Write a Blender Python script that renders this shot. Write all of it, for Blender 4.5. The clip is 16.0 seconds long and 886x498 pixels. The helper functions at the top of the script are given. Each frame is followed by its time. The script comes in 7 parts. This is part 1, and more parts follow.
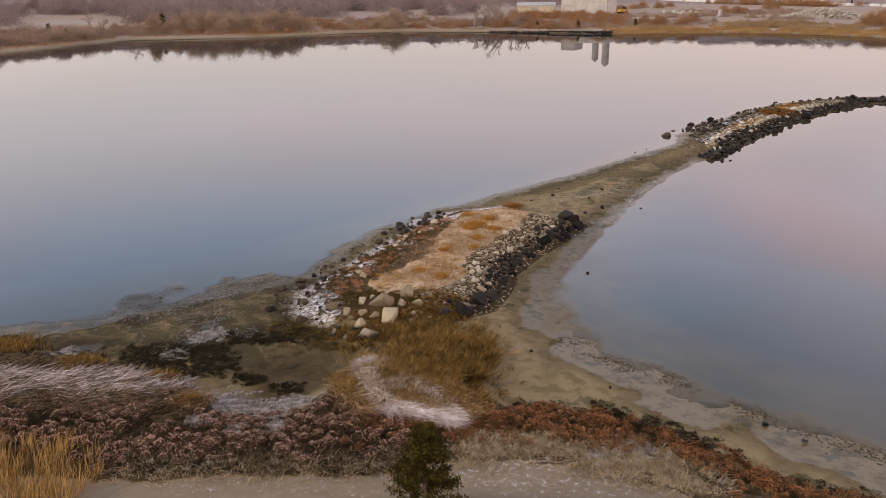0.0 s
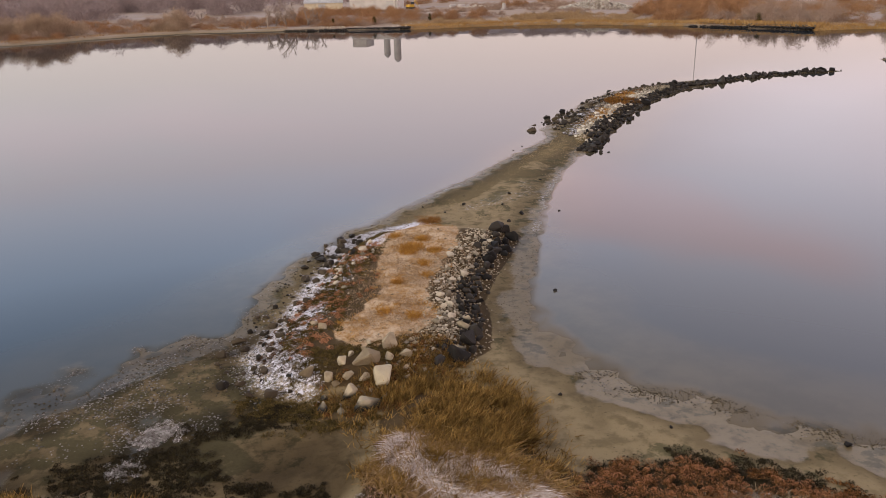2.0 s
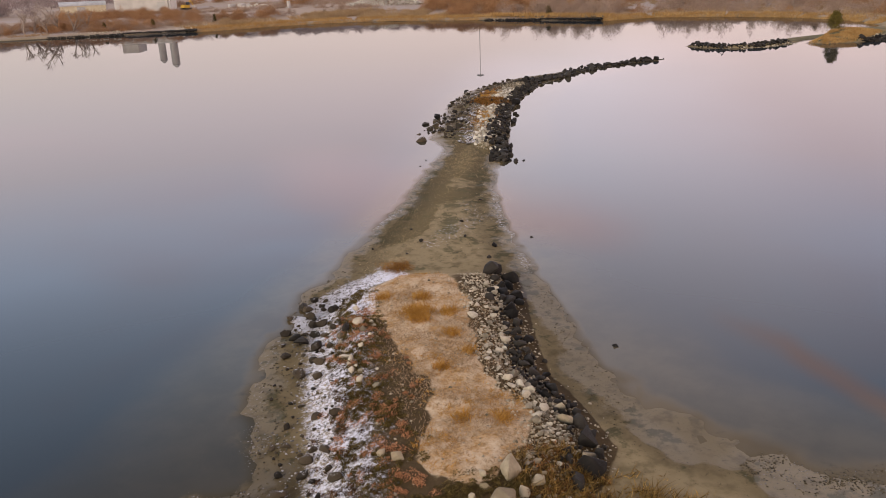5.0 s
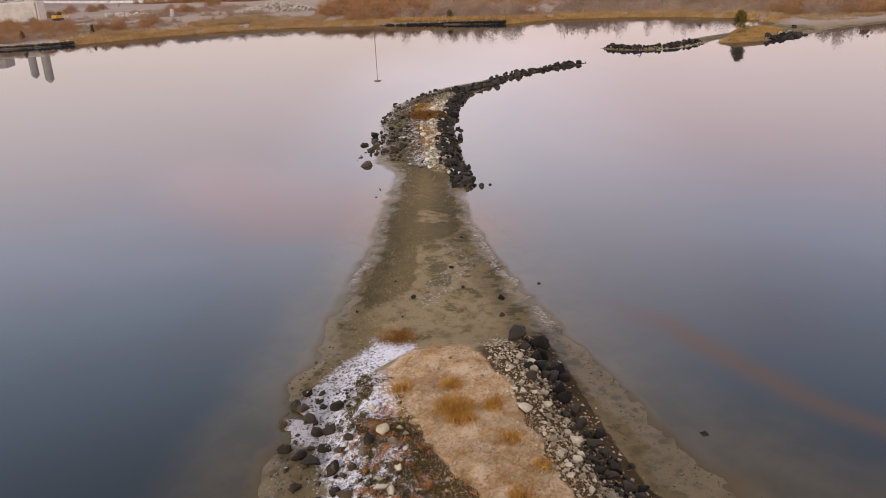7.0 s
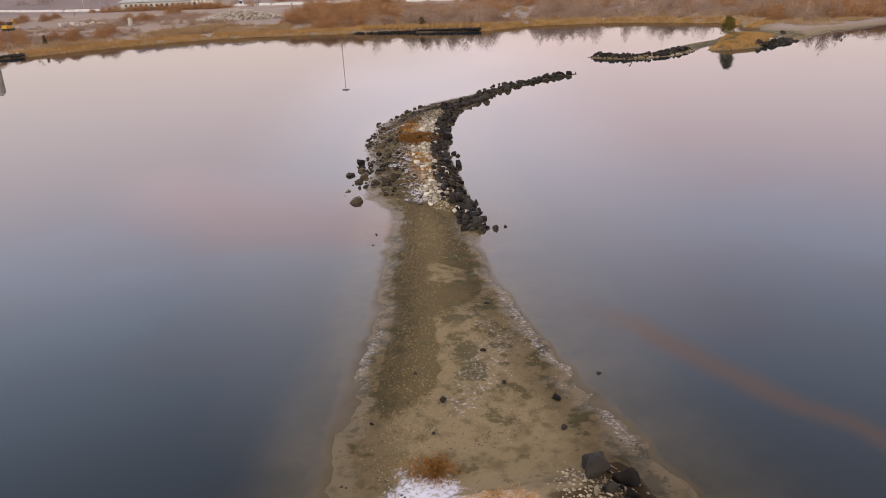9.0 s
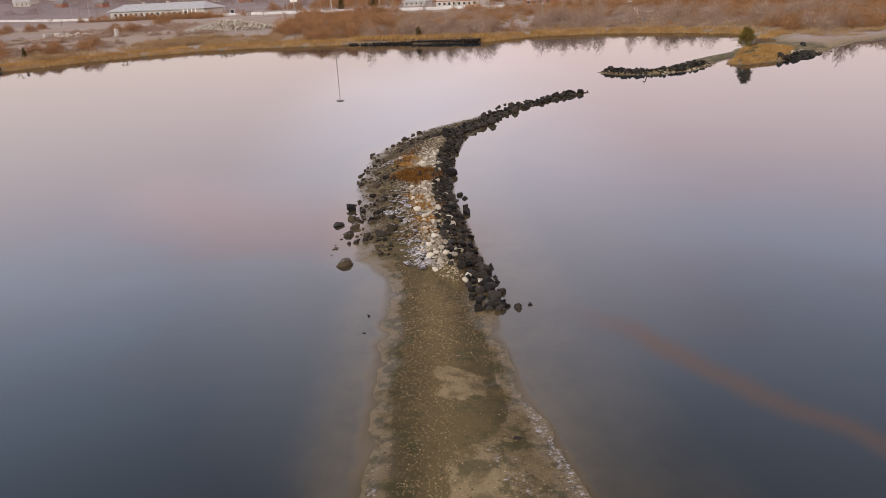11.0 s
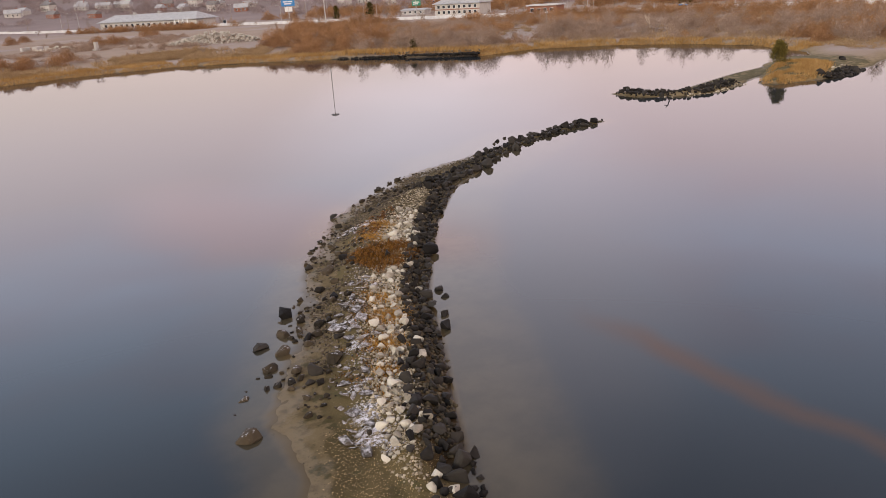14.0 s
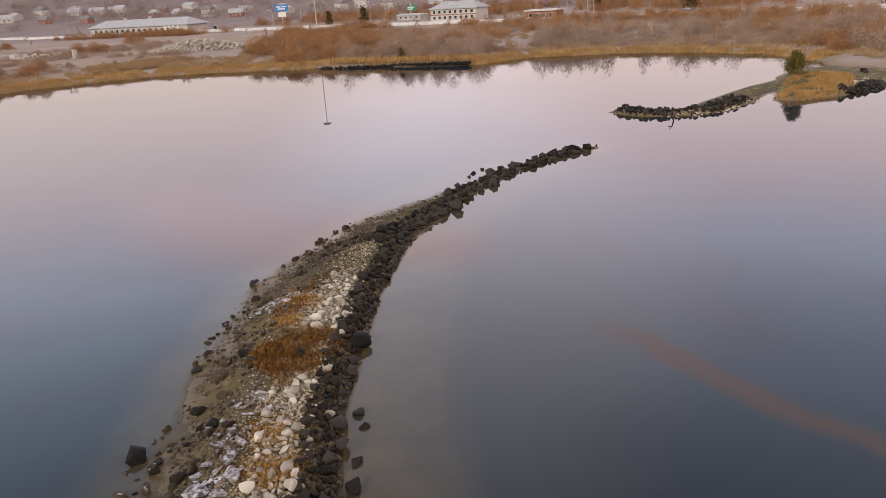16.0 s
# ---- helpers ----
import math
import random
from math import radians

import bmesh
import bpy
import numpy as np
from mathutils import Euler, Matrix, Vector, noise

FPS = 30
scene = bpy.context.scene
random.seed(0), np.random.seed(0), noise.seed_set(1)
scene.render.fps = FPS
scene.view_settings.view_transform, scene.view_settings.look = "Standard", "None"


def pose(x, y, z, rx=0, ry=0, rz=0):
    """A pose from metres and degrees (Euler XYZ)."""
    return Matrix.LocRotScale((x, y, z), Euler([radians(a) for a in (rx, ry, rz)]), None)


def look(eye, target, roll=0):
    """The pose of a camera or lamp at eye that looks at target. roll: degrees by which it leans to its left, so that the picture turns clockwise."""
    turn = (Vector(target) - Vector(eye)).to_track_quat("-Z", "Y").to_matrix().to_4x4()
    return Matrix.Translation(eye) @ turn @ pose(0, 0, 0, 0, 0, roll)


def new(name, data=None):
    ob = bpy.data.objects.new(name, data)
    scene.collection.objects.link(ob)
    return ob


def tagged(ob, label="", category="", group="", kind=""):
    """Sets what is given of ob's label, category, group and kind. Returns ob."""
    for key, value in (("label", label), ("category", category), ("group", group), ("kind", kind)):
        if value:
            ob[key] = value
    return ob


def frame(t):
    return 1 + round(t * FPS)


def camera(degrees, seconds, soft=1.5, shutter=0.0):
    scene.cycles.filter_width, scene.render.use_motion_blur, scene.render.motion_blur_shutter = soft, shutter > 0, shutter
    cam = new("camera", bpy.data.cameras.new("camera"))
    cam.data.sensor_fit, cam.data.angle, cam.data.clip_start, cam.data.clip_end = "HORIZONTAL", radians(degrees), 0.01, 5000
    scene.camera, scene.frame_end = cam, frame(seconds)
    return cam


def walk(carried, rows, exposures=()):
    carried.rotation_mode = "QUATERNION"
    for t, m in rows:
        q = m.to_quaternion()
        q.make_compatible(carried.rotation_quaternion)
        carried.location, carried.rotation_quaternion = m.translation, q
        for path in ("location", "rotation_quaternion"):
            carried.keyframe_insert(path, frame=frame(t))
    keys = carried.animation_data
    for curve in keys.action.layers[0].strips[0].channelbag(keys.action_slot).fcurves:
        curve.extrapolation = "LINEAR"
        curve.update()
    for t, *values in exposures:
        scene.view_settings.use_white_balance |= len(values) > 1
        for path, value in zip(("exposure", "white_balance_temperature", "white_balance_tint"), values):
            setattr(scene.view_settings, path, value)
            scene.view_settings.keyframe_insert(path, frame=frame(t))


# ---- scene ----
cam = camera(59.6, 16.0, soft=0.8)
PATH = [
    (0, (1.103, -8.13, 18.073), (1.06, -6.235, 17.433), -0.5),
    (0.5, (-1.382, -6.309, 18.044), (-1.286, -4.418, 17.4), -0.7),
    (1, (-3.707, -4.362, 17.979), (-3.469, -2.484, 17.333), -0.9),
    (1.5, (-5.903, -2.34, 17.945), (-5.541, -0.484, 17.295), -1.1),
    (2, (-7.906, -0.299, 17.948), (-7.431, 1.531, 17.294), -1.3),
    (2.5, (-9.836, 1.97, 17.869), (-9.247, 3.765, 17.212), -1.3),
    (3, (-11.681, 4.18, 17.896), (-10.982, 5.933, 17.235), -1.6),
    (3.5, (-13.223, 6.599, 17.988), (-12.463, 8.325, 17.322), -1.7),
    (4, (-14.418, 9.26, 18.003), (-13.581, 10.948, 17.334), -1.8),
    (6.5, (-16.147, 22.976, 18.324), (-15.014, 24.477, 17.645), -2.5),
    (7, (-15.584, 25.754, 18.39), (-14.396, 27.212, 17.712), -2.7),
    (7.5, (-14.893, 28.35, 18.45), (-13.671, 29.78, 17.771), -2.8),
    (8, (-13.811, 31.021, 18.488), (-12.587, 32.45, 17.811), -2.8),
    (8.5, (-12.423, 33.626, 18.509), (-11.193, 35.051, 17.835), -2.9),
    (9, (-10.78, 36.202, 18.569), (-9.526, 37.609, 17.899), -3.0),
    (11.5, (-0.257, 48.504, 19.215), (1.009, 49.909, 18.562), -3.2),
    (12, (2.194, 50.78, 19.331), (3.458, 52.186, 18.679), -3.3),
    (12.5, (4.91, 53.136, 19.445), (6.173, 54.545, 18.795), -3.4),
    (13, (7.645, 55.462, 19.541), (8.906, 56.873, 18.895), -3.5),
    (13.5, (10.55, 57.888, 19.565), (11.811, 59.301, 18.922), -3.5),
    (14, (13.552, 60.188, 19.426), (14.812, 61.603, 18.787), -3.6),
    (14.5, (16.748, 62.314, 19.419), (18.006, 63.732, 18.781), -3.7),
    (15, (20.105, 64.567, 19.295), (21.363, 65.986, 18.661), -3.7),
    (15.5, (23.479, 66.593, 19.37), (24.736, 68.014, 18.738), -3.7),
    (16, (26.883, 68.565, 19.532), (28.139, 69.988, 18.902), -3.7),
]
walk(cam, [(t, look(eye, target, roll)) for t, eye, target, roll in PATH])

# ---- world, sun, exposure ----
world = bpy.data.worlds.new("world")
scene.world = world
world.use_nodes = True
wt = world.node_tree
wt.nodes.clear()


def wnode(kind, **props):
    n = wt.nodes.new(kind)
    for k, v in props.items():
        if k in ("operation", "blend_type", "data_type", "sky_type", "sun_disc", "sun_elevation", "sun_rotation", "noise_dimensions",
                 "air_density", "dust_density", "ozone_density", "clamp"):
            if k == "operation": n.operation = v
            elif k == "blend_type": n.blend_type = v
            elif k == "data_type": n.data_type = v
            elif k == "sky_type": n.sky_type = v
            elif k == "sun_disc": n.sun_disc = v
            elif k == "sun_elevation": n.sun_elevation = v
            elif k == "sun_rotation": n.sun_rotation = v
            elif k == "air_density": n.air_density = v
            elif k == "dust_density": n.dust_density = v
            elif k == "ozone_density": n.ozone_density = v
            elif k == "noise_dimensions": n.noise_dimensions = v
    return n


SUN_ELEV, SUN_TURN = radians(24), radians(262)   # low winter sun behind thin cloud, in the west
sky = wnode("ShaderNodeTexSky", sky_type="NISHITA", sun_disc=False, sun_elevation=SUN_ELEV, sun_rotation=SUN_TURN)
geo = wnode("ShaderNodeTexCoord")
sep = wnode("ShaderNodeSeparateXYZ")
wt.links.new(geo.outputs["Generated"], sep.inputs[0])
# thin high cloud: a veil whose colour runs from pink at the horizon to blue overhead
veil = wnode("ShaderNodeValToRGB")
wt.links.new(sep.outputs["Z"], veil.inputs[0])
stops = [(0.0, (1.04, 0.80, 0.73)), (0.10, (1.38, 1.115, 1.03)), (0.21, (1.80, 1.56, 1.60)), (0.32, (1.98, 2.28, 2.84)),
         (0.46, (1.40, 1.80, 2.32)), (0.60, (0.62, 0.74, 0.96)), (0.75, (0.60, 0.51, 0.46)), (1.0, (0.45, 0.37, 0.31))]
while len(veil.color_ramp.elements) < len(stops):
    veil.color_ramp.elements.new(0.5)
for e, (p, c) in zip(veil.color_ramp.elements, stops):
    e.position, e.color = p, (*c, 1)
# pink cloud banks
stretch = wnode("ShaderNodeMapping")
stretch.inputs["Scale"].default_value = (2.2, 2.2, 7.0)
stretch.inputs["Location"].default_value = (0.35, 0.1, 0.4)
wt.links.new(geo.outputs["Generated"], stretch.inputs[0])
cl = wnode("ShaderNodeTexNoise")
cl.inputs["Scale"].default_value, cl.inputs["Detail"].default_value, cl.inputs["Roughness"].default_value = 1.1, 3.0, 0.5
wt.links.new(stretch.outputs[0], cl.inputs["Vector"])
clr = wnode("ShaderNodeMapRange")
clr.inputs["From Min"].default_value, clr.inputs["From Max"].default_value = 0.5, 0.74
clr.inputs["To Max"].default_value = 0.4
wt.links.new(cl.outputs["Fac"], clr.inputs["Value"])
pink = wnode("ShaderNodeMix", data_type="RGBA")
wt.links.new(clr.outputs[0], pink.inputs[0])
wt.links.new(veil.outputs[0], pink.inputs[6])
pink.inputs[7].default_value = (1.95, 1.38, 1.40, 1)
# two broad bright banks and a bar of pink
tone = pink.outputs[2]
for heading, lo, hi, much, colour in (((0.62, 0.68, 0.40), 0.935, 0.998, 0.85, (2.3, 2.36, 2.6)), 
                                      ((0.79, 0.58, 0.19), 0.975, 0.998, 0.1, (2.0, 1.55, 1.62))):
    near_it = wnode("ShaderNodeVectorMath", operation="DOT_PRODUCT")
    near_it.inputs[1].default_value = Vector(heading).normalized()
    wt.links.new(geo.outputs["Generated"], near_it.inputs[0])
    ragged = wnode("ShaderNodeMath", operation="MULTIPLY_ADD")
    wt.links.new(cl.outputs["Fac"], ragged.inputs[0])
    ragged.inputs[1].default_value = 0.03
    wt.links.new(near_it.outputs["Value"], ragged.inputs[2])
    soft_bank = wnode("ShaderNodeMapRange")
    soft_bank.interpolation_type = "SMOOTHSTEP"
    soft_bank.inputs["From Min"].default_value, soft_bank.inputs["From Max"].default_value = lo + 0.015, hi + 0.015
    soft_bank.inputs["To Max"].default_value = much
    wt.links.new(ragged.outputs[0], soft_bank.inputs["Value"])
    bank_mix = wnode("ShaderNodeMix", data_type="RGBA")
    wt.links.new(soft_bank.outputs[0], bank_mix.inputs[0])
    wt.links.new(tone, bank_mix.inputs[6])
    bank_mix.inputs[7].default_value = (*colour, 1)
    tone = bank_mix.outputs[2]
# a long soft bar of pink cloud
BAR_ACROSS, BAR_MIDDLE = (0.320, 0.128, -0.939), Vector((0.51, 0.81, 0.285)).normalized()
bar_off, bar_mid = wnode("ShaderNodeVectorMath", operation="DOT_PRODUCT"), wnode("ShaderNodeVectorMath", operation="DOT_PRODUCT")
bar_off.inputs[1].default_value, bar_mid.inputs[1].default_value = BAR_ACROSS, BAR_MIDDLE
for n in (bar_off, bar_mid):
    wt.links.new(geo.outputs["Generated"], n.inputs[0])
fray = wnode("ShaderNodeMath", operation="MULTIPLY_ADD")
wt.links.new(cl.outputs["Fac"], fray.inputs[0])
fray.inputs[1].default_value = 0.10
wt.links.new(bar_off.outputs["Value"], fray.inputs[2])
level = wnode("ShaderNodeMath", operation="SUBTRACT")
wt.links.new(fray.outputs[0], level.inputs[0])
level.inputs[1].default_value = 0.05
dist = wnode("ShaderNodeMath", operation="ABSOLUTE")
wt.links.new(level.outputs[0], dist.inputs[0])
bar_soft, bar_ends = wnode("ShaderNodeMapRange"), wnode("ShaderNodeMapRange")
bar_soft.interpolation_type = bar_ends.interpolation_type = "SMOOTHSTEP"
bar_soft.inputs["From Min"].default_value, bar_soft.inputs["From Max"].default_value, bar_soft.inputs["To Max"].default_value = 0.055, 0.0, 0.55
bar_ends.inputs["From Min"].default_value, bar_ends.inputs["From Max"].default_value = 0.962, 0.992
wt.links.new(dist.outputs[0], bar_soft.inputs["Value"])
wt.links.new(bar_mid.outputs["Value"], bar_ends.inputs["Value"])
bar_much = wnode("ShaderNodeMath", operation="MULTIPLY")
wt.links.new(bar_soft.outputs[0], bar_much.inputs[0])
wt.links.new(bar_ends.outputs[0], bar_much.inputs[1])
bar_pink = wnode("ShaderNodeMix", data_type="RGBA")
wt.links.new(bar_much.outputs[0], bar_pink.inputs[0])
wt.links.new(tone, bar_pink.inputs[6])
bar_pink.inputs[7].default_value = (2.75, 1.95, 1.88, 1)
tone = bar_pink.outputs[2]
# the glow is warmer to the east, cooler to the north-west
side = wnode("ShaderNodeMapRange")
side.inputs["From Min"].default_value, side.inputs["From Max"].default_value = -0.25, 0.8
wt.links.new(sep.outputs["X"], side.inputs["Value"])
glow = wnode("ShaderNodeMix", data_type="RGBA")
wt.links.new(side.outputs[0], glow.inputs[0])
glow.inputs[6].default_value, glow.inputs[7].default_value = (0.90, 0.93, 0.95, 1), (1.03, 0.89, 0.885, 1)
warm = wnode("ShaderNodeMix", data_type="RGBA", blend_type="MULTIPLY")
warm.inputs[0].default_value = 1.0
wt.links.new(tone, warm.inputs[6])
wt.links.new(glow.outputs[2], warm.inputs[7])
# the upper sky is deeper blue to the north and the far east
low_x, high_x, rise = wnode("ShaderNodeMapRange"), wnode("ShaderNodeMapRange"), wnode("ShaderNodeMapRange")
low_x.inputs["From Min"].default_value, low_x.inputs["From Max"].default_value = 0.36, -0.45
high_x.inputs["From Min"].default_value, high_x.inputs["From Max"].default_value = 0.74, 0.95
rise.inputs["From Min"].default_value, rise.inputs["From Max"].default_value = 0.15, 0.42
high_x.inputs["To Max"].default_value = 0.45
for n in (low_x, high_x, rise):
    n.interpolation_type = "SMOOTHSTEP"
    wt.links.new(sep.outputs["Z" if n == rise else "X"], n.inputs["Value"])
both = wnode("ShaderNodeMath", operation="MAXIMUM")
wt.links.new(low_x.outputs[0], both.inputs[0])
wt.links.new(high_x.outputs[0], both.inputs[1])
much = wnode("ShaderNodeMath", operation="MULTIPLY")
wt.links.new(both.outputs[0], much.inputs[0])
wt.links.new(rise.outputs[0], much.inputs[1])
deepen = wnode("ShaderNodeMix", data_type="RGBA", blend_type="MULTIPLY")
wt.links.new(much.outputs[0], deepen.inputs[0])
wt.links.new(warm.outputs[2], deepen.inputs[6])
deepen.inputs[7].default_value = (0.55, 0.60, 0.66, 1)
# the sunset side, west and south, behind the walk: warm and brighter
westward, southward = wnode("ShaderNodeMapRange"), wnode("ShaderNodeMapRange")
westward.inputs["From Min"].default_value, westward.inputs["From Max"].default_value = -0.6, -0.95
southward.inputs["From Min"].default_value, southward.inputs["From Max"].default_value = 0.1, -0.4
wt.links.new(sep.outputs["X"], westward.inputs["Value"])
wt.links.new(sep.outputs["Y"], southward.inputs["Value"])
sunset = wnode("ShaderNodeMath", operation="MAXIMUM")
wt.links.new(westward.outputs[0], sunset.inputs[0])
wt.links.new(southward.outputs[0], sunset.inputs[1])
dusk = wnode("ShaderNodeMix", data_type="RGBA", blend_type="MULTIPLY")
wt.links.new(sunset.outputs[0], dusk.inputs[0])
wt.links.new(deepen.outputs[2], dusk.inputs[6])
dusk.inputs[7].default_value = (1.20, 0.99, 0.76, 1)
# one old vapour trail, lit pink
TRAIL_ACROSS, TRAIL_ALONG, TRAIL_FROM = (0.535, -0.090, -0.840), (0.288, -0.915, 0.282), -0.208
across, onward = wnode("ShaderNodeVectorMath", operation="DOT_PRODUCT"), wnode("ShaderNodeVectorMath", operation="DOT_PRODUCT")
across.inputs[1].default_value, onward.inputs[1].default_value = TRAIL_ACROSS, TRAIL_ALONG
wob = wnode("ShaderNodeTexNoise")
wob.inputs["Scale"].default_value, wob.inputs["Detail"].default_value = 9.0, 3.0
wt.links.new(geo.outputs["Generated"], wob.inputs["Vector"])
for n in (across, onward):
    wt.links.new(geo.outputs["Generated"], n.inputs[0])
shift = wnode("ShaderNodeMath", operation="MULTIPLY_ADD")
wt.links.new(wob.outputs["Fac"], shift.inputs[0])
shift.inputs[1].default_value = 0.03
wt.links.new(across.outputs["Value"], shift.inputs[2])
centred = wnode("ShaderNodeMath", operation="SUBTRACT")
wt.links.new(shift.outputs[0], centred.inputs[0])
centred.inputs[1].default_value = 0.015
size = wnode("ShaderNodeMath", operation="ABSOLUTE")
wt.links.new(centred.outputs[0], size.inputs[0])
thin = wnode("ShaderNodeMapRange")
thin.inputs["From Min"].default_value, thin.inputs["From Max"].default_value = 0.017, 0.002
thin.inputs["To Max"].default_value = 0.75
wt.links.new(size.outputs[0], thin.inputs["Value"])
starts = wnode("ShaderNodeMapRange")
starts.inputs["From Min"].default_value, starts.inputs["From Max"].default_value = TRAIL_FROM, TRAIL_FROM + 0.12
wt.links.new(onward.outputs["Value"], starts.inputs["Value"])
trail = wnode("ShaderNodeMath", operation="MULTIPLY")
wt.links.new(thin.outputs[0], trail.inputs[0])
wt.links.new(starts.outputs[0], trail.inputs[1])
streak = wnode("ShaderNodeMix", data_type="RGBA")
wt.links.new(trail.outputs[0], streak.inputs[0])
wt.links.new(dusk.outputs[2], streak.inputs[6])
streak.inputs[7].default_value = (2.6, 1.5, 1.15, 1)
add = wnode("ShaderNodeMix", data_type="RGBA", blend_type="ADD")
add.inputs[0].default_value = 0.05
wt.links.new(streak.outputs[2], add.inputs[6])
wt.links.new(sky.outputs[0], add.inputs[7])
bg = wnode("ShaderNodeBackground")
bg.inputs["Strength"].default_value = 0.95
wt.links.new(add.outputs[2], bg.inputs["Color"])
wout = wnode("ShaderNodeOutputWorld")
wt.links.new(bg.outputs[0], wout.inputs[0])

sun_data = bpy.data.lights.new("sun", "SUN")
sun_data.energy, sun_data.angle, sun_data.color = 1.8, radians(12), (1.0, 0.87, 0.70)
sun = new("sun", sun_data)
sun.matrix_world = look((-90, 14, 40), (0, 25, 0))
scene.view_settings.exposure = 0.0

# ---- small tools ----


def lattice(ix, iy, seed):
    n = (ix.astype(np.int64) * 374761393 + iy.astype(np.int64) * 668265263 + seed * 982451653) & 0x7FFFFFFF
    n = ((n ^ (n >> 13)) * 1274126177) & 0x7FFFFFFF
    return ((n ^ (n >> 16)) & 0xFFFF) / 65535.0


def fbm(x, y, size, seed=0, octaves=3):
    """Value noise in 0..1 with features of the given size in metres."""
    x, y = np.asarray(x, float) / size, np.asarray(y, float) / size
    total, weight, amp = 0.0, 0.0, 1.0
    for o in range(octaves):
        ix, iy = np.floor(x), np.floor(y)
        fx, fy = x - ix, y - iy
        fx, fy = fx * fx * (3 - 2 * fx), fy * fy * (3 - 2 * fy)
        a, b = lattice(ix, iy, seed + o), lattice(ix + 1, iy, seed + o)
        c, d = lattice(ix, iy + 1, seed + o), lattice(ix + 1, iy + 1, seed + o)
        total = total + amp * ((a * (1 - fx) + b * fx) * (1 - fy) + (c * (1 - fx) + d * fx) * fy)
        weight, amp, x, y = weight + amp, amp * 0.5, x * 2.03 + 7.1, y * 2.03 + 3.7
    return total / weight


def ramp(lo, hi, v):
    t = np.clip((np.asarray(v, float) - lo) / (hi - lo), 0, 1)
    return t * t * (3 - 2 * t)


def inside(poly, x, y):
    """Signed distance to a closed outline, positive inside."""
    x, y = np.asarray(x, float), np.asarray(y, float)
    best, hit = np.full(x.shape, 1e18), np.zeros(x.shape, bool)
    for (ax, ay), (bx, by) in zip(poly, poly[1:] + poly[:1]):
        ex, ey = bx - ax, by - ay
        t = np.clip(((x - ax) * ex + (y - ay) * ey) / (ex * ex + ey * ey), 0, 1)
        best = np.minimum(best, (x - ax - t * ex) ** 2 + (y - ay - t * ey) ** 2)
        if ey != 0:
            hit ^= ((ay > y) != (by > y)) & (x < ax + (y - ay) * ex / ey)
    return np.where(hit, 1, -1) * np.sqrt(best)


def off_line(line, x, y):
    """Distance to an open line, and how far along it in metres."""
    x, y = np.asarray(x, float), np.asarray(y, float)
    best, along, run = np.full(x.shape, 1e18), np.zeros(x.shape), 0.0
    for (ax, ay), (bx, by) in zip(line, line[1:]):
        ex, ey = bx - ax, by - ay
        t = np.clip(((x - ax) * ex + (y - ay) * ey) / (ex * ex + ey * ey), 0, 1)
        d = (x - ax - t * ex) ** 2 + (y - ay - t * ey) ** 2
        step = math.hypot(ex, ey)
        along = np.where(d < best, run + t * step, along)
        best = np.minimum(best, d)
        run += step
    return np.sqrt(best), along


# ---- the plan: outlines in metres ----
SHORE = [(-90, 24), (-60, 27), (-40, 29.5), (-26, 32.8), (-22, 33.8), (-19.6, 35.4), (-17.6, 37.6), (-15.2, 39), (-12.6, 40.2), (-10.2, 42.2), (-8.2, 45.4), (-6.7, 48.4),
         (-5.2, 51), (-0.8, 56.7), (2.5, 59.2), (6.7, 63.8), (11.6, 68.4), (20.3, 77.9), (27.4, 85.8), (28.8, 90.6),
         (33.2, 96.5), (39.4, 103.9), (43.1, 109), (51.5, 117.9), (57.1, 120.6), (67.6, 125.6), (77, 126.2), (90, 128.4),
         (90, 127), (72.4, 120.1), (65.4, 117.1), (55.9, 109.3), (48.6, 101.9), (44.3, 97.6), (40.3, 91.9), (36.8, 87.2),
         (33.2, 82.8), (28.4, 75.6), (23.3, 69.2), (18.7, 61.4), (15.4, 55), (12.5, 49.2), (10.2, 43.2), (7.7, 39), (6.8, 36),
         (7.0, 32.6), (8.3, 30), (10.2, 27.2), (13.4, 23.2), (18.2, 19.2), (40, 6), (75, -25), (60, -300), (-300, -300), (-160, 30)]
LAKE = [(-150, 90), (-146, 160), (-140, 233), (-134, 256), (-127, 296), (-100, 303), (-79, 305), (-50, 330), (-26, 344),
        (14, 334), (62, 314), (84, 316), (104, 316), (125, 312), (142, 294), (159, 268), (178, 224), (200, 222), (215, 202),
        (221, 178), (217, 156), (206, 142), (190, 132), (186, 119), (200, 119.5), (230, 112), (262, 84), (262, 20),
        (150, -60), (75, -90), (-90, -60), (-160, 10)]
TERRACE = [(-60, 30), (-40, 30), (-24, 28.8), (-19, 27.2), (-14.5, 26.2), (-12.5, 23.9), (-8.2, 21.9), (-6, 22.4), (-4.6, 24.2),
           (-4.2, 28), (-1.6, 30.8), (1.8, 28.2), (2.2, 24.6), (3.4, 22.4), (7, 22.3), (10.2, 20.1), (11.8, 17.4),
           (16.6, 15.6), (26, 8), (45, -10), (45, -300), (-300, -300), (-120, 24)]
MOUND = [(-2.6, 29.6), (-6.1, 30.3), (-8.4, 33), (-8.7, 36), (-6.8, 40.3), (-5, 45), (-2.9, 49.8), (0.2, 53.8), (4.7, 55),
         (8.2, 53), (10.9, 51.2), (7.9, 45.9), (6.0, 42.7), (4.5, 40), (3.9, 36.8), (2.8, 33.7), (0.8, 31.9)]
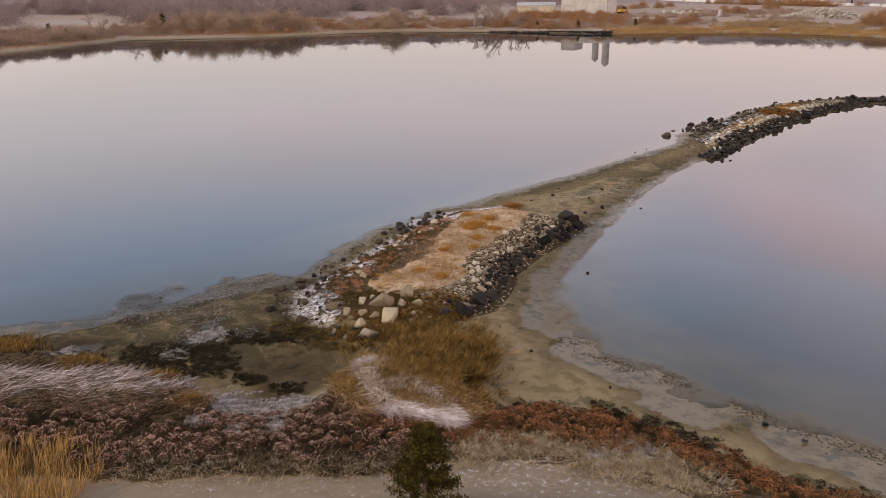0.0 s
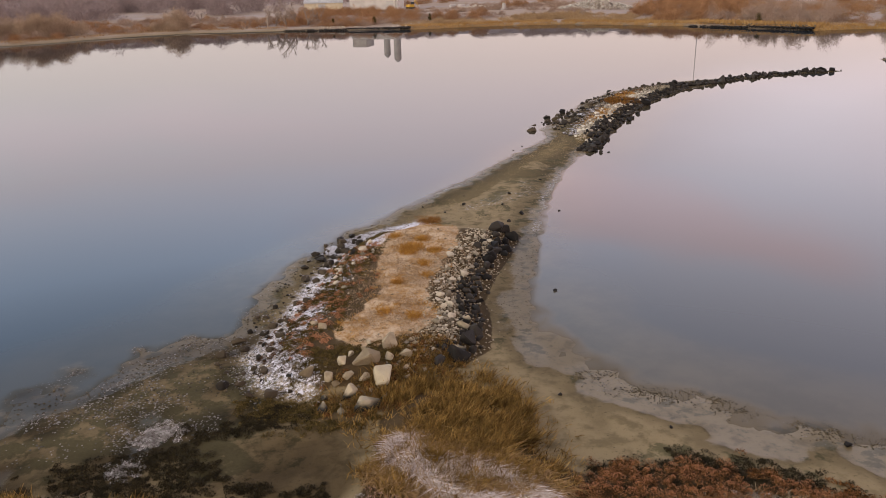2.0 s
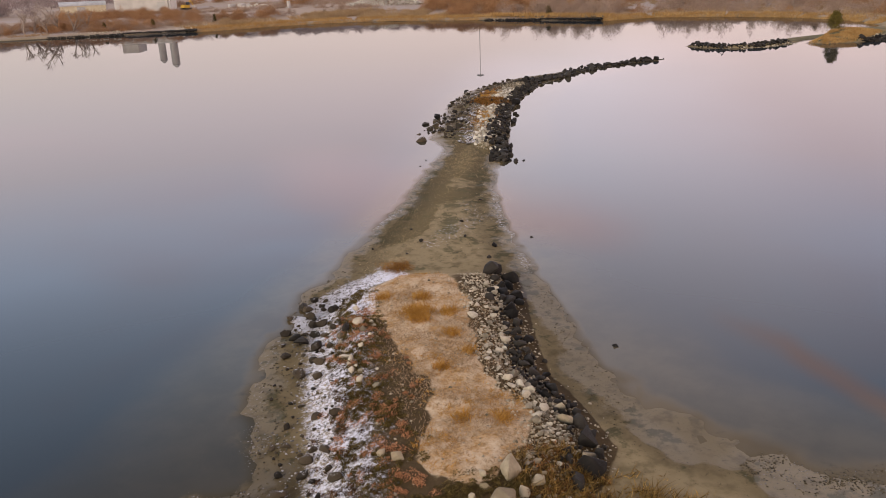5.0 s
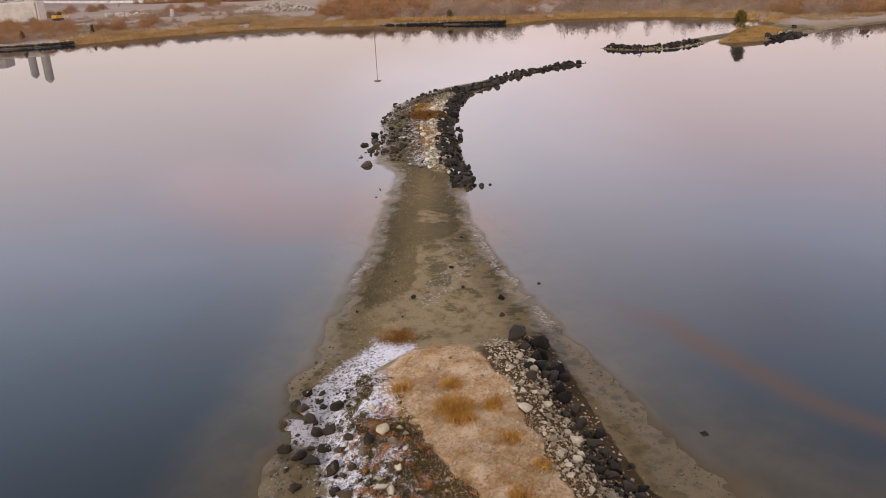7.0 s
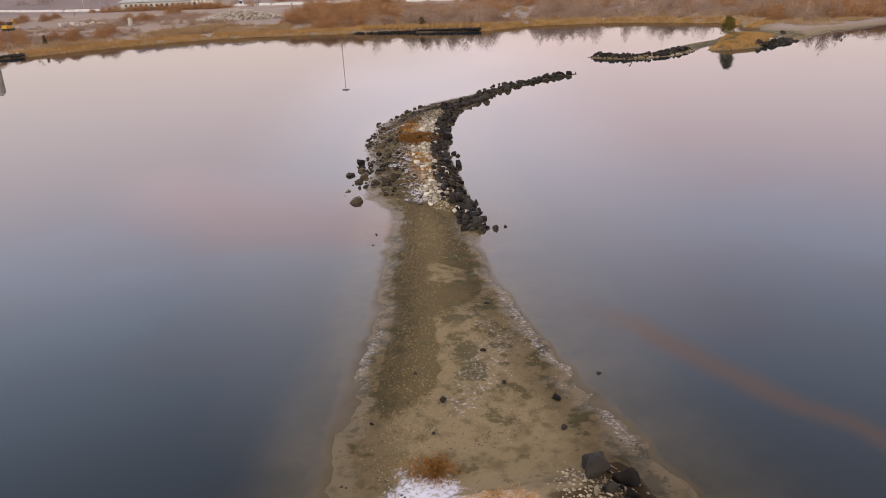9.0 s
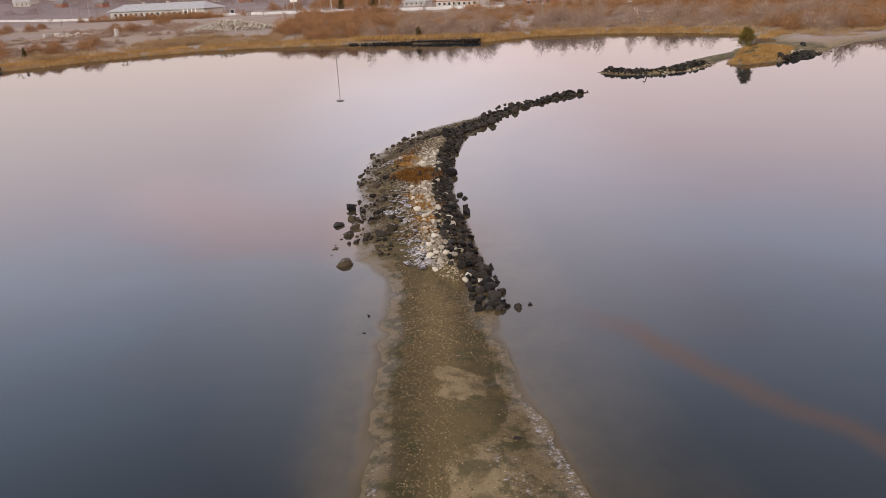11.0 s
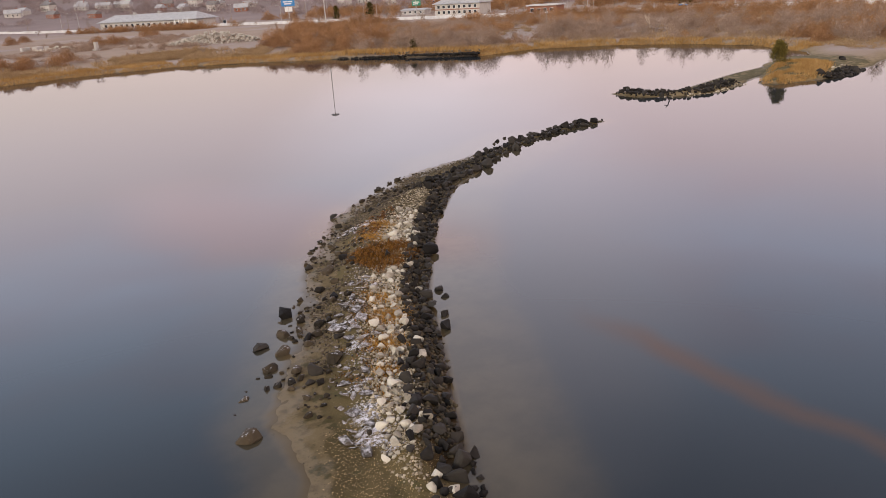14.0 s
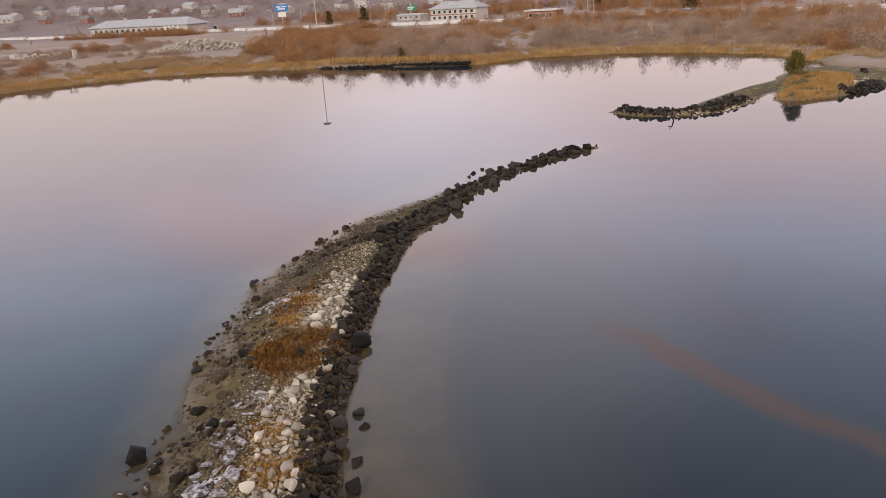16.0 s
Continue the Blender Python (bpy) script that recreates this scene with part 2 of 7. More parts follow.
STRAW = [(-2.7, 32.9), (-3.9, 34), (-4.3, 36.4), (-2.4, 38.3), (-1.6, 41), (-0.8, 45), (0.1, 49.2), (2.6, 52.6), (4.6, 53.6), (6.6, 52.6), (6.6, 50.3), (3.9, 44.2), (1.9, 39.7), (1.6, 36.1), (0.7, 34.7), (-1.1, 34.1)]
BAR = [(29, 80), (30.6, 85), (33, 90.5), (36.4, 96.4), (42, 104), (50, 113.4), (57, 117.6), (67, 121.6), (66, 117.6), (57, 110),
       (49.6, 102.4), (45, 97.6), (41, 92), (37.6, 87.2), (33.4, 82.4)]
CAUSEWAY = [(62, 117.2), (70, 120.2), (80, 124.4), (91, 127.2), (98, 127.5), (104, 127)]
EAST1 = [(0.6, 32.5), (2.6, 33.8), (3.7, 36.8), (4.3, 40.0), (5.8, 42.8), (7.7, 46.0), (9.2, 48.2), (10.6, 50.8)]
EAST2 = [(32.8, 82), (36.5, 86.9), (40.2, 91.6), (44.2, 97.2), (48.4, 101.6), (55.6, 108.9), (65.2, 116.8)]
ISLET = [(129.5, 140.5), (128.6, 135.4), (131, 130.8), (138, 128.8), (147, 129.6)]
SANDBAR = [(140, 130.5), (153, 132), (163, 133), (174, 132)]
TREE_ISLET = [(147.6, 124.6), (148.6, 121.4), (154, 118.6), (159, 116.8), (163, 116.4), (172, 117.4), (182, 117), (192, 122), (196, 134), (188, 139), (177, 138), (166, 133),
              (158, 129)]


def smooth_line(line, n):
    pts = np.array(line, float)
    run = np.concatenate([[0], np.cumsum(np.hypot(*np.diff(pts, axis=0).T))])
    s = np.linspace(0, run[-1], n)
    return np.column_stack([np.interp(s, run, pts[:, 0]), np.interp(s, run, pts[:, 1])])


def masks(x, y):
    """All that the ground depends on at a place."""
    m = {}
    rough = fbm(x, y, 3.0, 5) - 0.5
    sway = fbm(x, y, 7.0, 6, 4) - 0.5
    m["shore"] = inside(SHORE, x, y) + sway * 0.8 - 0.5
    m["lake"] = inside(LAKE, x, y) + (fbm(x, y, 9.0, 11) - 0.5) * 5
    m["terrace"] = inside(TERRACE, x, y) + rough * 1.0
    m["mound"] = inside(MOUND, x, y) + rough * 0.6
    m["bar"] = inside(BAR, x, y) + rough * 0.5
    m["causeway"] = 1.7 - off_line(CAUSEWAY, x, y)[0]
    m["flank"] = 0.6 - off_line(EAST2 + [(72, 120)], x, y)[0]
    m["islet"] = 3.2 - off_line(ISLET, x, y)[0]
    m["sandbar"] = 3.2 - off_line(SANDBAR, x, y)[0]
    m["tree_islet"] = inside(TREE_ISLET, x, y) + rough * 1.4
    return m


def height(x, y, m=None):
    x, y = np.asarray(x, float), np.asarray(y, float)
    m = m or masks(x, y)
    d = m["shore"]
    east_side = ramp(0, 4, x - np.interp(y, [46, 50, 60, 70, 80, 90, 100, 110, 120], [1, 4, 10, 18, 27, 35, 43, 52, 66]))
    shelf = 0.05 + (0.06 - 0.075 * east_side) * ramp(46, 60, y)
    lip = 0.025 + 0.05 * ramp(36, 46, y) + 0.10 * ramp(5, 8, x) * ramp(37, 43, y) * ramp(80, 72, y) * east_side
    near = np.where(d > 0, 0.04 * np.minimum(d, 2) + 0.09 * np.clip(d - 2, 0, 1.5) + 0.02 * np.clip(d - 3.5, 0, 8), np.where(d > -1, lip * d, np.where(d > -6, -lip + shelf * (d + 1), -lip - 5 * shelf + 0.12 * (d + 6))))
    near = near + ((fbm(x, y, 2.6, 23) - 0.5) * 0.26 - 0.05) * ramp(-4, -8, x) * ramp(47, 40, y) * ramp(0.2, -0.8, m["terrace"]) * ramp(0.2, -0.6, m["mound"]) * ramp(-5, 0, d)
    near = near + ((fbm(x, y, 0.9, 24) - 0.5) * 0.07 + (fbm(x, y, 2.4, 25) - 0.5) * 0.07) * ramp(-3.5, -0.5, d) * ramp(4.5, 1.5, d)
    near = near + 0.55 * ramp(-0.4, 2.2, m["terrace"]) + 0.35 * ramp(2, 9, m["terrace"])
    near = near + 0.75 * ramp(-0.2, 2.4, m["mound"]) + 0.18 * ramp(1.5, 4, m["mound"])
    near = near + 0.55 * ramp(-0.3, 1.8, m["bar"])
    far = np.where(m["lake"] < 0, 0.9 * ramp(0, 4, -m["lake"]) + 2.2 * ramp(8, 70, -m["lake"]) + 1.6 * ramp(70, 220, -m["lake"]), np.maximum(-0.2 * m["lake"], -3))
    hill = 62 * ramp(360, 1150, -m["lake"] + 90 * fbm(x, y, 300, 3)) * ramp(-200, 500, y)
    far = far + hill
    extra = np.maximum.reduce([np.maximum(0.16 * m["flank"], -3), np.maximum(0.16 * m["causeway"] - 0.12, -3), np.maximum(0.3 * np.minimum(m["islet"] - 0.8, 1.8), -3),
                               np.maximum(0.12 * np.minimum(m["sandbar"], 2), -3),
                               np.where(m["tree_islet"] > 0, 0.7 * ramp(0, 3, m["tree_islet"]) + 0.2 * ramp(3, 9, m["tree_islet"]) + 1.1 * ramp(0, 3, m["tree_islet"]) * np.exp(-((x - 165.5) / 8) ** 2 - ((y - 127.5) / 5) ** 2), np.maximum(0.2 * m["tree_islet"], -3))])
    h = np.maximum.reduce([np.maximum(near, -3), far, extra])
    bumpy = (fbm(x, y, 1.1, 21) - 0.5) * 0.12 + (fbm(x, y, 5, 22) - 0.5) * 0.12
    return h + bumpy * ramp(0.04, 0.4, h) * np.where(m["lake"] > 0, 1, 2.5)

# ---- materials ----


class Nodes:
    """A node material written line by line."""

    def __init__(self, name, rough=0.8, spec=0.3):
        self.mat = bpy.data.materials.new(name)
        self.mat.use_nodes = True
        self.t = self.mat.node_tree
        self.bsdf = self.t.nodes["Principled BSDF"]
        self.bsdf.inputs["Roughness"].default_value = rough
        self.bsdf.inputs["Specular IOR Level"].default_value = spec
        self.coord = self.t.nodes.new("ShaderNodeTexCoord").outputs["Object"]

    def place(self):
        g = self.t.nodes.new("ShaderNodeNewGeometry")
        return g.outputs["Position"]

    def put(self, socket, value):
        if isinstance(value, bpy.types.NodeSocket):
            self.t.links.new(value, socket)
        elif isinstance(value, tuple) and len(value) == 3 and socket.type == "RGBA":
            socket.default_value = (*value, 1)
        else:
            socket.default_value = value

    def noise(self, scale, detail=4, rough=0.55, where=None):
        n = self.t.nodes.new("ShaderNodeTexNoise")
        n.inputs["Scale"].default_value, n.inputs["Detail"].default_value, n.inputs["Roughness"].default_value = scale, detail, rough
        self.t.links.new(where or self.coord, n.inputs["Vector"])
        return n.outputs["Fac"]

    def cells(self, scale, out="Color", where=None):
        n = self.t.nodes.new("ShaderNodeTexVoronoi")
        n.inputs["Scale"].default_value = scale
        self.t.links.new(where or self.coord, n.inputs["Vector"])
        return n.outputs[out]

    def attr(self, name):
        n = self.t.nodes.new("ShaderNodeAttribute")
        n.attribute_name = name
        return n.outputs["Fac"]

    def math(self, op, a, b=0.0, c=0.0):
        n = self.t.nodes.new("ShaderNodeMath")
        n.operation = op
        for s, v in zip(n.inputs, (a, b, c)):
            self.put(s, v)
        return n.outputs[0]

    def step(self, v, lo, hi, a=0.0, b=1.0):
        n = self.t.nodes.new("ShaderNodeMapRange")
        n.interpolation_type = "SMOOTHSTEP"
        for s, x in zip(n.inputs, (v, lo, hi, a, b)):
            self.put(s, x)
        return n.outputs[0]

    def mix(self, f, a, b, blend="MIX"):
        n = self.t.nodes.new("ShaderNodeMix")
        n.data_type, n.blend_type = "RGBA", blend
        for s, v in zip((n.inputs[0], n.inputs[6], n.inputs[7]), (f, a, b)):
            self.put(s, v)
        return n.outputs[2]

    def per_object(self):
        return self.t.nodes.new("ShaderNodeObjectInfo").outputs["Random"]

    def per_island(self):
        return self.t.nodes.new("ShaderNodeNewGeometry").outputs["Random Per Island"]

    def up(self):
        s = self.t.nodes.new("ShaderNodeSeparateXYZ")
        self.t.links.new(self.t.nodes.new("ShaderNodeNewGeometry").outputs["Normal"], s.inputs[0])
        return s.outputs["Z"]

    def z(self):
        s = self.t.nodes.new("ShaderNodeSeparateXYZ")
        self.t.links.new(self.place(), s.inputs[0])
        return s.outputs["Z"]

    def bump(self, h, strength=0.5, distance=0.05):
        b = self.t.nodes.new("ShaderNodeBump")
        b.inputs["Strength"].default_value, b.inputs["Distance"].default_value = strength, distance
        self.t.links.new(h, b.inputs["Height"])
        self.t.links.new(b.outputs[0], self.bsdf.inputs["Normal"])

    def done(self, colour, rough=None):
        self.put(self.bsdf.inputs["Base Color"], colour)
        if rough is not None:
            self.put(self.bsdf.inputs["Roughness"], rough)
        return self.mat


def ground_material():
    n = Nodes("shore_ground", 0.85, 0.15)
    fine, mid, big = n.noise(9, 6, 0.65), n.noise(1.3, 5), n.noise(0.16, 3)
    sand = n.mix(big, (0.185, 0.140, 0.076), (0.275, 0.215, 0.125))
    sand = n.mix(n.step(mid, 0.45, 0.7), sand, (0.14, 0.108, 0.058))
    sand = n.mix(n.step(n.noise(5.5, 6, 0.75), 0.56, 0.70), sand, (0.10, 0.08, 0.044))
    # patches of dark weed and gravel
    speck = n.cells(7)
    shell = n.step(n.cells(4.2, "Distance"), 0.12, 0.05)
    gravel = n.mix(n.noise(16, 6, 0.75), (0.040, 0.033, 0.016), (0.185, 0.140, 0.066))
    gravel = n.mix(n.math("MULTIPLY", shell, n.step(n.noise(3.3), 0.45, 0.62)), gravel, (0.55, 0.47, 0.35))
    g = n.step(n.math("ADD", n.attr("gravel"), n.math("MULTIPLY", n.math("SUBTRACT", n.noise(1.6, 8, 0.75), 0.5), 1.1)), 0.36, 0.62)
    col = n.mix(g, sand, gravel)
    weed = n.step(n.math("ADD", n.attr("weed"), n.math("MULTIPLY", n.math("SUBTRACT", n.noise(0.8, 7, 0.64), 0.5), 2.6)), 0.42, 0.66)
    col = n.mix(n.math("MULTIPLY", weed, 0.85), col, n.mix(fine, (0.042, 0.040, 0.018), (0.125, 0.108, 0.052)))
    straw = n.step(n.math("ADD", n.attr("straw"), n.math("MULTIPLY", n.math("SUBTRACT", n.noise(1.6, 8, 0.78), 0.5), 1.5)), 0.3, 0.68)
    col = n.mix(straw, col, n.mix(n.step(n.noise(1.1, 9, 0.78), 0.38, 0.62), n.mix(n.step(n.noise(6, 6, 0.8), 0.4, 0.6), (0.25, 0.14, 0.05), (0.43, 0.26, 0.115)), n.mix(n.noise(9, 6, 0.8), (0.44, 0.32, 0.20), (0.60, 0.48, 0.35))))
    path = n.step(n.math("ADD", n.attr("path"), n.math("MULTIPLY", n.math("SUBTRACT", n.noise(1.6, 8, 0.75), 0.5), 0.9)), 0.36, 0.6)
    col = n.mix(path, col, n.mix(n.noise(2.0, 9, 0.75), (0.13, 0.098, 0.066), (0.30, 0.245, 0.18)))
    soil = n.step(n.math("ADD", n.attr("soil"), n.math("MULTIPLY", n.math("SUBTRACT", mid, 0.5), 0.6)), 0.4, 0.6)
    col = n.mix(soil, col, n.mix(n.noise(5, 9, 0.8), (0.02, 0.014, 0.007), (0.115, 0.076, 0.036)))
    frost = n.step(n.math("ADD", n.attr("frost"), n.math("MULTIPLY", n.math("SUBTRACT", n.noise(4.6, 10, 0.85), 0.5), 2.6)), 0.44, 0.76)
    col = n.mix(n.math("MULTIPLY", frost, 0.92), col, n.mix(n.noise(7, 4), (0.58, 0.58, 0.66), (0.82, 0.82, 0.92)))
    # land of the far side
    scrub = n.mix(n.noise(0.05, 6), (0.24, 0.175, 0.125), (0.36, 0.285, 0.235))
    scrub = n.mix(n.step(n.noise(0.022, 4), 0.5, 0.62), scrub, (0.315, 0.26, 0.235))
    col = n.mix(n.attr("inland"), col, scrub)
    wood = n.mix(n.noise(0.03, 8, 0.7), (0.155, 0.12, 0.115), (0.30, 0.24, 0.23))
    col = n.mix(n.attr("hill"), col, wood)
    # bed of the lagoon, then the film of water on the flats
    bed = n.mix(n.step(n.noise(0.5, 7, 0.65), 0.35, 0.65), (0.022, 0.020, 0.014), (0.062, 0.050, 0.030))
    # the water's dimming of light with depth is painted into the bed's colour
    col = n.mix(n.step(n.z(), 0.02, -0.22), col, bed)
    col = n.mix(n.step(n.z(), -0.10, -0.8), col, (0.036, 0.042, 0.044))
    dry = n.math("SUBTRACT", 1.0, n.attr("inland"))
    level = n.math("SUBTRACT", n.z(), n.math("ADD", n.math("MULTIPLY", n.attr("wet"), 0.10), n.math("MULTIPLY", n.attr("sheen"), 0.10)))
    damp = n.step(n.math("ADD", level, n.math("MULTIPLY", n.math("SUBTRACT", mid, 0.5), 0.16)), 0.20, 0.05)
    damp = n.math("MULTIPLY", damp, dry)
    col = n.mix(n.math("MULTIPLY", damp, 0.85), col, n.mix(1.0, col, (0.55, 0.54, 0.51), "MULTIPLY"))
    col = n.mix(n.math("MULTIPLY", n.attr("wet"), 0.8), col, n.mix(1.0, col, (0.36, 0.33, 0.28), "MULTIPLY"))
    film = n.step(n.math("ADD", level, n.math("MULTIPLY", n.math("SUBTRACT", n.noise(0.9, 8, 0.72), 0.5), 0.10)), 0.065, 0.02)
    film = n.math("MULTIPLY", film, dry)
    n.put(n.bsdf.inputs["Specular IOR Level"], n.step(n.math("MULTIPLY", film, n.attr("sheen")), 0, 1, 0.10, 0.22))
    relief = n.math("ADD", fine, n.math("MULTIPLY", mid, 2.0))
    n.bump(n.math("MULTIPLY", relief, n.step(film, 0, 1, 1.0, 0.12)), 0.5, 0.05)
    return n.done(col, n.step(film, 0, 1, 0.92, 0.45))


def water_material():
    n = Nodes("lagoon_water")
    t = n.t
    t.nodes.remove(n.bsdf)
    out = t.nodes["Material Output"]
    murk, gloss, mixer = t.nodes.new("ShaderNodeBsdfDiffuse"), t.nodes.new("ShaderNodeBsdfGlossy"), t.nodes.new("ShaderNodeMixShader")
    gloss.inputs["Roughness"].default_value = 0.0
    slant = t.nodes.new("ShaderNodeLayerWeight")
    slant.inputs["Blend"].default_value = 0.5
    # turbid water, opaque: bed silt and weed painted on, with light's loss by depth
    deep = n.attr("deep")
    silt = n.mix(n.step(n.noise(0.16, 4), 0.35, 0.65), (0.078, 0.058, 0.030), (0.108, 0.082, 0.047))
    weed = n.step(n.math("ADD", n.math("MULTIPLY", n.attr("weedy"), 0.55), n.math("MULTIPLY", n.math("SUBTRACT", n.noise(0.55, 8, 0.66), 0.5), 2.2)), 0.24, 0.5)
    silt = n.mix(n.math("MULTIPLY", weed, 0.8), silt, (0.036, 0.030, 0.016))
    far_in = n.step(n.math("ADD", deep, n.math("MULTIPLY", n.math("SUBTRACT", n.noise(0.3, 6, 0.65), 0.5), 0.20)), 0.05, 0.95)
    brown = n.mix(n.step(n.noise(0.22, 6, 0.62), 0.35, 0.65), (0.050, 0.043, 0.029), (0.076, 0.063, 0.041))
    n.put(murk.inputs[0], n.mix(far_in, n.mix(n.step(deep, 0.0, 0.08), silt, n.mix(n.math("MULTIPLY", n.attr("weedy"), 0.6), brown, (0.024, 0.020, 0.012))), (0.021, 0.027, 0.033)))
    # mirror share by slant: 2 % straight down, most of it at grazing; a film over rough sand mirrors less
    share = n.math("MULTIPLY_ADD", n.math("POWER", slant.outputs["Facing"], 5.0), 0.80, 0.022)
    film = n.step(n.math("ADD", n.attr("depth"), n.math("MULTIPLY", n.math("SUBTRACT", n.noise(1.7, 8, 0.75), 0.5), 0.05)), -0.012, 0.05, 0.42, 1.0)
    n.put(mixer.inputs[0], n.math("MULTIPLY", share, film))
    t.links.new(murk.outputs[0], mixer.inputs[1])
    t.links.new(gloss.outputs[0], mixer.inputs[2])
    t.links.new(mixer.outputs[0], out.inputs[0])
    return n.mat


def rock_material(name, dark, light, frost=0.0, algae=0.0):
    n = Nodes(name, 0.85, 0.14)
    p = n.place()
    r = n.per_object()
    grain, blotch = n.noise(14, 6, 0.7, p), n.noise(2.2, 4, 0.6, p)
    col = n.mix(n.step(n.math("ADD", n.math("MULTIPLY", blotch, 0.7), n.math("MULTIPLY", r, 0.5)), 0.3, 0.85), dark, light)
    col = n.mix(n.math("MULTIPLY", grain, 0.5), col, n.mix(0.5, col, (0.02, 0.018, 0.015)))
    if algae:
        line = n.step(n.math("ADD", n.z(), n.math("MULTIPLY", blotch, 0.3)), algae + 0.25, algae)
        col = n.mix(line, col, (0.022, 0.022, 0.02))
    if frost:
        f = n.math("MULTIPLY", n.step(n.up(), 0.72, 0.95), n.step(n.noise(4, 6, 0.7, p), 0.58 - 0.25 * frost, 0.7))
        col = n.mix(n.math("MULTIPLY", f, 0.8), col, (0.7, 0.7, 0.76))
    n.bump(n.math("ADD", grain, blotch), 0.7, 0.04)
    return n.done(col, n.step(blotch, 0.3, 0.7, 0.6, 0.9))


def plant_material(name, a, b, tip=None, rough=0.8, patch=2.4):
    n = Nodes(name, rough, 0.15)
    col = n.mix(n.per_island(), a, b)
    col = n.mix(n.step(n.noise(patch, 3, 0.6, n.place()), 0.42, 0.6), n.mix(0.6, col, a), col)
    if tip:
        col = n.mix(n.math("MULTIPLY", n.step(n.noise(1.9, 5, 0.7, n.place()), 0.5, 0.6), n.per_island()), col, tip)
    return n.done(col)


def plain(name, a, b=None, rough=0.7, metal=0.0, scale=2.0):
    n = Nodes(name, rough)
    n.bsdf.inputs["Metallic"].default_value = metal
    b = b or tuple(v * 0.75 for v in a)
    f = n.noise(scale, 5, 0.6)
    n.bump(n.noise(scale * 9, 3), 0.15, 0.02)
    return n.done(n.mix(n.step(f, 0.35, 0.7), a, b))


GROUND, WATER = ground_material(), water_material()
DARK_ROCK = rock_material("dark_rock", (0.007, 0.006, 0.006), (0.042, 0.036, 0.031))
BROWN_ROCK = rock_material("brown_rock", (0.016, 0.013, 0.010), (0.075, 0.056, 0.036), frost=0.15)
SLAB_ROCK = rock_material("frosted_slab", (0.05, 0.04, 0.032), (0.22, 0.18, 0.145), frost=0.75)
PALE_ROCK = rock_material("pale_rock", (0.14, 0.115, 0.08), (0.56, 0.49, 0.385))
PALE_FOOT = rock_material("pale_rock_dark_foot", (0.22, 0.17, 0.105), (0.46, 0.385, 0.27), algae=0.72)
CREST_ROCK = rock_material("crest_rock", (0.26, 0.225, 0.175), (0.66, 0.61, 0.52))
RUBBLE = rock_material("rubble", (0.40, 0.36, 0.31), (0.62, 0.57, 0.50))

# ---- ground and water ----


def steps(lo, hi, fine_lo, fine_hi, fine, mid_lo, mid_hi, mid):
    v = [fine_lo + fine * k for k in range(int((fine_hi - fine_lo) / fine) + 1)]
    up, s = v[-1], fine
    while up < hi:
        s = min(max(s * 1.25, fine), mid) if up < mid_hi else s * 1.3
        up += s
        v.append(up)
    down, s = v[0], fine
    while down > lo:
        s = min(max(s * 1.25, fine), mid) if down > mid_lo else s * 1.3
        down -= s
        v.insert(0, down)
    return np.array(v)


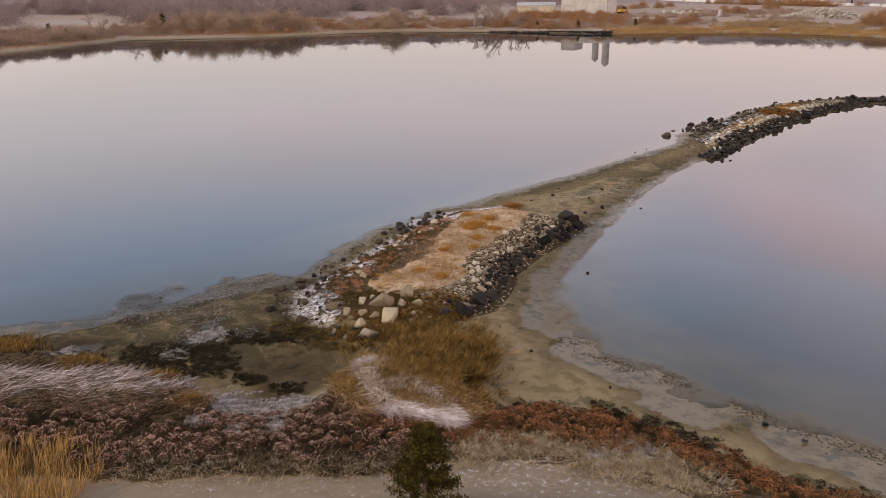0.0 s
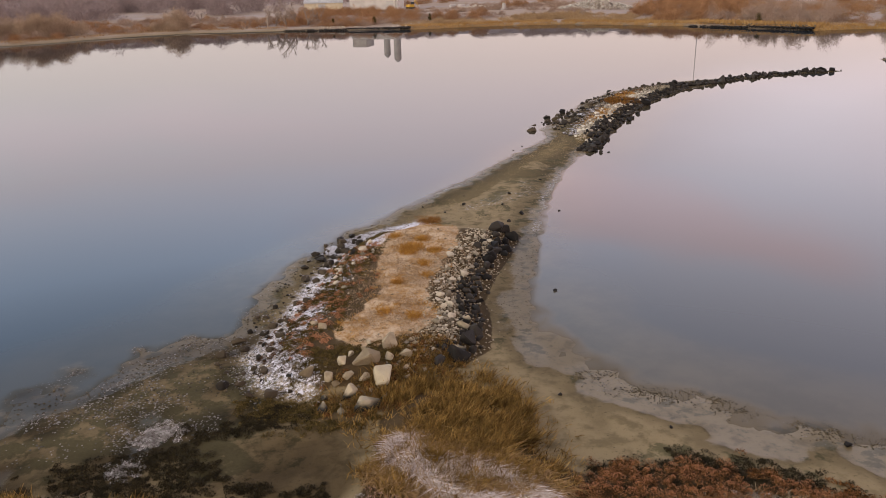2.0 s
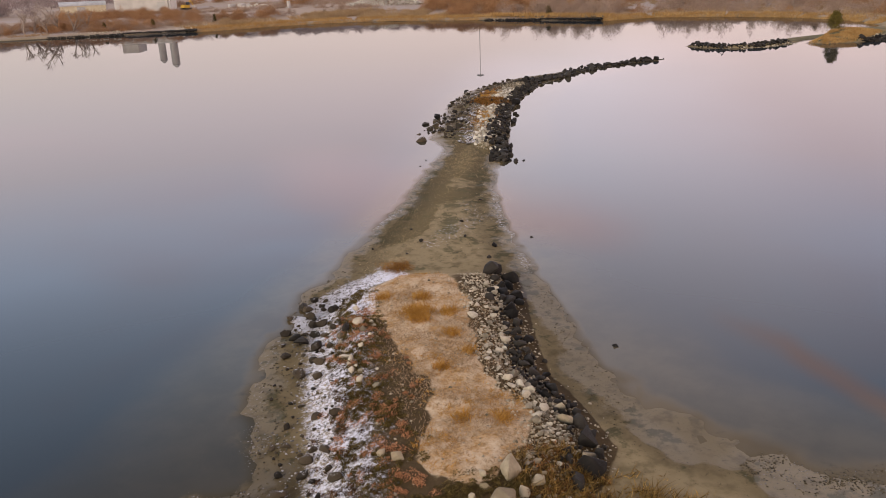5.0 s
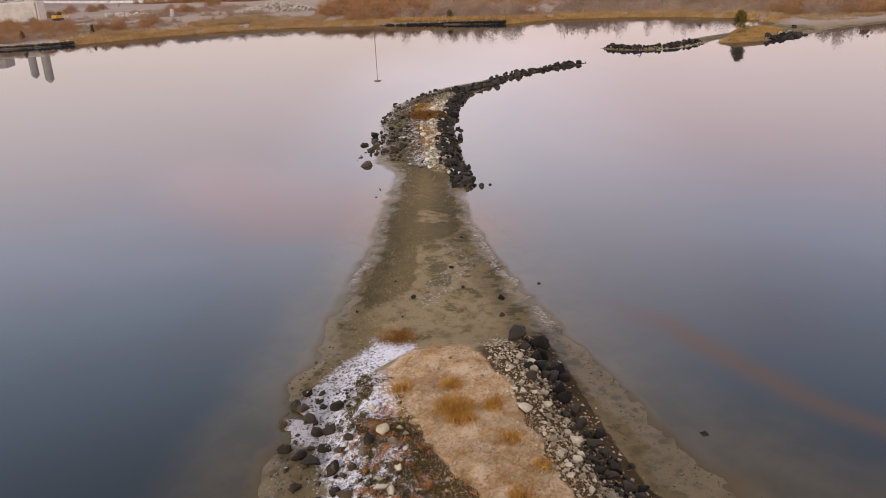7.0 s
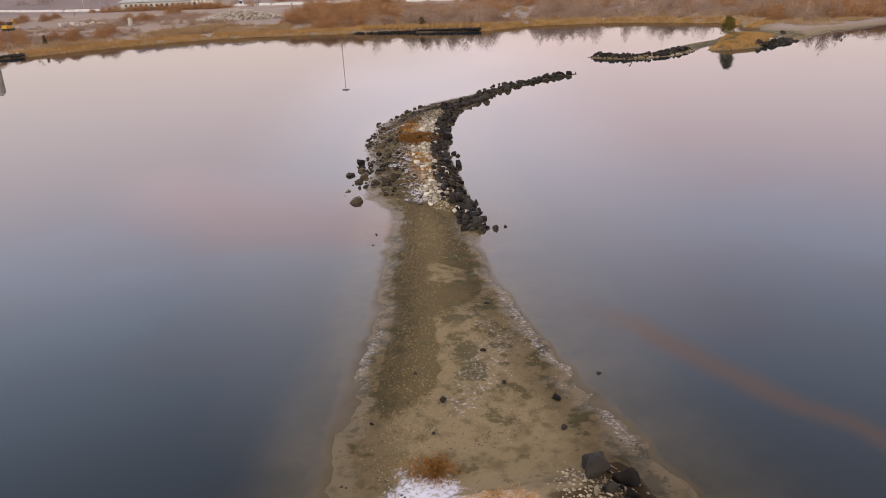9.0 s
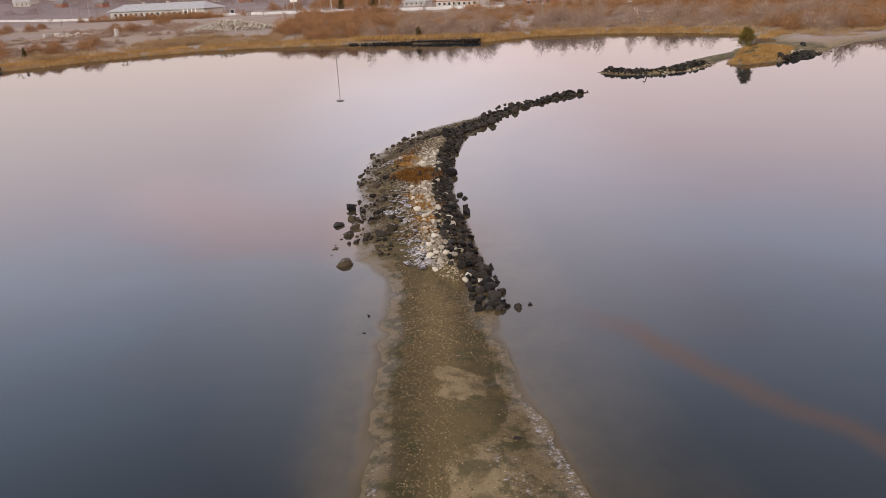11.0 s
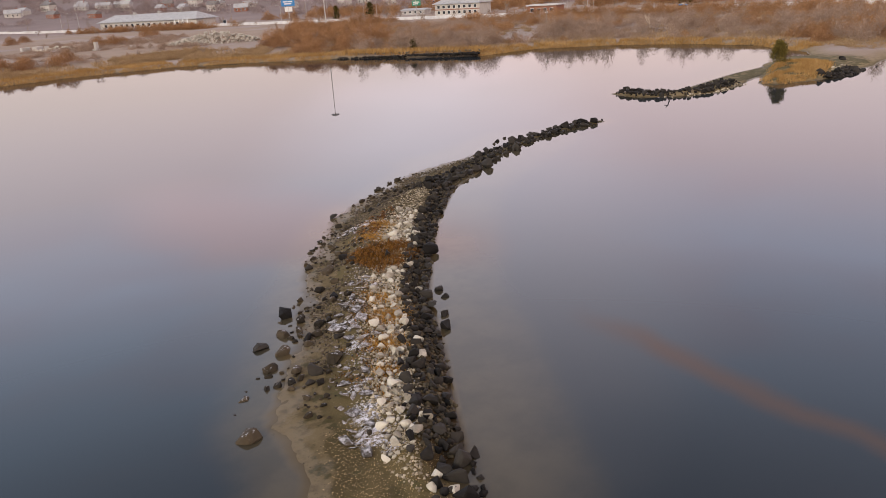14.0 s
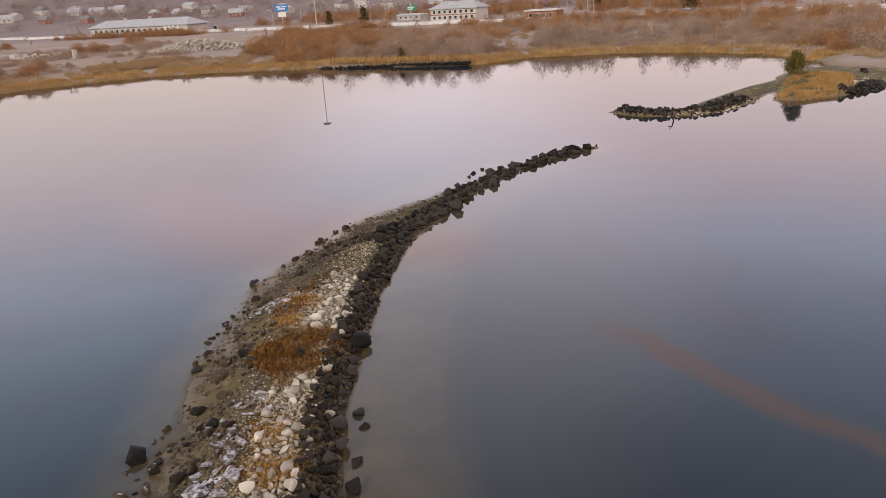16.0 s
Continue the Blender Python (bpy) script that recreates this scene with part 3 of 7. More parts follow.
def build_ground():
    xs, ys = steps(-4500, 4500, -30, 106, 0.34, -190, 380, 4.0), steps(-4500, 4500, 12, 132, 0.34, 0, 700, 4.0)
    gx, gy = np.meshgrid(xs, ys)
    gx, gy = gx.ravel(), gy.ravel()
    m = masks(gx, gy)
    h = height(gx, gy, m)
    nx, ny = len(xs), len(ys)
    i = (np.arange(ny - 1)[:, None] * nx + np.arange(nx - 1)[None, :]).ravel()
    quads = np.stack([i, i + 1, i + nx + 1, i + nx], 1)
    me = bpy.data.meshes.new("ground")
    me.vertices.add(len(gx))
    me.vertices.foreach_set("co", np.stack([gx, gy, h], 1).ravel())
    me.loops.add(quads.size)
    me.loops.foreach_set("vertex_index", quads.ravel().astype(np.int32))
    me.polygons.add(len(quads))
    me.polygons.foreach_set("loop_start", np.arange(0, quads.size, 4, dtype=np.int32))
    me.update()
    me.polygons.foreach_set("use_smooth", np.ones(len(quads), bool))
    near = m["lake"] > 4
    mound, bar, terrace, shore = m["mound"], m["bar"], m["terrace"], m["shore"]
    # across the mound: 0 at its lagoon side (west), 1 at the stone side (east)
    west = off_line([(-6.1, 30.3), (-8.4, 33), (-8.7, 36), (-6.8, 40.3), (-5, 45), (-2.9, 49.8), (0.2, 53.8)], gx, gy)[0]
    blob = fbm(gx, gy, 2.4, 31)
    track = off_line([(6.4, 58.2), (8.6, 61), (13.3, 66.4), (18.6, 72.8), (24.2, 79.2), (30, 86)], gx, gy)[0] + (fbm(gx, gy, 1.6, 36) - 0.5) * 1.2
    GREENS = [(13.8, 62.6, 1.3), (12.3, 57.9, 1.2), (16.6, 64.0, 1.4), (12.4, 60.6, 1.5), (13.1, 64.5, 0.9), (15.2, 62.2, 1.2), (12.3, 69.3, 0.6), (8.9, 64.3, 0.6), (9.4, 66.5, 0.7), (10.3, 56.8, 0.9)]
    FROSTY = [(32.4, 87.5, 1.5), (31.3, 85.6, 1.3), (31.3, 84.2, 1.1), (49.9, 112.7, 1.4), (51.3, 112.0, 1.2), (37.4, 96.3, 1.4), (39.8, 98.6, 1.3), (33.4, 89.6, 1.1), (36.4, 93.4, 1.3), (42.6, 101.3, 1.0)]
    a = {}
    a["frost"] = np.maximum.reduce([
        (0.58 + 0.08 * ramp(34, 40, gy)) * ramp(4.6, 2.2, west + 2.4 * (blob - 0.5)) * ramp(-1.2, 0.2, mound) * ramp(29.5, 31.5, gy) * np.maximum(ramp(-4.6, -6.0, gx), ramp(33.5, 36, gy)),
        0.74 * ramp(2.0, 0.8, off_line([(-2.0, 51.8), (0.0, 53.6), (2.5, 54.6), (4.4, 55.0)], gx, gy)[0] + 0.8 * (blob - 0.5)),
        0.50 * ramp(0.9, 0.3, off_line([(4.0, 54.2), (4.8, 53.2), (4.8, 56.8)], gx, gy)[0]),
        *[0.62 * ramp(r, r * 0.35, np.hypot(gx - fx, gy - fy) + 0.9 * (blob - 0.5)) for fx, fy, r in FROSTY],
        0.47 * ramp(0.7, 0.2, np.abs(shore - 0.4 + (blob - 0.5) * 1.2)) * ramp(10, 14, gx + 0.3 * (gy - 48)) * ramp(47, 52, gy) * ramp(74, 66, gy),
        0.34 * ramp(0.9, 0.2, np.abs(shore - 0.4 + (blob - 0.5) * 1.5)) * ramp(-1, -5, gx - 0.5 * (gy - 44)) * ramp(40, 44, gy) * ramp(56, 50, gy),
        0.37 * ramp(2.2, 0.4, off_line([(9.8, 59.1), (11.8, 59.6), (14.6, 61.6), (16.2, 61.8), (17.3, 66)], gx, gy)[0] + (blob - 0.5) * 2),
        0.52 * ramp(3.0, 0.8, np.hypot((gx + 7.8) * 0.7, gy - 21.8)),
        0.36 * ramp(3.6, 1.0, np.hypot((gx + 17) * 0.5, gy - 22.6)),
        0.38 * ramp(4, 1, np.hypot((gx - 4.5) * 0.45, gy - 16.6)),
        0.5 * ramp(1.8, 0.5, np.hypot((gx - 7.6) * 0.6, gy - 18.0)),
        0.30 * ramp(2.0, 0.8, np.abs(gy - 15.6)) * ramp(-14, -8, gx)])
    soft = (fbm(gx, gy, 1.4, 33) - 0.5) * 1.6 + (fbm(gx, gy, 3.4, 34) - 0.5) * 3.0
    a["straw"] = 0.9 * ramp(-0.7, 0.7, inside(STRAW, gx, gy) + soft * 0.55)
    verge = np.interp(gx, [-30, -2, 0.8, 3, 5.2, 7, 10, 14], [15.7, 15.8, 16.9, 17.2, 17.0, 16.2, 14.6, 11.8])
    a["path"] = 0.8 * ramp(0.6, -0.6, gy - verge + soft * 0.35)
    a["soil"] = np.maximum.reduce([0.68 * ramp(0.3, 1.2, mound) * ramp(0.9, 0.55, a["straw"]) * ramp(54, 49, gy),
                                   0.9 * ramp(-0.2, 0.8, terrace) * ramp(-0.6, 0.6, gy - verge + soft * 0.35), 0.22 * ramp(0.2, 0.9, bar), 0.95 * ramp(1.8, 0.9, off_line(EAST2, gx, gy)[0]),
                                   0.9 * ramp(1.1, 0.4, off_line(EAST1, gx, gy)[0])])
    between = ramp(53.5, 57, gy - 0.25 * gx + 1.2) * ramp(0.2, 1.6, shore) * ramp(-20, 2, 90 - gy)
    off_w = off_line([(2.5, 59.2), (6.7, 63.8), (11.6, 68.4), (20.3, 77.9), (27.4, 85.8)], gx, gy)[0] + (fbm(gx, gy, 1.2, 38) - 0.5) * 1.0
    off_e = off_line([(34, 82.4), (28.6, 75.4), (23.3, 69.2), (18.7, 61.4)], gx, gy)[0] + (fbm(gx, gy, 1.4, 39) - 0.5) * 1.6
    rim = np.interp(gy, [60, 68, 74], [2.6, 1.4, -0.4])
    core = between * ramp(1.0, 2.0, off_w) * ramp(0, 0.9, off_e - rim) * ramp(64, 69, gy) * ramp(85.5, 82.5, gy + 0.4 * off_w) * ramp(0.75, 1.15, np.hypot((gx - 20.4) / 1.5, (gy - 71.4) / 2.1) + (fbm(gx, gy, 1.5, 40) - 0.5) * 0.8)
    a["gravel"] = np.maximum.reduce([0.92 * core, between * (0.10 + 0.75 * ramp(1.9, 1.0, track) * ramp(59, 61.5, gy) + 0.65 * ramp(74, 80, gy) * ramp(1.2, 2.6, shore)),
                                     0.8 * ramp(-0.6, 0.6, bar), 0.9 * ramp(-1.0, 0.4, m["causeway"]),
                                     0.5 * ramp(106, 112, gy) * ramp(0, 1, shore)])
    a["weed"] = np.maximum.reduce([0.72 * ramp(-1, 1, m["sandbar"]), 0.66 * ramp(0, 2, m["tree_islet"]),
                                   0.46 * ramp(2.2, 0.7, np.abs(shore - 1.0)) * ramp(8, 12, gx + 0.2 * (gy - 40)) * ramp(88, 78, gy),
                                   0.66 * ramp(8, 3, np.abs(gy - 32.5 + 0.35 * (gx + 14))) * ramp(-5, -9, gx), 0.3 * ramp(30, 33, gy) * ramp(44, 40, gy) * ramp(-5, -8, gx),
                                   0.38 * ramp(1.6, 0.6, np.abs(shore - 1.1)) * ramp(5, 9, gx) * ramp(30, 26, gy),
                                   0.42 * ramp(1.5, 0.4, np.abs(terrace + 0.4)) * ramp(3, 8, gx),
                                   *[0.62 * ramp(r, r * 0.3, np.hypot(gx - wx, gy - wy) + 1.4 * (blob - 0.5)) for wx, wy, r in GREENS],
                                   0.36 * between * ramp(1.2, 2.8, track) * ramp(0.3, 1.6, shore) * (0.65 + 0.6 * ramp(0.35, 0.65, blob)), 0.34 * ramp(-0.3, 0.6, shore) * ramp(3.2, 1.5, shore),
                                   0.40 * ramp(0.3, 0.0, np.abs(mound + 1.0) * 0.3) * ramp(0, 4, gx)])
    a["wet"] = np.maximum.reduce([ramp(0.2, -0.6, terrace) * ramp(0.2, -0.8, mound) * ramp(-3.0, -6, gx) * ramp(46, 40, gy) * (0.62 + 0.75 * ramp(0.35, 0.65, fbm(gx, gy, 3.2, 37))) * (1 - 0.6 * ramp(35, 41, gy)),
                                  0.25 * ramp(0.0, -0.8, mound) * ramp(3, 5, gx) * ramp(57, 52, gy) * ramp(29, 32, gy)])
    a["sheen"] = np.maximum(ramp(3.5, 6, gx) * ramp(36, 33, gy) * ramp(0.3, -1.2, terrace) * ramp(0.35, 0.6, fbm(gx, gy, 2.2, 26) + 0.12 * ramp(4, 0, shore)), 0.7 * ramp(-4, -7, gx) * ramp(40, 36, gy) * ramp(0.2, -1.0, terrace) * ramp(0.42, 0.6, fbm(gx, gy, 2.8, 27)))
    a["inland"] = ramp(0.5, -5, m["lake"])
    a["hill"] = ramp(230, 420, -m["lake"])
    for name, v in a.items():
        at = me.attributes.new(name, "FLOAT", "POINT")
        at.data.foreach_set("value", np.broadcast_to(v, gx.shape).astype(np.float32).copy())
    me.materials.append(GROUND)
    ob = tagged(new("ground", me), "sandy mudflat spit and frosted winter shore land", "ground", kind="structure")
    return ob


ground = build_ground()


def build_water():
    xs, ys = steps(-420, 420, -34, 110, 0.5, -60, 200, 6.0), steps(-330, 420, 12, 136, 0.5, 0, 200, 6.0)
    gx, gy = np.meshgrid(xs, ys)
    gx, gy = gx.ravel(), gy.ravel()
    nx, ny = len(xs), len(ys)
    i = (np.arange(ny - 1)[:, None] * nx + np.arange(nx - 1)[None, :]).ravel()
    quads = np.stack([i, i + 1, i + nx + 1, i + nx], 1)
    me = bpy.data.meshes.new("water")
    me.vertices.add(len(gx))
    me.vertices.foreach_set("co", np.stack([gx, gy, np.zeros_like(gx)], 1).ravel())
    me.loops.add(quads.size)
    me.loops.foreach_set("vertex_index", quads.ravel().astype(np.int32))
    me.polygons.add(len(quads))
    me.polygons.foreach_set("loop_start", np.arange(0, quads.size, 4, dtype=np.int32))
    me.update()
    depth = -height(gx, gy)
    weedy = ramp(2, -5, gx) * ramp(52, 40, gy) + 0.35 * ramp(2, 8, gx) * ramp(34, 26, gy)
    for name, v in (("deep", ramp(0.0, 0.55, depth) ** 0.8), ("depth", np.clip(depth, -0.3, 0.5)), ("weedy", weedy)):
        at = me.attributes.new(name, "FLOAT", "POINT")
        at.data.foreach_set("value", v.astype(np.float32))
    me.materials.append(WATER)
    return tagged(new("water", me), "still lagoon water mirroring a pink dusk sky", "water", kind="structure")


water = build_water()

# ---- tools for things ----


def part(name, bm, material, parent=None, label=""):
    """Links a bmesh as one mesh object, under a thing or a part if given."""
    me = bpy.data.meshes.new(name)
    bm.to_mesh(me)
    bm.free()
    me.materials.append(material)
    ob = new(name, me)
    ob.parent = parent
    return tagged(ob, label)


def soup(name, verts, faces_flat, sizes, material):
    """A mesh object from arrays of corners."""
    me = bpy.data.meshes.new(name)
    me.vertices.add(len(verts))
    me.vertices.foreach_set("co", np.ascontiguousarray(verts, np.float32).ravel())
    me.loops.add(len(faces_flat))
    me.loops.foreach_set("vertex_index", np.ascontiguousarray(faces_flat, np.int32))
    me.polygons.add(len(sizes))
    starts = np.concatenate([[0], np.cumsum(sizes)[:-1]]).astype(np.int32)
    me.polygons.foreach_set("loop_start", starts)
    me.update(calc_edges=True)
    me.materials.append(material)
    return new(name, me)


def blades(name, base, way, width, material, bend=None, mid=0.55):
    """Many tapered blades: base points, way from root to tip, width, and how far each tip bends down."""
    n = len(base)
    rng = np.random.default_rng(n)
    side = np.cross(way, rng.normal(size=(n, 3)))
    side /= np.linalg.norm(side, axis=1, keepdims=True) + 1e-9
    side = side * np.asarray(width).reshape(-1, 1) * 0.5
    drop = np.zeros((n, 3))
    if bend is not None:
        drop[:, 2] = -np.asarray(bend)
    knee = base + way * mid
    tip = base + way + drop
    v = np.stack([base - side, base + side, knee + side * 0.8, knee - side * 0.8, tip], 1).reshape(-1, 3)
    k = np.arange(n)[:, None] * 5
    quads, tris = k + [0, 1, 2, 3], k + [3, 2, 4]
    flat = np.concatenate([quads, tris], 1).ravel()
    return soup(name, v, flat, np.tile([4, 3], n), material)


def leaves(name, centre, size, material, lean=0.0, seed=1):
    """Many small loose triangles, as leaves and twig ends."""
    n = len(centre)
    rng = np.random.default_rng(seed)
    a, b = rng.normal(size=(n, 3)), rng.normal(size=(n, 3))
    a[:, 2] += lean
    a /= np.linalg.norm(a, axis=1, keepdims=True)
    b -= a * (a * b).sum(1, keepdims=True)
    b /= np.linalg.norm(b, axis=1, keepdims=True)
    s = np.asarray(size).reshape(-1, 1)
    v = np.stack([centre - a * s * 0.6 - b * s * 0.3, centre - a * s * 0.6 + b * s * 0.3, centre + a * s], 1).reshape(-1, 3)
    return soup(name, v, np.arange(3 * n), np.full(n, 3), material)


def fill(poly, count, seed, keep=None, blur=0.4):
    """Random places inside an outline."""
    rng = np.random.default_rng(seed)
    p = np.array(poly, float)
    lo, hi = p.min(0), p.max(0)
    out = np.zeros((0, 2))
    while len(out) < count:
        q = rng.uniform(lo, hi, (count * 2, 2))
        ok = inside(poly, q[:, 0], q[:, 1]) > rng.normal(0, blur, len(q))
        if keep:
            ok &= rng.random(len(q)) < keep(q[:, 0], q[:, 1])
        out = np.concatenate([out, q[ok]])
    return out[:count]


def grounded(p, sink=0.02):
    return np.column_stack([p, height(p[:, 0], p[:, 1]) - sink])


def grass(name, p, tall, lean, width, material, seed, sway=0.35, flat=0.25):
    """A stand of blades at the places p; lean is a common way (x, y) in metres of tip travel."""
    rng = np.random.default_rng(seed)
    n = len(p)
    hgt = rng.uniform(tall[0], tall[1], n)
    way = np.column_stack([rng.normal(lean[0], sway, n), rng.normal(lean[1], sway, n), hgt])
    return blades(name, grounded(p), way, rng.uniform(0.6, 1.4, n) * width, material, hgt * rng.uniform(0, flat, n))


def tufts(poly, count, each, spread, seed, keep=None):
    """Places gathered into tufts."""
    c = fill(poly, count, seed, keep)
    rng = np.random.default_rng(seed + 1)
    return np.repeat(c, each, 0) + rng.normal(0, spread, (count * each, 2))


# ---- rocks ----


def rock_mesh(name, seed, flat, material, corners=16):
    """An angular boulder of unit width: a hull of scattered corners with worn edges."""
    rng = np.random.default_rng(seed)
    p = rng.normal(size=(corners, 3))
    p /= np.linalg.norm(p, axis=1, keepdims=True)
    p *= rng.uniform(0.75, 1.0, (corners, 1))
    p *= (0.55, 0.55 * rng.uniform(0.6, 0.9), 0.55 * flat)
    bm = bmesh.new()
    for q in p:
        bm.verts.new(q)
    hull = bmesh.ops.convex_hull(bm, input=bm.verts)
    loose = [v for v in bm.verts if not v.link_faces]
    bmesh.ops.delete(bm, geom=loose, context="VERTS")
    bmesh.ops.bevel(bm, geom=list(bm.edges), offset=0.035, segments=1, affect="EDGES", clamp_overlap=True)
    me = bpy.data.meshes.new(name)
    bm.to_mesh(me)
    bm.free()
    for f in me.polygons:
        f.use_smooth = True
    me.set_sharp_from_angle(angle=radians(32))
    me.materials.append(material)
    return me


DARK_SET = [rock_mesh("boulder", 100 + k, 0.72, DARK_ROCK, 14) for k in range(9)]
BROWN_SET = [rock_mesh("boulder", 200 + k, 0.6, BROWN_ROCK, 14) for k in range(7)]
PALE_SET = [rock_mesh("stone", 300 + k, 0.6, PALE_ROCK, 12) for k in range(9)]
CREST_SET = [rock_mesh("stone", 700 + k, 0.62, CREST_ROCK, 12) for k in range(9)]
FOOT_SET = [rock_mesh("stone", 400 + k, 0.74, PALE_FOOT, 11) for k in range(6)]
PLATE_SET = [rock_mesh("flat_rock", 500 + k, 0.22, SLAB_ROCK, 12) for k in range(4)]
taken = []


def lay(meshes, name, spots, label, group, seed, sink=0.25, tip=18):
    """Boulders at (x, y, size), each a thing of its own that sits in the ground."""
    rng = random.Random(seed)
    z = height([s[0] for s in spots], [s[1] for s in spots])
    for (x, y, s), h in zip(spots, z):
        ob = new(name, rng.choice(meshes))
        k = rng.uniform(0.85, 1.2)
        ob.matrix_world = pose(x, y, max(h, -0.5 * s) + s * (0.5 - sink) * 0.55, rng.uniform(-tip, tip), rng.uniform(-tip, tip), rng.uniform(0, 360)) \
            @ Matrix.Diagonal((s * k, s / k, s * rng.uniform(0.85, 1.2), 1))
        tagged(ob, label, "rock", group)


def along_line(line, count, lo, hi, sizes, seed, left=True, near=0.40, part_of=(0.0, 1.0)):
    """Places beside a line, lo to hi metres off it, that keep apart by their size."""
    rng = random.Random(seed)
    lens = [math.hypot(b[0] - a[0], b[1] - a[1]) for a, b in zip(line, line[1:])]
    total, out, tries = sum(lens), [], 0
    while len(out) < count and tries < count * 25:
        tries += 1
        s = rng.uniform(*part_of) * total
        for (a, b), n in zip(zip(line, line[1:]), lens):
            if s <= n:
                break
            s -= n
        u, off = min(s / n, 1), rng.uniform(lo, hi) * (1 if left else -1)
        x = a[0] + (b[0] - a[0]) * u - (b[1] - a[1]) / n * off
        y = a[1] + (b[1] - a[1]) * u + (b[0] - a[0]) / n * off
        size = sizes[0] + (sizes[1] - sizes[0]) * rng.random() ** 1.8
        if all((x - p) ** 2 + (y - q) ** 2 > (near * (size + r)) ** 2 for p, q, r in taken):
            taken.append((x, y, size))
            out.append((x, y, size))
    return out


WEST1 = [(-6.1, 30.6), (-8.2, 33), (-8.4, 36), (-6.6, 40.3), (-4.8, 45), (-2.7, 49.8), (0.2, 53.6)]
WEST2 = [(30.5, 88), (33.6, 95.5), (39.8, 103), (43.6, 108.4), (51.8, 116.8), (57.4, 119.8), (68, 125)]

# the big pale boulders at the mound's landward end, each where it lies
BIG = [(-2.0, 33.4, 1.39), (-3.3, 32.1, 1.56), (-2.7, 31.0, 1.72), (-4.6, 30.5, 1.23), (-3.8, 29.4, 1.39), (-5.2, 31.6, 0.82), (-6.1, 32.3, 1.07), (-5.7, 29.7, 0.86), (-4.4, 32.4, 0.78), (-1.3, 32.7, 0.82),
       (1.6, 33.4, 1.07), (2.4, 35.7, 0.82), (2.9, 36.6, 0.66), (-4.9, 36.5, 0.78), (-5.2, 37.2, 0.57), (-3.1, 33.3, 0.66), (-2.9, 33.9, 0.49), (-1.9, 30.1, 0.9), (-4.9, 31.1, 0.57), (-5.4, 30.5, 0.66), (-2.2, 32.4, 0.66),
       (-3.6, 31.1, 0.66), (-4.3, 31.4, 0.66), (-2.9, 29.8, 0.82), (-0.6, 33.6, 0.49), (0.2, 33.9, 0.41), (-3.9, 33.0, 0.49)]
taken += BIG
lay(FOOT_SET, "boulder", BIG, "large pale granite boulder with a dark wet foot", "boulders of the mound", 1, 0.34, 12)
HEAD = [(10.2, 51.6, 1.4), (9.5, 50.9, 1.77), (10.4, 50.2, 1.1), (9.1, 50.0, 0.85), (9.6, 49.3, 0.92), (9.1, 47.9, 1.16), (8.2, 47.3, 0.98), (7.0, 47.4, 0.79), (7.5, 46.3, 0.92), (7.1, 45.6, 0.98), (7.7, 47.4, 0.73), (6.6, 44.6, 0.85),
        (6.2, 43.9, 0.73), (6.1, 42.9, 0.73), (5.2, 42.4, 0.76), (5.2, 41.9, 0.55), (4.1, 40.7, 0.67), (4.1, 39.9, 0.79), (4.6, 39.6, 0.67), (3.9, 41.1, 0.59), (7.6, 48.3, 0.61), (5.6, 43.1, 0.55), (5.3, 41.5, 0.37), (5.5, 40.8, 0.37),
        (8.7, 47.1, 0.79), (9.0, 49.0, 0.98), (8.4, 48.2, 0.98), (1.2, 32.8, 1.6), (2.3, 34.3, 1.4), (3.1, 35.4, 1.2), (0.2, 32.3, 1.0)]
RIM = [(8.3, 50.1, 0.55), (7.9, 49.2, 0.5), (8.2, 48.7, 0.48), (7.2, 48.7, 0.45), (7.0, 49.3, 0.3), (6.4, 49.6, 0.36), (6.4, 49.1, 0.4), (7.6, 48.0, 0.62), (6.6, 48.4, 0.34), (6.2, 48.3, 0.28), (5.6, 47.6, 0.34), (5.9, 47.0, 0.5),
       (5.6, 47.3, 0.28), (5.9, 46.3, 0.38), (6.4, 46.2, 0.55), (5.5, 46.5, 0.46), (5.3, 46.9, 0.32), (4.8, 46.0, 0.36), (5.7, 45.3, 0.58), (5.4, 44.8, 0.36), (4.4, 45.4, 0.85), (4.9, 44.6, 0.46), (5.1, 44.2, 0.36), (5.5, 44.1, 0.5),
       (4.8, 43.4, 0.55), (4.2, 43.7, 0.34), (4.2, 43.2, 0.34), (4.5, 42.8, 0.68), (3.7, 43.2, 0.48), (3.5, 42.5, 0.34), (4.1, 42.1, 0.38), (3.6, 41.9, 0.52), (3.3, 41.3, 0.42), (3.0, 41.9, 0.3), (2.7, 41.5, 0.28), (2.8, 41.0, 0.36),
       (2.8, 40.0, 0.48), (3.1, 40.6, 0.28), (3.3, 43.4, 0.3)]
taken += HEAD + RIM
lay(PALE_SET, "stone", RIM, "pale angular stone on the mound's edge", "pale stones of the mound", 26, 0.2, 14)
lay(FOOT_SET + PALE_SET, "stone", along_line([(-5.4, 30.2), (-3.4, 30.2), (-1.6, 32.4), (0.4, 33.2)], 26, -1.0, 1.2, (0.25, 0.7), 24, True, 0.45), "pale stone between the big boulders", "boulders of the mound", 24)
lay(DARK_SET, "boulder", HEAD, "large dark weed-stained boulder of the stone edge", "dark boulders of the mound", 2)
lay(DARK_SET, "boulder", along_line(EAST1, 62, -0.2, 1.0, (0.3, 0.9), 3, True, 0.36, (0.0, 0.5)) + along_line(EAST1, 34, 0.0, 1.2, (0.25, 0.6), 27, True, 0.36, (0.4, 1.0)), "dark weed-stained boulder of the stone edge", "dark boulders of the mound", 3)
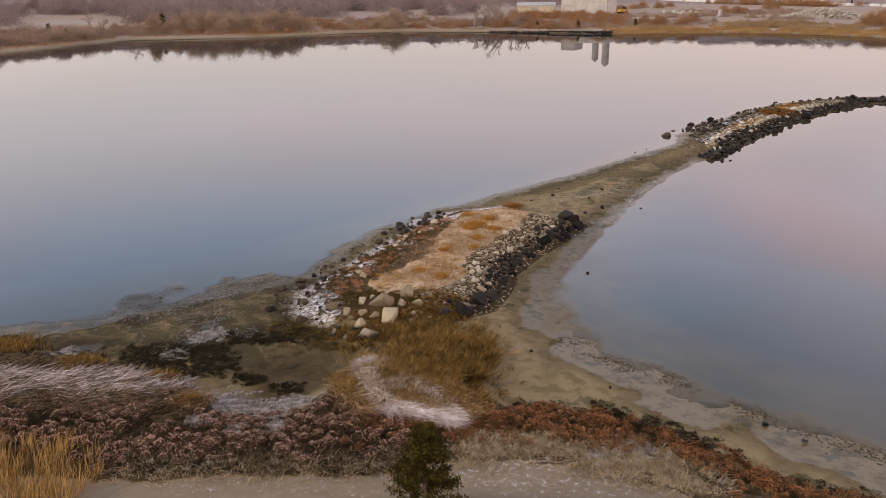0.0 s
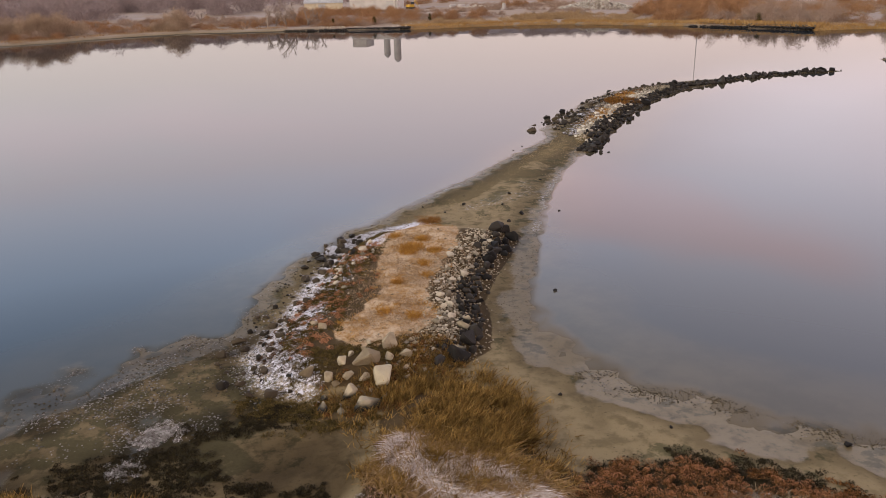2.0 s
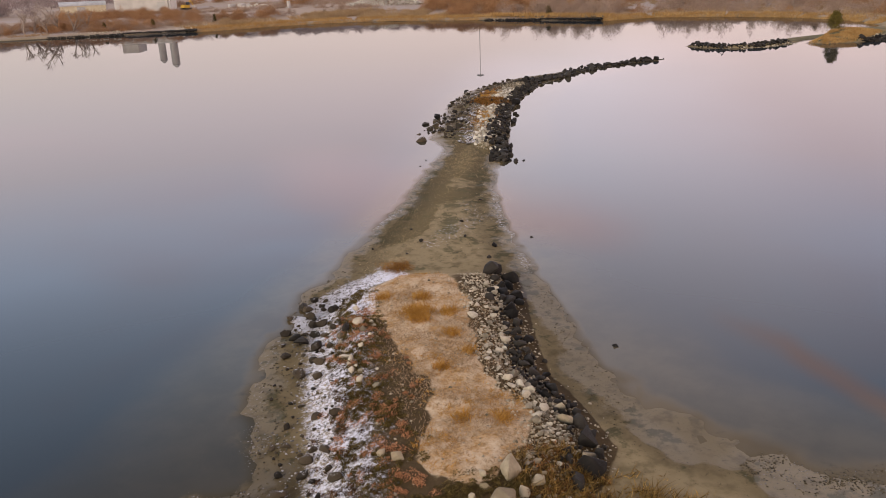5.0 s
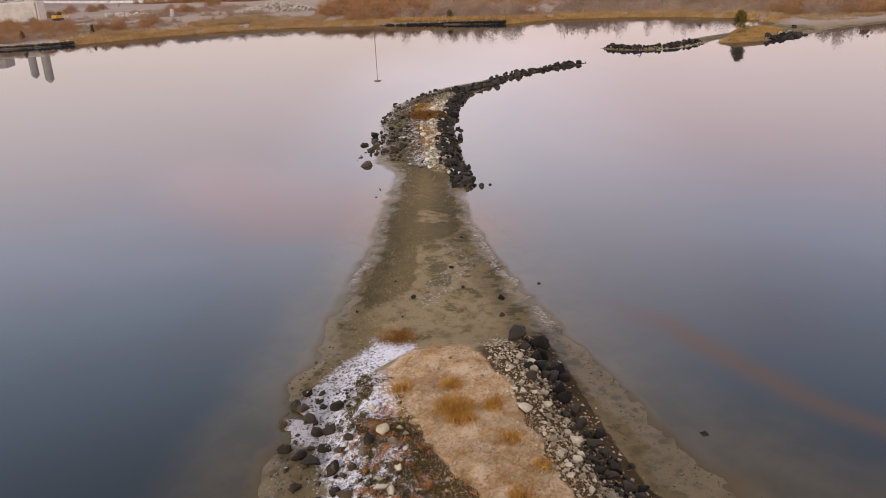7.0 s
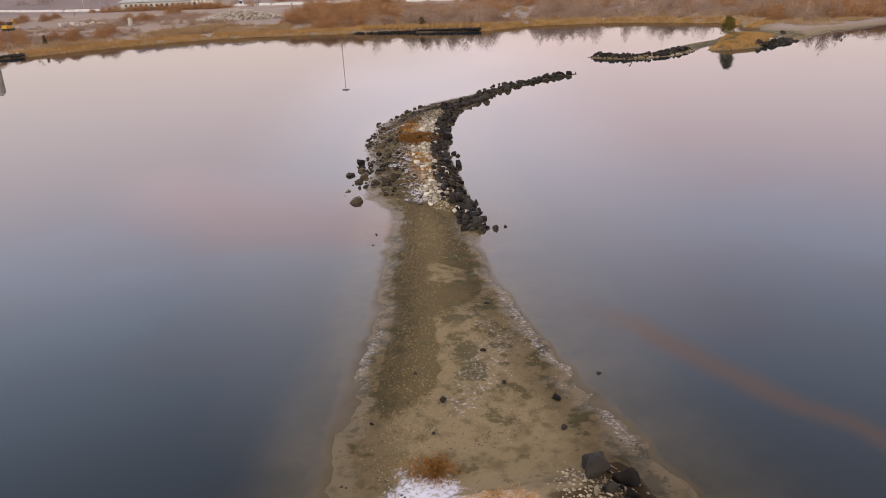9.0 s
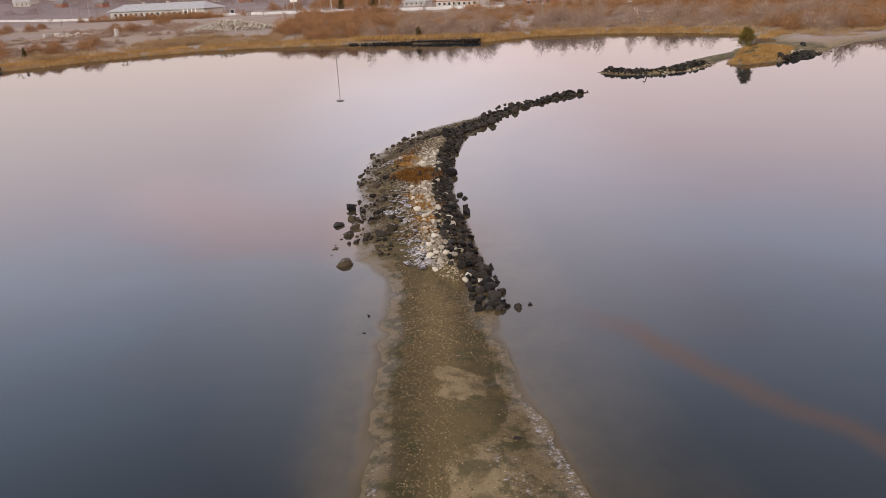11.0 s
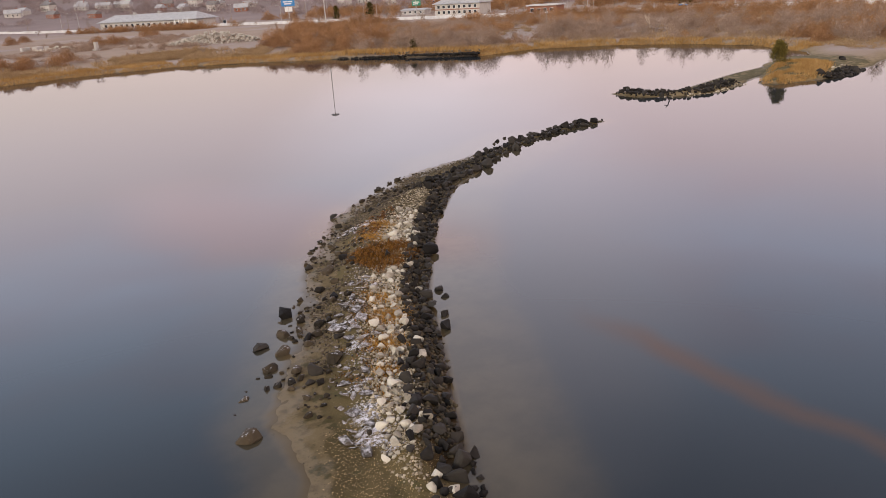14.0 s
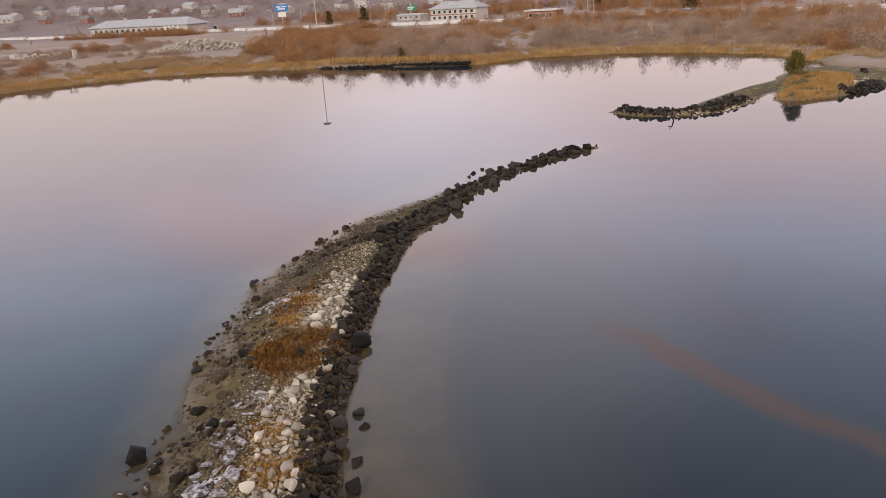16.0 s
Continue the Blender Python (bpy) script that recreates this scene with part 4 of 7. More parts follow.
lay(PALE_SET, "stone", along_line(EAST1, 75, 0.4, 2.2, (0.24, 0.75), 4, True, 0.33, (0.04, 0.5)) + along_line(EAST1, 50, 0.8, 3.0, (0.16, 0.34), 28, True, 0.33, (0.4, 1.0)), "pale rounded stone on the mound's edge", "pale stones of the mound", 4)
lay(BROWN_SET, "brown_boulder", along_line(WEST1, 90, -1.9, 1.0, (0.22, 0.95), 5, False, 0.55, (0.05, 1.0)), "brown boulder with frost on its top", "brown boulders of the mound", 5)
lay(PALE_SET, "stone", along_line([(-2.4, 50.2), (-1.6, 47), (-3.6, 42)], 22, -0.8, 0.8, (0.25, 0.7), 6), "pale stone lying in dry grass", "pale stones of the mound", 6)
LONE = [(9.6, 40.2, 0.55), (16.7, 56.1, 0.55), (13.3, 56, 0.55), (17.9, 55.6, 0.3), (11.6, 54.2, 0.4), (15.4, 20, 0.35), (14.3, 21.4, 0.4), (30.6, 75.3, 0.7), (29.7, 75.4, 0.8),
        (28.9, 76.1, 0.8), (-3.5, 49.5, 0.9), (6.2, 60.6, 0.3), (9.5, 59.5, 0.45), (14.2, 61.6, 0.4), (18.9, 65.9, 0.4), (22.9, 81.6, 0.4), (21.2, 79.8, 0.3),
        (18, 77, 0.28), (4.8, 28.2, 0.25), (8.2, 24.5, 0.22), (12.6, 58.6, 0.35), (7.4, 57.8, 0.3), (10.4, 62.5, 0.3)]
taken += LONE
WEST_PALE = [(0.0, 50.2, 0.55), (-0.9, 48.9, 0.52), (-0.8, 48.2, 0.85), (-0.2, 47.9, 0.36), (-0.3, 47.4, 0.4), (-0.8, 47.5, 0.35)]
WEST_DARK = [(-2.1, 51.3, 0.75), (-0.7, 54.5, 0.65), (-1.6, 53.9, 0.75), (-3.5, 50.4, 0.75), (-3.1, 48.5, 0.85), (-1.7, 49.4, 0.6), (-1.2, 49.4, 0.46), (-1.7, 52.1, 0.4), (-0.2, 54.0, 0.46), (-2.3, 49.2, 0.5), (-1.5, 48.3, 0.8), (-2.8, 53.0, 0.55),
             (-1.5, 51.5, 0.34), (-3.7, 46.7, 0.8), (0.6, 53.2, 0.3), (-3.1, 47.8, 0.45), (-0.7, 53.6, 0.4)]
taken += WEST_PALE + WEST_DARK
lay(PALE_SET, "stone", WEST_PALE, "pale stone lying in dry grass", "pale stones of the mound", 29, 0.2)
lay(BROWN_SET, "brown_boulder", WEST_DARK, "brown boulder with frost on its top", "brown boulders of the mound", 30, 0.2)
lay(DARK_SET, "boulder", LONE, "single dark boulder lying on the flat", "scattered boulders", 7, 0.2)
WESTBIG = [(27.4, 90.2, 1.5), (32.8, 98.4, 1.2), (34.7, 99.0, 1.1), (36.4, 101.6, 1.5), (31.8, 95.6, 1.1), (33.3, 96.8, 1.2), (32.6, 94.2, 0.9), (33.1, 93.2, 1.15), (34.6, 93.5, 1.5), (28.1, 92.7, 0.5), (29.0, 93.7, 0.8),
           (30.3, 95.4, 0.5), (30.5, 93.8, 0.6), (29.6, 94.5, 0.55), (38.5, 103.0, 0.65), (42.9, 106.0, 1.3), (51.7, 117.8, 0.9), (42.4, 107.8, 0.8), (34.9, 96.6, 0.75), (40.1, 101.3, 0.9), (31.7, 93.3, 0.8), (30.8, 95.3, 0.45),
           (31.1, 96.7, 0.45), (35.5, 101.8, 0.4), (32.3, 92.4, 0.6), (45.0, 106.9, 1.0), (36.4, 95.5, 0.7)]
taken += WESTBIG
lay(BROWN_SET + DARK_SET[:3], "brown_boulder", WESTBIG, "big dark-brown boulder at the water's edge", "boulders of the bar's west side", 8)
lay(BROWN_SET + DARK_SET, "brown_boulder", along_line([(30.4, 93.6), (32.4, 96), (34.8, 99.2), (37.6, 102.4)], 20, -1.8, 0.6, (0.25, 0.85), 22, True, 0.42), "dark-brown boulder at the water's edge", "boulders of the bar's west side", 22)
SOUTHEND = [(29.0, 76.6, 1.2), (29.9, 77.6, 1.4), (30.6, 78.6, 1.3), (31.2, 79.6, 1.4), (31.9, 80.6, 1.3), (32.6, 81.4, 1.3), (30.0, 79.0, 1.0), (28.9, 77.9, 0.9), (30.9, 80.9, 0.9)]
taken += SOUTHEND
lay(DARK_SET, "riprap_rock", SOUTHEND + along_line([(28.8, 76.0), (31.2, 79.0), (33.4, 82)], 34, -0.5, 1.7, (0.45, 1.1), 23, True, 0.34), "black angular boulder of the bar's wet flank", "dark boulders of the bar", 23)
OUT = [(41.9, 92.2, 1.2), (43.2, 93.7, 0.9), (45.2, 95.8, 0.7), (45.8, 97.0, 0.8), (74.7, 120.5, 1.9), (72.2, 119.8, 1.2), (50.5, 103.3, 1.7), (46.8, 103.9, 1.0), (47.9, 103.0, 0.8), (43.4, 95, 1.0)]
taken += OUT
lay(DARK_SET, "riprap_rock", OUT, "black wet boulder standing in the water", "dark boulders of the bar", 9, 0.12)
lay(DARK_SET, "riprap_rock", along_line(EAST2, 60, 0.3, 1.9, (0.4, 1.1), 33, True, 0.31, (0.0, 0.3)) + along_line(EAST2, 235, -0.45, 1.25, (0.4, 1.2), 10, True, 0.31), "black angular boulder of the bar's wet flank", "dark boulders of the bar", 10)
TUFT = [(44.3, 101.2), (50.2, 103.4), (49.4, 106.8), (44, 105.6)]
PALE2 = [s for s in along_line(EAST2, 80, 1.6, 3.0, (0.3, 0.85), 32, True, 0.28, (0.0, 0.28)) + along_line(EAST2, 215, 0.85, 3.3, (0.28, 0.95), 11, True, 0.27, (0.26, 0.8)) if inside(TUFT, s[0], s[1]) < -0.2]
lay(CREST_SET, "crest_stone", PALE2, "pale dry stone on the crest of the bar", "pale stones of the bar", 11)
SLABS = [(37.0, 96.4, 1.7), (38.8, 97.1, 1.3), (38.3, 95.8, 1.1), (36.4, 94.4, 1.0), (39.9, 97.9, 1.0), (40.1, 99.1, 0.95), (36.7, 93.5, 0.95), (42.2, 99.7, 0.95), (41.4, 99.9, 0.85), (37.6, 93.5, 0.7), (38.2, 98.0, 0.9), (37.3, 95.1, 1.05),
         (39.2, 98.8, 1.0), (42.9, 101.3, 0.9), (41.5, 101.3, 0.8)]
taken += SLABS
lay(PLATE_SET, "flat_rock", SLABS + along_line([(30.6, 84), (32.6, 88), (35.6, 93), (39.4, 98.4), (43, 101.6)], 80, -1.4, 1.4, (0.18, 1.1), 12, True, 0.34) + along_line([(48.6, 111.4), (50.4, 112.2), (52, 112)], 22, -1.1, 1.1, (0.3, 0.9), 25, True, 0.32),
    "flat frosted stone slab lying on the bar", "slabs of the bar", 12, 0.3, 17)
lay(BROWN_SET, "cobble", along_line([(30.6, 84), (32.6, 88), (35.6, 93), (39.4, 98.4), (43, 101.6), (47.5, 107.5), (53, 113.6)], 64, -1.9, 1.9, (0.15, 0.5), 31, True, 0.36), "brown cobble among the frosted slabs", "small stones of the bar", 31)
lay(BROWN_SET, "cobble", [q for q in along_line(WEST2, 300, -3.2, 1.2, (0.22, 1.1), 13, True, 0.40) if fbm(np.array([q[0]]), np.array([q[1]]), 3.2, 43)[0] > 0.46], "small brown stone at the water's edge", "small stones of the bar's west side", 13)
CREAM_BIG = [(49.6, 106.3, 1.05), (52.1, 106.8, 1.2), (36.9, 90.9, 1.0), (37.7, 89.7, 0.95), (33.7, 84.7, 0.9), (32.4, 84.0, 1.0), (31.3, 81.4, 0.7), (30.6, 80.9, 0.75), (31.2, 80.2, 0.7), (34.8, 88.1, 0.5), (39.7, 93.4, 1.0),
             (44.6, 97.8, 0.8), (50.4, 104.8, 0.8), (31.7, 82.5, 0.55), (34.0, 86.4, 0.75), (33.6, 84.9, 0.6), (35.9, 91.0, 0.7), (38.9, 91.3, 0.8)]
taken += CREAM_BIG
lay(CREST_SET, "crest_stone", CREAM_BIG, "large cream boulder on the crest of the bar", "pale stones of the bar", 21)
lay(DARK_SET, "causeway_rock", along_line(CAUSEWAY, 240, -1.5, 1.5, (0.4, 1.7), 14, True, 0.30, (0.0, 0.95)), "black boulder of the low stone causeway", "boulders of the causeway", 14, 0.2)
TIP = [(102.9, 126.8, 1.5), (101.4, 127.6, 1.6), (99.4, 127.4, 1.4), (105.4, 127.2, 0.5), (86, 129.6, 0.8), (84.6, 128.8, 0.6), (88, 130.2, 0.7)]
taken += TIP
lay(DARK_SET, "causeway_rock", TIP, "black boulder awash at the causeway's end", "boulders of the causeway", 15, 0.15)
lay(DARK_SET, "islet_rock", along_line(ISLET, 250, -2.0, 2.2, (0.4, 1.4), 16, True, 0.3), "black boulder round the low islet", "boulders of the islet", 16)
lay(PALE_SET, "islet_stone", along_line(ISLET, 60, -3.2, -1.2, (0.4, 0.9), 17, True, 0.4, (0.3, 1)), "pale stone on the islet's back", "stones of the islet", 17)
SKERRY = [(158.5, 118.2), (163, 116.2), (168, 117.0), (173, 117.2)]
lay(DARK_SET, "islet_rock", along_line(SKERRY, 90, -1.2, 1.8, (0.7, 2.0), 18, True, 0.3), "black boulder at the foot of the tree islet", "boulders of the islet", 18)
lay(PALE_SET, "islet_stone", along_line(SKERRY, 14, 1.8, 3.0, (0.5, 1.0), 19), "pale stone on the tree islet", "stones of the islet", 19)
lay(DARK_SET, "islet_rock", [(182, 124, 1.8), (180.6, 123.2, 1.3), (178, 116, 1.0), (180, 115.2, 0.8), (126.8, 129.2, 1.0)], "dark boulder lying near the islet", "boulders of the islet", 20)


def driftwood():
    bm = bmesh.new()
    for a, b, r in (((0, 0, -0.2), (0.5, -0.2, 0.75), 0.11), ((0.5, -0.2, 0.75), (1.5, -0.5, 0.5), 0.08), ((0.5, -0.2, 0.7), (0.2, -0.6, 1.15), 0.06)):
        a, b = Vector(a), Vector(b)
        bmesh.ops.create_cone(bm, cap_ends=True, segments=6, radius1=r, radius2=r * 0.6, depth=(b - a).length,
                              matrix=Matrix.Translation((a + b) / 2) @ (b - a).to_track_quat("Z", "Y").to_matrix().to_4x4())
    ob = part("driftwood", bm, DARK_ROCK)
    ob.matrix_world = pose(125.2, 128.4, 0, 0, 0, 200)
    tagged(ob, "crooked black driftwood branch standing in the water", "driftwood")


driftwood()


def pebbles(name, p, size, material, seed):
    """Loose small stones, each a squat eight-sided lump."""
    rng = np.random.default_rng(seed)
    n = len(p)
    s = rng.uniform(size[0], size[1], n) * rng.uniform(0.6, 1.0, n)
    shape = np.array([(1, 0, 0), (0, 1, 0), (-1, 0, 0), (0, -1, 0), (0, 0, 0.75), (0, 0, -0.5)])
    v = shape[None] * s[:, None, None] * rng.uniform(0.6, 1.25, (n, 6, 3))
    turn = rng.uniform(0, 6.28, n)
    c, d = np.cos(turn)[:, None], np.sin(turn)[:, None]
    v = np.stack([v[..., 0] * c - v[..., 1] * d, v[..., 0] * d + v[..., 1] * c, v[..., 2]], -1) + grounded(p, 0)[:, None]
    f = np.array([(0, 1, 4), (1, 2, 4), (2, 3, 4), (3, 0, 4), (1, 0, 5), (2, 1, 5), (3, 2, 5), (0, 3, 5)])
    flat = (np.arange(n)[:, None, None] * 6 + f).ravel()
    return soup(name, v.reshape(-1, 3), flat, np.full(n * 8, 3), material)


def pebble_material(name, a, b):
    n = Nodes(name, 0.8)
    return n.done(n.mix(n.per_island(), a, b))


SHELL = pebble_material("shell_grit", (0.14, 0.09, 0.035), (0.52, 0.39, 0.22))
RIME_GRIT = pebble_material("grey_grit", (0.03, 0.026, 0.02), (0.26, 0.24, 0.23))
GRIT = pebble_material("dark_grit", (0.03, 0.024, 0.015), (0.11, 0.085, 0.05))
CHIP = pebble_material("stone_chips", (0.12, 0.095, 0.06), (0.46, 0.39, 0.29))
FLAT = [(3, 56.5), (9.5, 55), (15.5, 56.5), (18.5, 62), (23, 69.5), (28, 75.8), (33, 83), (31, 88), (28.5, 86), (20.6, 77.6), (12, 68), (6.5, 62.8)]
tagged(pebbles("shell_grit", fill(FLAT, 9500, 40, lambda x, y: ramp(1.0, 2.2, off_line([(2.5, 59.2), (6.7, 63.8), (11.6, 68.4), (20.3, 77.9), (27.4, 85.8)], x, y)[0]) * (0.08 + 0.75 * ramp(70, 80, y) + 0.4 * ramp(2, 0.5, off_line([(5, 57), (14.5, 66.8), (27, 80.5)], x, y)[0]))), (0.018, 0.05), SHELL, 41),
       "pale shell grit strewn over the sand", "shells", kind="stuff")
tagged(pebbles("dark_grit", fill(FLAT, 6000, 42, lambda x, y: 0.3 + 0.7 * ramp(0.45, 0.6, fbm(x, y, 2.5, 77))), (0.015, 0.055), GRIT, 43),
       "dark gravel and weed crumbs on the sand", "gravel", kind="stuff")
MUD = [(-20, 34), (-12, 39.5), (-8.6, 42), (-6, 48), (-1, 56), (3, 58.6), (1, 55), (-3.5, 50), (-7.5, 41), (-9.2, 36), (-8, 31.5), (-14, 31)]
tagged(pebbles("flat_grit", fill(MUD, 1500, 44), (0.03, 0.1), GRIT, 45), "dark crumbs on the wet flat", "gravel", kind="stuff")
EASTFLAT = [(4.5, 33), (7, 37), (11, 44), (15.5, 54), (12.5, 52.5), (8.8, 44.4), (5, 38), (4, 34)]
tagged(pebbles("edge_grit", fill(EASTFLAT, 500, 46), (0.02, 0.07), GRIT, 47), "dark crumbs beside the stone edge", "gravel", kind="stuff")
STRAND = [(6, 29), (11, 25.4), (14, 22.2), (19, 18), (20, 19), (14.4, 23.6), (11, 27), (7, 30.4)]
tagged(pebbles("strand_grit", fill(STRAND, 1300, 48), (0.015, 0.05), RIME_GRIT, 49), "shell line along the strand", "shells", kind="stuff")
tagged(pebbles("strand_weed", fill(STRAND, 2600, 148, lambda x, y: ramp(0.45, 0.62, fbm(x, y, 1.3, 149)) + 0.1), (0.02, 0.075), GRIT, 150), "dark weed crumbs along the strand", "weed", kind="stuff")
tagged(pebbles("left_grit", fill([(-27, 33), (-19, 37), (-12, 41), (-8, 44), (-7, 40), (-8.6, 33), (-9, 29), (-16, 29.5), (-27, 30.5)], 5000, 151, lambda x, y: ramp(0.42, 0.6, fbm(x, y, 2.2, 152)) + 0.05), (0.02, 0.08), RIME_GRIT, 153), "grey crumbs on the wet flat", "gravel", kind="stuff")
tagged(pebbles("stone_chips", fill([(29.6, 81), (34, 82.8), (40.8, 91.6), (49, 101.6), (57, 109), (66, 117), (60, 118), (50, 112), (42, 104), (36, 96)], 5200, 50,
                                   lambda x, y: ramp(5.0, 2.2, off_line(EAST2, x, y)[0]) * ramp(1.2, 1.8, off_line(EAST2, x, y)[0])), (0.05, 0.16), CHIP, 51), "broken pale stone chips on the bar", "stone chips", kind="stuff")
tagged(pebbles("mound_chips", fill(MOUND, 2400, 52, lambda x, y: np.maximum(ramp(3.0, 1.2, off_line(EAST1, x, y)[0]), 0.03)), (0.04, 0.13), CHIP, 53),
       "broken pale stone chips on the mound", "stone chips", kind="stuff")
def beside(line, count, lo, hi, seed, part_of=(0, 1)):
    """Random places to the left of a line."""
    r = np.random.default_rng(seed)
    pts = smooth_line(line, 200)
    t = np.gradient(pts, axis=0)
    t /= np.linalg.norm(t, axis=1, keepdims=True)
    k = r.integers(int(199 * part_of[0]), int(199 * part_of[1]), count)
    return pts[k] + np.column_stack([-t[k, 1], t[k, 0]]) * r.uniform(lo, hi, (count, 1)) + r.normal(0, 0.15, (count, 2))


PALE_CHIP = pebble_material("pale_chips", (0.22, 0.18, 0.12), (0.52, 0.45, 0.34))
tagged(pebbles("crest_chips", beside(EAST2, 2600, 1.1, 3.5, 34, (0.08, 0.8)), (0.06, 0.2), PALE_CHIP, 35), "pale broken stone filling the bar's crest", "stone chips", kind="stuff")
tagged(pebbles("edge_chips", beside(EAST1, 900, 0.7, 3.0, 36), (0.05, 0.14), PALE_CHIP, 37), "pale broken stone filling the mound's edge", "stone chips", kind="stuff")
tagged(pebbles("flank_stones", beside(EAST2, 1600, -0.4, 1.3, 38), (0.12, 0.32), GRIT, 39), "small black stones between the boulders", "stones", kind="stuff")
BROWN_GRIT = pebble_material("brown_rubble", (0.025, 0.019, 0.013), (0.17, 0.13, 0.09))
tagged(pebbles("bar_rubble", fill([(32.6, 93), (36.0, 98), (40.4, 104), (44, 110), (52, 117.6), (58, 120.4), (68, 125), (62, 118.4), (54, 113), (47.4, 107), (42, 100), (36.4, 92.4), (33, 88.6)], 4200, 155, lambda x, y: (0.2 + ramp(0.4, 0.6, fbm(x, y, 1.8, 156))) * ramp(2.6, 4.4, off_line(EAST2, x, y)[0])), (0.05, 0.18), BROWN_GRIT, 157),
       "brown broken stones strewn over the bar", "stones", kind="stuff")
RIME = pebble_material("rimed_stones", (0.04, 0.033, 0.026), (0.40, 0.38, 0.39))
tagged(pebbles("rimed_stones", fill([(-6, 30), (-8.8, 33), (-8.9, 36.4), (-7, 41), (-5.2, 45.6), (-3.2, 50), (0.2, 54.6), (4, 56.6), (4, 55), (0.6, 52), (-2, 47), (-4.6, 41), (-6.4, 36), (-6, 32.4)], 3000, 56), (0.03, 0.10), RIME, 57),
       "small stones rimed with frost", "stones", kind="stuff")
tagged(pebbles("rimed_bar", fill([(31, 84), (33, 84), (37, 90), (43, 98.6), (52, 108), (54, 113), (49, 110.6), (41, 101), (34.4, 92)], 2000, 58), (0.04, 0.13), RIME, 59), "small stones rimed with frost", "stones", kind="stuff")
tagged(pebbles("bar_grit", fill([(52, 115), (58, 119), (68, 124.6), (78, 126), (90, 128.2), (90, 127), (73, 120), (66, 117), (56, 110)], 3500, 54), (0.05, 0.2), GRIT, 55),
       "dark cobbles of the far bar", "gravel", kind="stuff")

# ---- plants of the near shore ----
GOLD = plant_material("golden_grass", (0.075, 0.042, 0.010), (0.52, 0.325, 0.10))
PALE_STRAW = plant_material("pale_straw", (0.26, 0.175, 0.10), (0.46, 0.345, 0.24))
DULL = plant_material("dull_brown_straw", (0.05, 0.033, 0.018), (0.30, 0.21, 0.125))
RIMED_TUFT = plant_material("rimed_pale_grass", (0.22, 0.165, 0.085), (0.66, 0.56, 0.42))
STRAWY = plant_material("bleached_straw", (0.26, 0.155, 0.06), (0.48, 0.33, 0.18))
WHITE = plant_material("frosted_straw", (0.50, 0.41, 0.36), (0.92, 0.86, 0.88))
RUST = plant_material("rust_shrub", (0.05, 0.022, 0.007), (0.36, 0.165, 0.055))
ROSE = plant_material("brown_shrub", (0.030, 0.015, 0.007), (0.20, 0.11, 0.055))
# twig-end colours: frost and rust tones, lightened for the light on bush tops
ROSE_TIP = plant_material("lit_frosted_shrub_tips", (0.36, 0.20, 0.14), (0.90, 0.66, 0.56))
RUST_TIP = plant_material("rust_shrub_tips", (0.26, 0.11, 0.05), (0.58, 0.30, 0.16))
AMBER_TIP = plant_material("amber_shrub_tips", (0.10, 0.045, 0.012), (0.46, 0.22, 0.05))
RIMED = plant_material("rimed_weed", (0.12, 0.10, 0.08), (0.88, 0.84, 0.84))
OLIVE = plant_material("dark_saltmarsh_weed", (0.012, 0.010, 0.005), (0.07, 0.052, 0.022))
MOSS = plant_material("olive_moss", (0.04, 0.03, 0.009), (0.22, 0.15, 0.045))
AMBER = plant_material("amber_grass", (0.30, 0.145, 0.028), (0.60, 0.34, 0.085))
REED = plant_material("pale_reed", (0.27, 0.155, 0.045), (0.66, 0.45, 0.18))
BAR_GRASS = plant_material("rusty_grass", (0.05, 0.022, 0.005), (0.42, 0.20, 0.045))
CEDAR = plant_material("cedar_leaf", (0.016, 0.014, 0.003), (0.125, 0.092, 0.012), rough=0.85)
JUNIPER = plant_material("juniper_leaf", (0.055, 0.045, 0.011), (0.26, 0.195, 0.045), rough=0.8)
BARK = plain("bark", (0.10, 0.075, 0.055), (0.16, 0.12, 0.09), 0.9)


def shrubs(name, centres, radius, each, size, material, seed, squat=0.8):
    """Low bushes: twig ends and leaves round many centres."""
    rng = np.random.default_rng(seed)
    n = len(centres)
    r = rng.uniform(radius[0], radius[1], n)
    d = rng.normal(size=(n, each, 3))
    d /= np.linalg.norm(d, axis=2, keepdims=True)
    d[..., 2] = np.abs(d[..., 2]) * squat
    d *= rng.uniform(0.45, 1.0, (n, each, 1)) * r[:, None, None]
    c = (grounded(centres, 0.0)[:, None] + d).reshape(-1, 3)
    return leaves(name, c, rng.uniform(0.6, 1.4, n * each) * size, material, 0.6, seed)


def spaced(p, gap):
    """Drops places that come nearer to an earlier one than the gap."""
    out = []
    for q in p:
        if all((q[0] - o[0]) ** 2 + (q[1] - o[1]) ** 2 > gap * gap for o in out):
            out.append(q)
    return np.array(out)


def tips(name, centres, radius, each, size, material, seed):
    """Twig ends on the upper shell of the same bushes, coloured as lit from above."""
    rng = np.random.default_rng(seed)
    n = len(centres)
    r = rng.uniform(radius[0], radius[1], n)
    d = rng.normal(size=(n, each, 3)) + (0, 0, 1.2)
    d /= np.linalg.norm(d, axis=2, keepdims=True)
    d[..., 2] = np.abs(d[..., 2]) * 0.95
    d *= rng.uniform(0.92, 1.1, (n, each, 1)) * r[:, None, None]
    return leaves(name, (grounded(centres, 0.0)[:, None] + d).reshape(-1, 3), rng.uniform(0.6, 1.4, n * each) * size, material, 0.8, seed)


def patchy(size, seed, lo=0.42, hi=0.58):
    return lambda x, y: ramp(lo, hi, fbm(x, y, size, seed))


